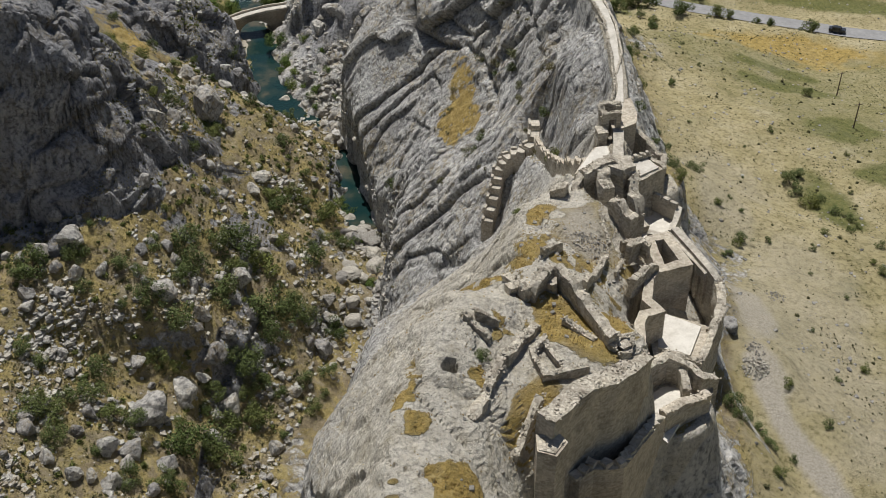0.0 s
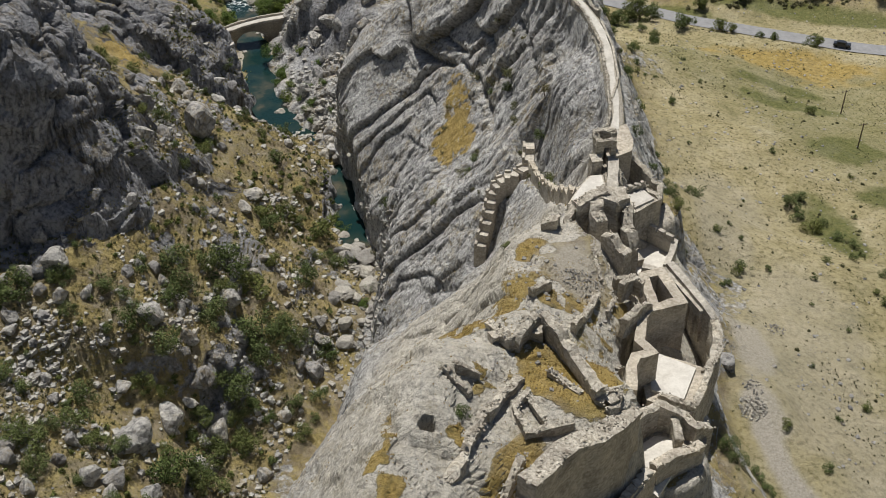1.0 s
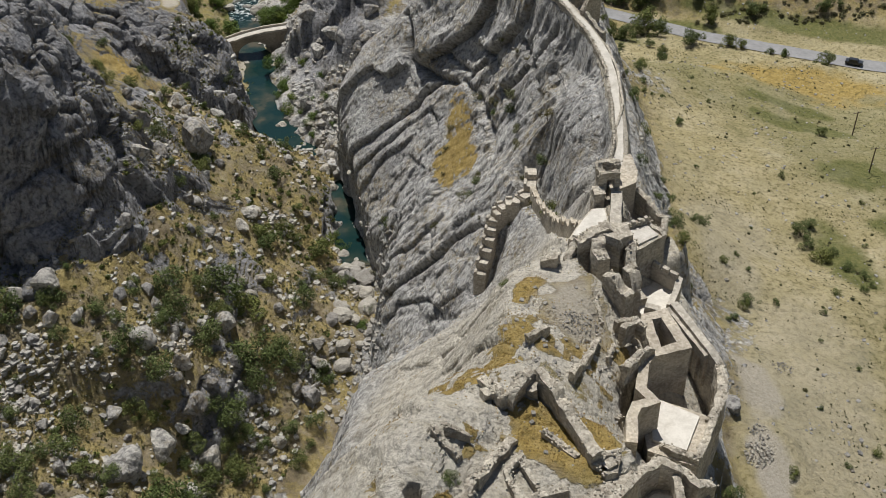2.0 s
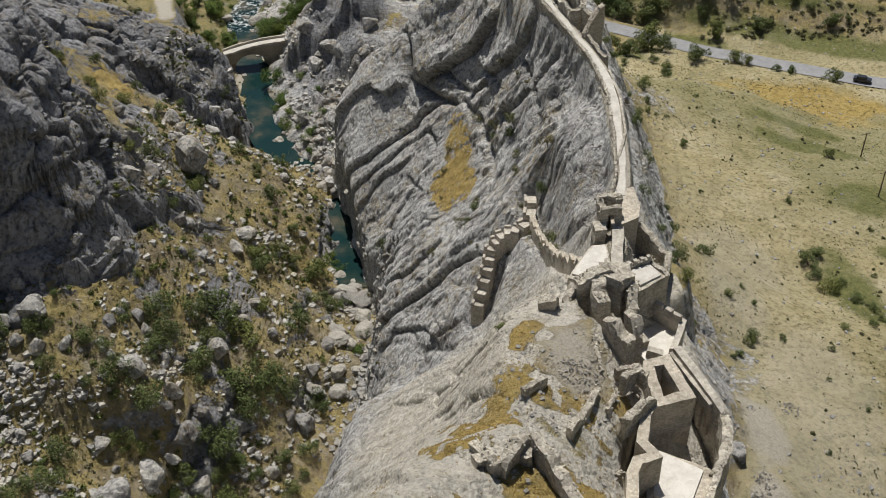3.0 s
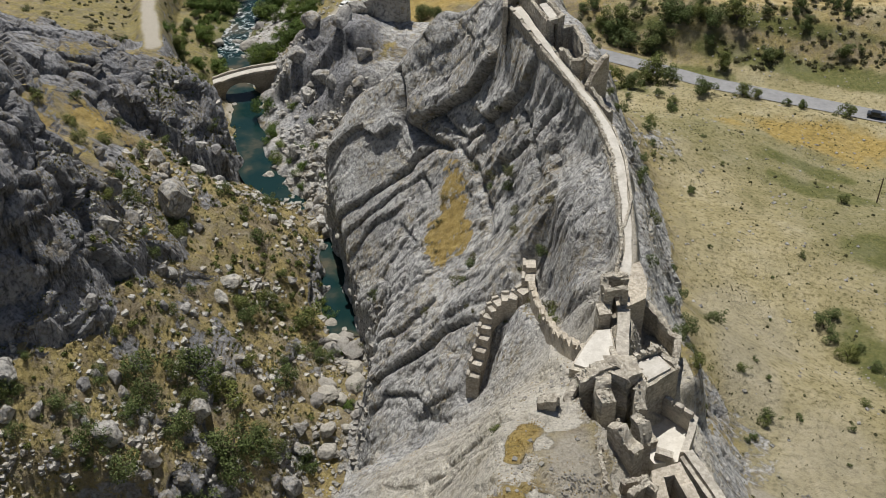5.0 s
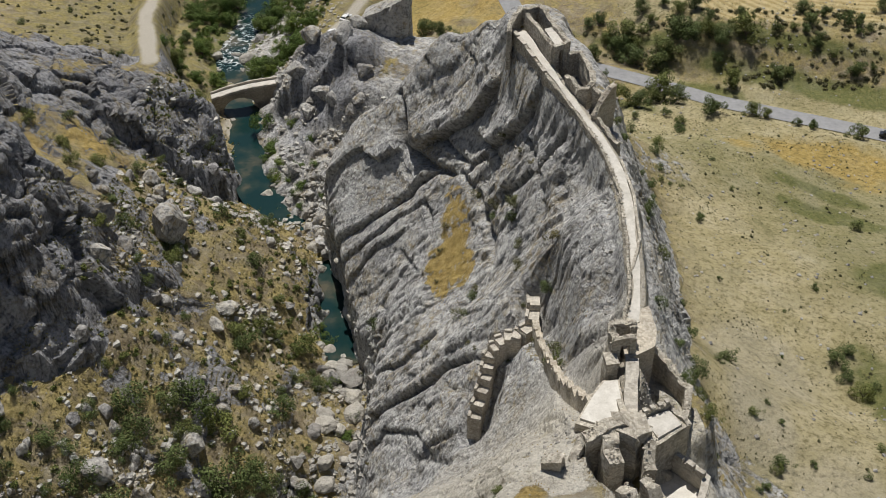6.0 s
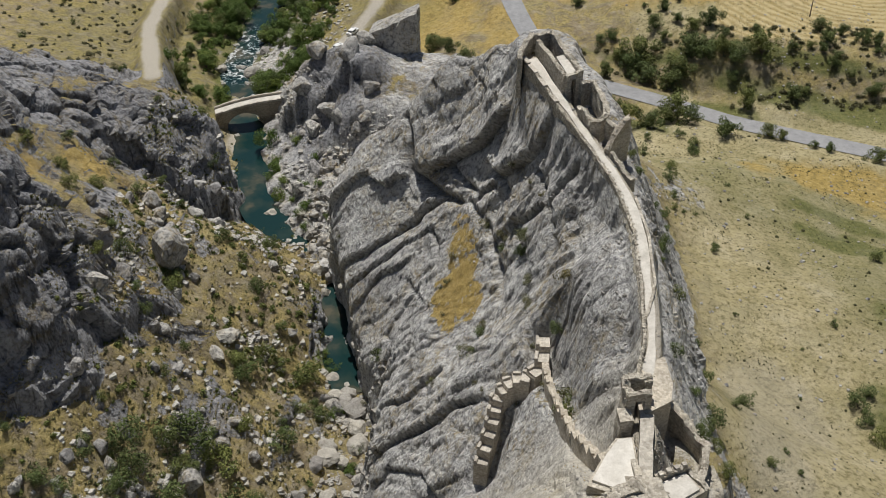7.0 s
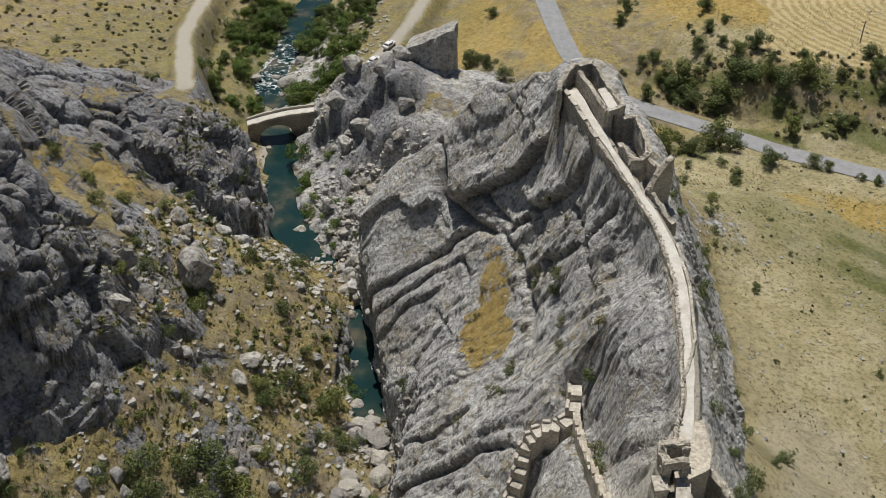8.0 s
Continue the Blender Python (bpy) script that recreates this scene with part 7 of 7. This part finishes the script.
ROAD_TREES = [(46.1, 298.4, 3.0), (81.7, 287.7, 2.2), (82.8, 299.6, 1.5), (87.2, 300.7, 1.2), (90.1, 299.2, 1.4), (69.4, 284.6, 2.6), (62.4, 269.4, 2.9), (72.8, 273.0, 1.6), (75.6, 271.6, 1.6), (82.5, 268.4, 1.0), (86.1, 267.0, 1.3), (52.5, 279.0, 3.2), (54.6, 276.4, 2.6), (39.7, 274.9, 2.9), (45.1, 274.3, 2.6), (48.8, 277.3, 2.6), (53.9, 264.3, 1.2), (43.7, 265.9, 1.0), (94.9, 262.0, 2.0), (36, 283.6, 2.2), (-3.6, 343.8, 1.8), (-8.2, 314.6, 2.6), (-3.4, 307.5, 2.6), (1.5, 302, 2.2)]
for x, y, r in BANK_TREES + ROAD_TREES:
    plant(TREES, x, y, r)
bank_q = ((qy > 283) & (qy < 309) & (quad_c[:, 0] > 26) & (quad_c[:, 0] < 120)) * (1 - qkeep) * (0.25 + np.clip(value_noise(quad_c / 10.0, 317) + 0.2, 0, 2))
for p in scatter(bank_q, 26)[0]:
    plant(TREES + SCRUB, p[0], p[1], plants_rng.uniform(0.8, 2.2), p[2])
valley_q = ((qy > 314) & (qy < 383) & (quad_c[:, 0] > -84) & (quad_c[:, 0] < -40)) * (np.abs(quad_c[:, 0] - np.interp(quad_c[:, 1], [r[1] for r in RIVER], [r[0] for r in RIVER])) > 4.5) * (0.2 + np.clip(value_noise(quad_c / 12.0, 319) + 0.4, 0, 2)) * (1 - qkeep)
for p in scatter(valley_q, 100)[0]:
    plant(LUSH_TREES + TREES[:1], p[0], p[1], plants_rng.uniform(1.5, 2.9), p[2])
far_west_q = ((qy > 295) & (qy < 383) & (quad_c[:, 0] < -86)) * (1 - qkeep)
for p in scatter(far_west_q, 40)[0]:
    plant(GREY + SCRUB, p[0], p[1], plants_rng.uniform(0.6, 1.4), p[2])
for ob in unplaced:
    for o in list(ob.children_recursive) + [ob]:
        bpy.data.objects.remove(o)


def thicket(name, weight, count, lo, hi, material, label):
    """Low shrubs grown together, too many to count, as one mesh of leaves."""
    rs = np.random.RandomState(count)
    pts, _ = scatter(weight, count)
    cen, siz, nrm = [], [], []
    for p in pts:
        r = lo + (hi - lo) * rs.rand()
        n = int(90 + 60 * r)
        d = rs.normal(size=(n, 3)) * np.array((1, 1, 0.7))
        d /= np.linalg.norm(d, axis=1, keepdims=True)
        wob = 0.7 + 0.5 * value_noise(d * 2.2 + p, 8)
        c = p + d * (r * wob * (0.6 + 0.4 * rs.rand(n)))[:, None]
        c[:, 2] = p[2] + np.abs(c[:, 2] - p[2])
        cen.append(c)
        nrm.append(d + rs.normal(size=(n, 3)) * 0.6)
        siz.append((0.10 + 0.09 * r) * (0.6 + 0.8 * rs.rand(n)))
    cen, nrm, siz = np.concatenate(cen), np.concatenate(nrm), np.concatenate(siz)
    nrm /= np.linalg.norm(nrm, axis=1, keepdims=True)
    verts, quads = leaf_quads(cen, siz, nrm, rs)
    return tagged(mesh_object(name, verts, quads, material), label, "shrubs", kind="stuff")


thicket("bank_shrubs", bank_q, 330, 0.4, 1.2, GREY_LEAF, "grey-green low shrubs covering the bank above the road")
thicket("riverside_shrubs", valley_q, 260, 0.6, 1.8, LUSH_LEAF, "green low shrubs along the river")
thicket("slope_shrubs", west_slope * np.clip(value_noise(quad_c / 11.0, 311) + 0.45, 0, 2) * np.where((qy > 172) & (qy < 250), 1.8, 1.0), 680, 0.3, 1.0, LEAF, "low dark scrub between the stones of the slope")
thicket("hillside_shrubs", far_west_q, 260, 0.3, 1.0, GREY_LEAF, "grey-green scrub dotted over the dry hillside")
thicket("meadow_shrubs", meadow_w * (0.2 + np.clip(value_noise(quad_c / 20.0, 325) + 0.3, 0, 2)), 420, 0.12, 0.5, GREY_LEAF, "small scattered scrub cushions in the meadow")


def tufts(name, weight, count, size, material, label, blades=6, spread=0.6):
    """Tussocks of a few blades each, too many to count, as one mesh."""
    pts, _ = scatter(weight, count)
    rs = np.random.RandomState(count + 1)
    n = count * blades
    base = np.repeat(pts, blades, 0) + rs.normal(size=(n, 3)) * np.array((spread, spread, 0)) * size * 0.6
    ang = rs.rand(n) * 6.283
    k = np.repeat(size * (0.5 + rs.rand(count)), blades)
    lean = np.stack([np.cos(ang), np.sin(ang), 1.0 + rs.rand(n)], 1)
    lean /= np.linalg.norm(lean, axis=1, keepdims=True)
    side = np.stack([-np.sin(ang), np.cos(ang), np.zeros(n)], 1)
    tip = base + lean * k[:, None]
    v = np.stack([base - side * k[:, None] * 0.35 - np.array((0, 0, 0.05)), base + side * k[:, None] * 0.35 - np.array((0, 0, 0.05)), tip], 1)
    ob = mesh_object(name, v.reshape(-1, 3), np.arange(3 * n).reshape(-1, 3), material)
    return tagged(ob, label, "grass", kind="stuff")


tufts("dry_grass", west_slope * (0.2 + clump), 24000, 0.24, DRY_LEAF, "tussocks of straw-coloured grass on the slope")
tufts("low_scrub", west_slope * clump, 4200, 0.40, GREY_LEAF, "low grey-green scrub cushions on the slope", 8)
tufts("meadow_grass", meadow_w * (0.15 + np.clip(value_noise(quad_c / 8.0, 321), 0, 1)), 15000, 0.2, GREY_LEAF, "small olive tussocks in the dry meadow")
gold_q = gold[QUADS[:, :, 0].ravel()]
tufts("ridge_grass", ((qs > 5.6) & (qs < 13.6) & (qy < 245)) * (up > 0.45) * (0.05 + 1.6 * gold_q) * (up > 0.6), 12000, 0.11, DRY_LEAF, "golden dry grass in the hollows of the rock")
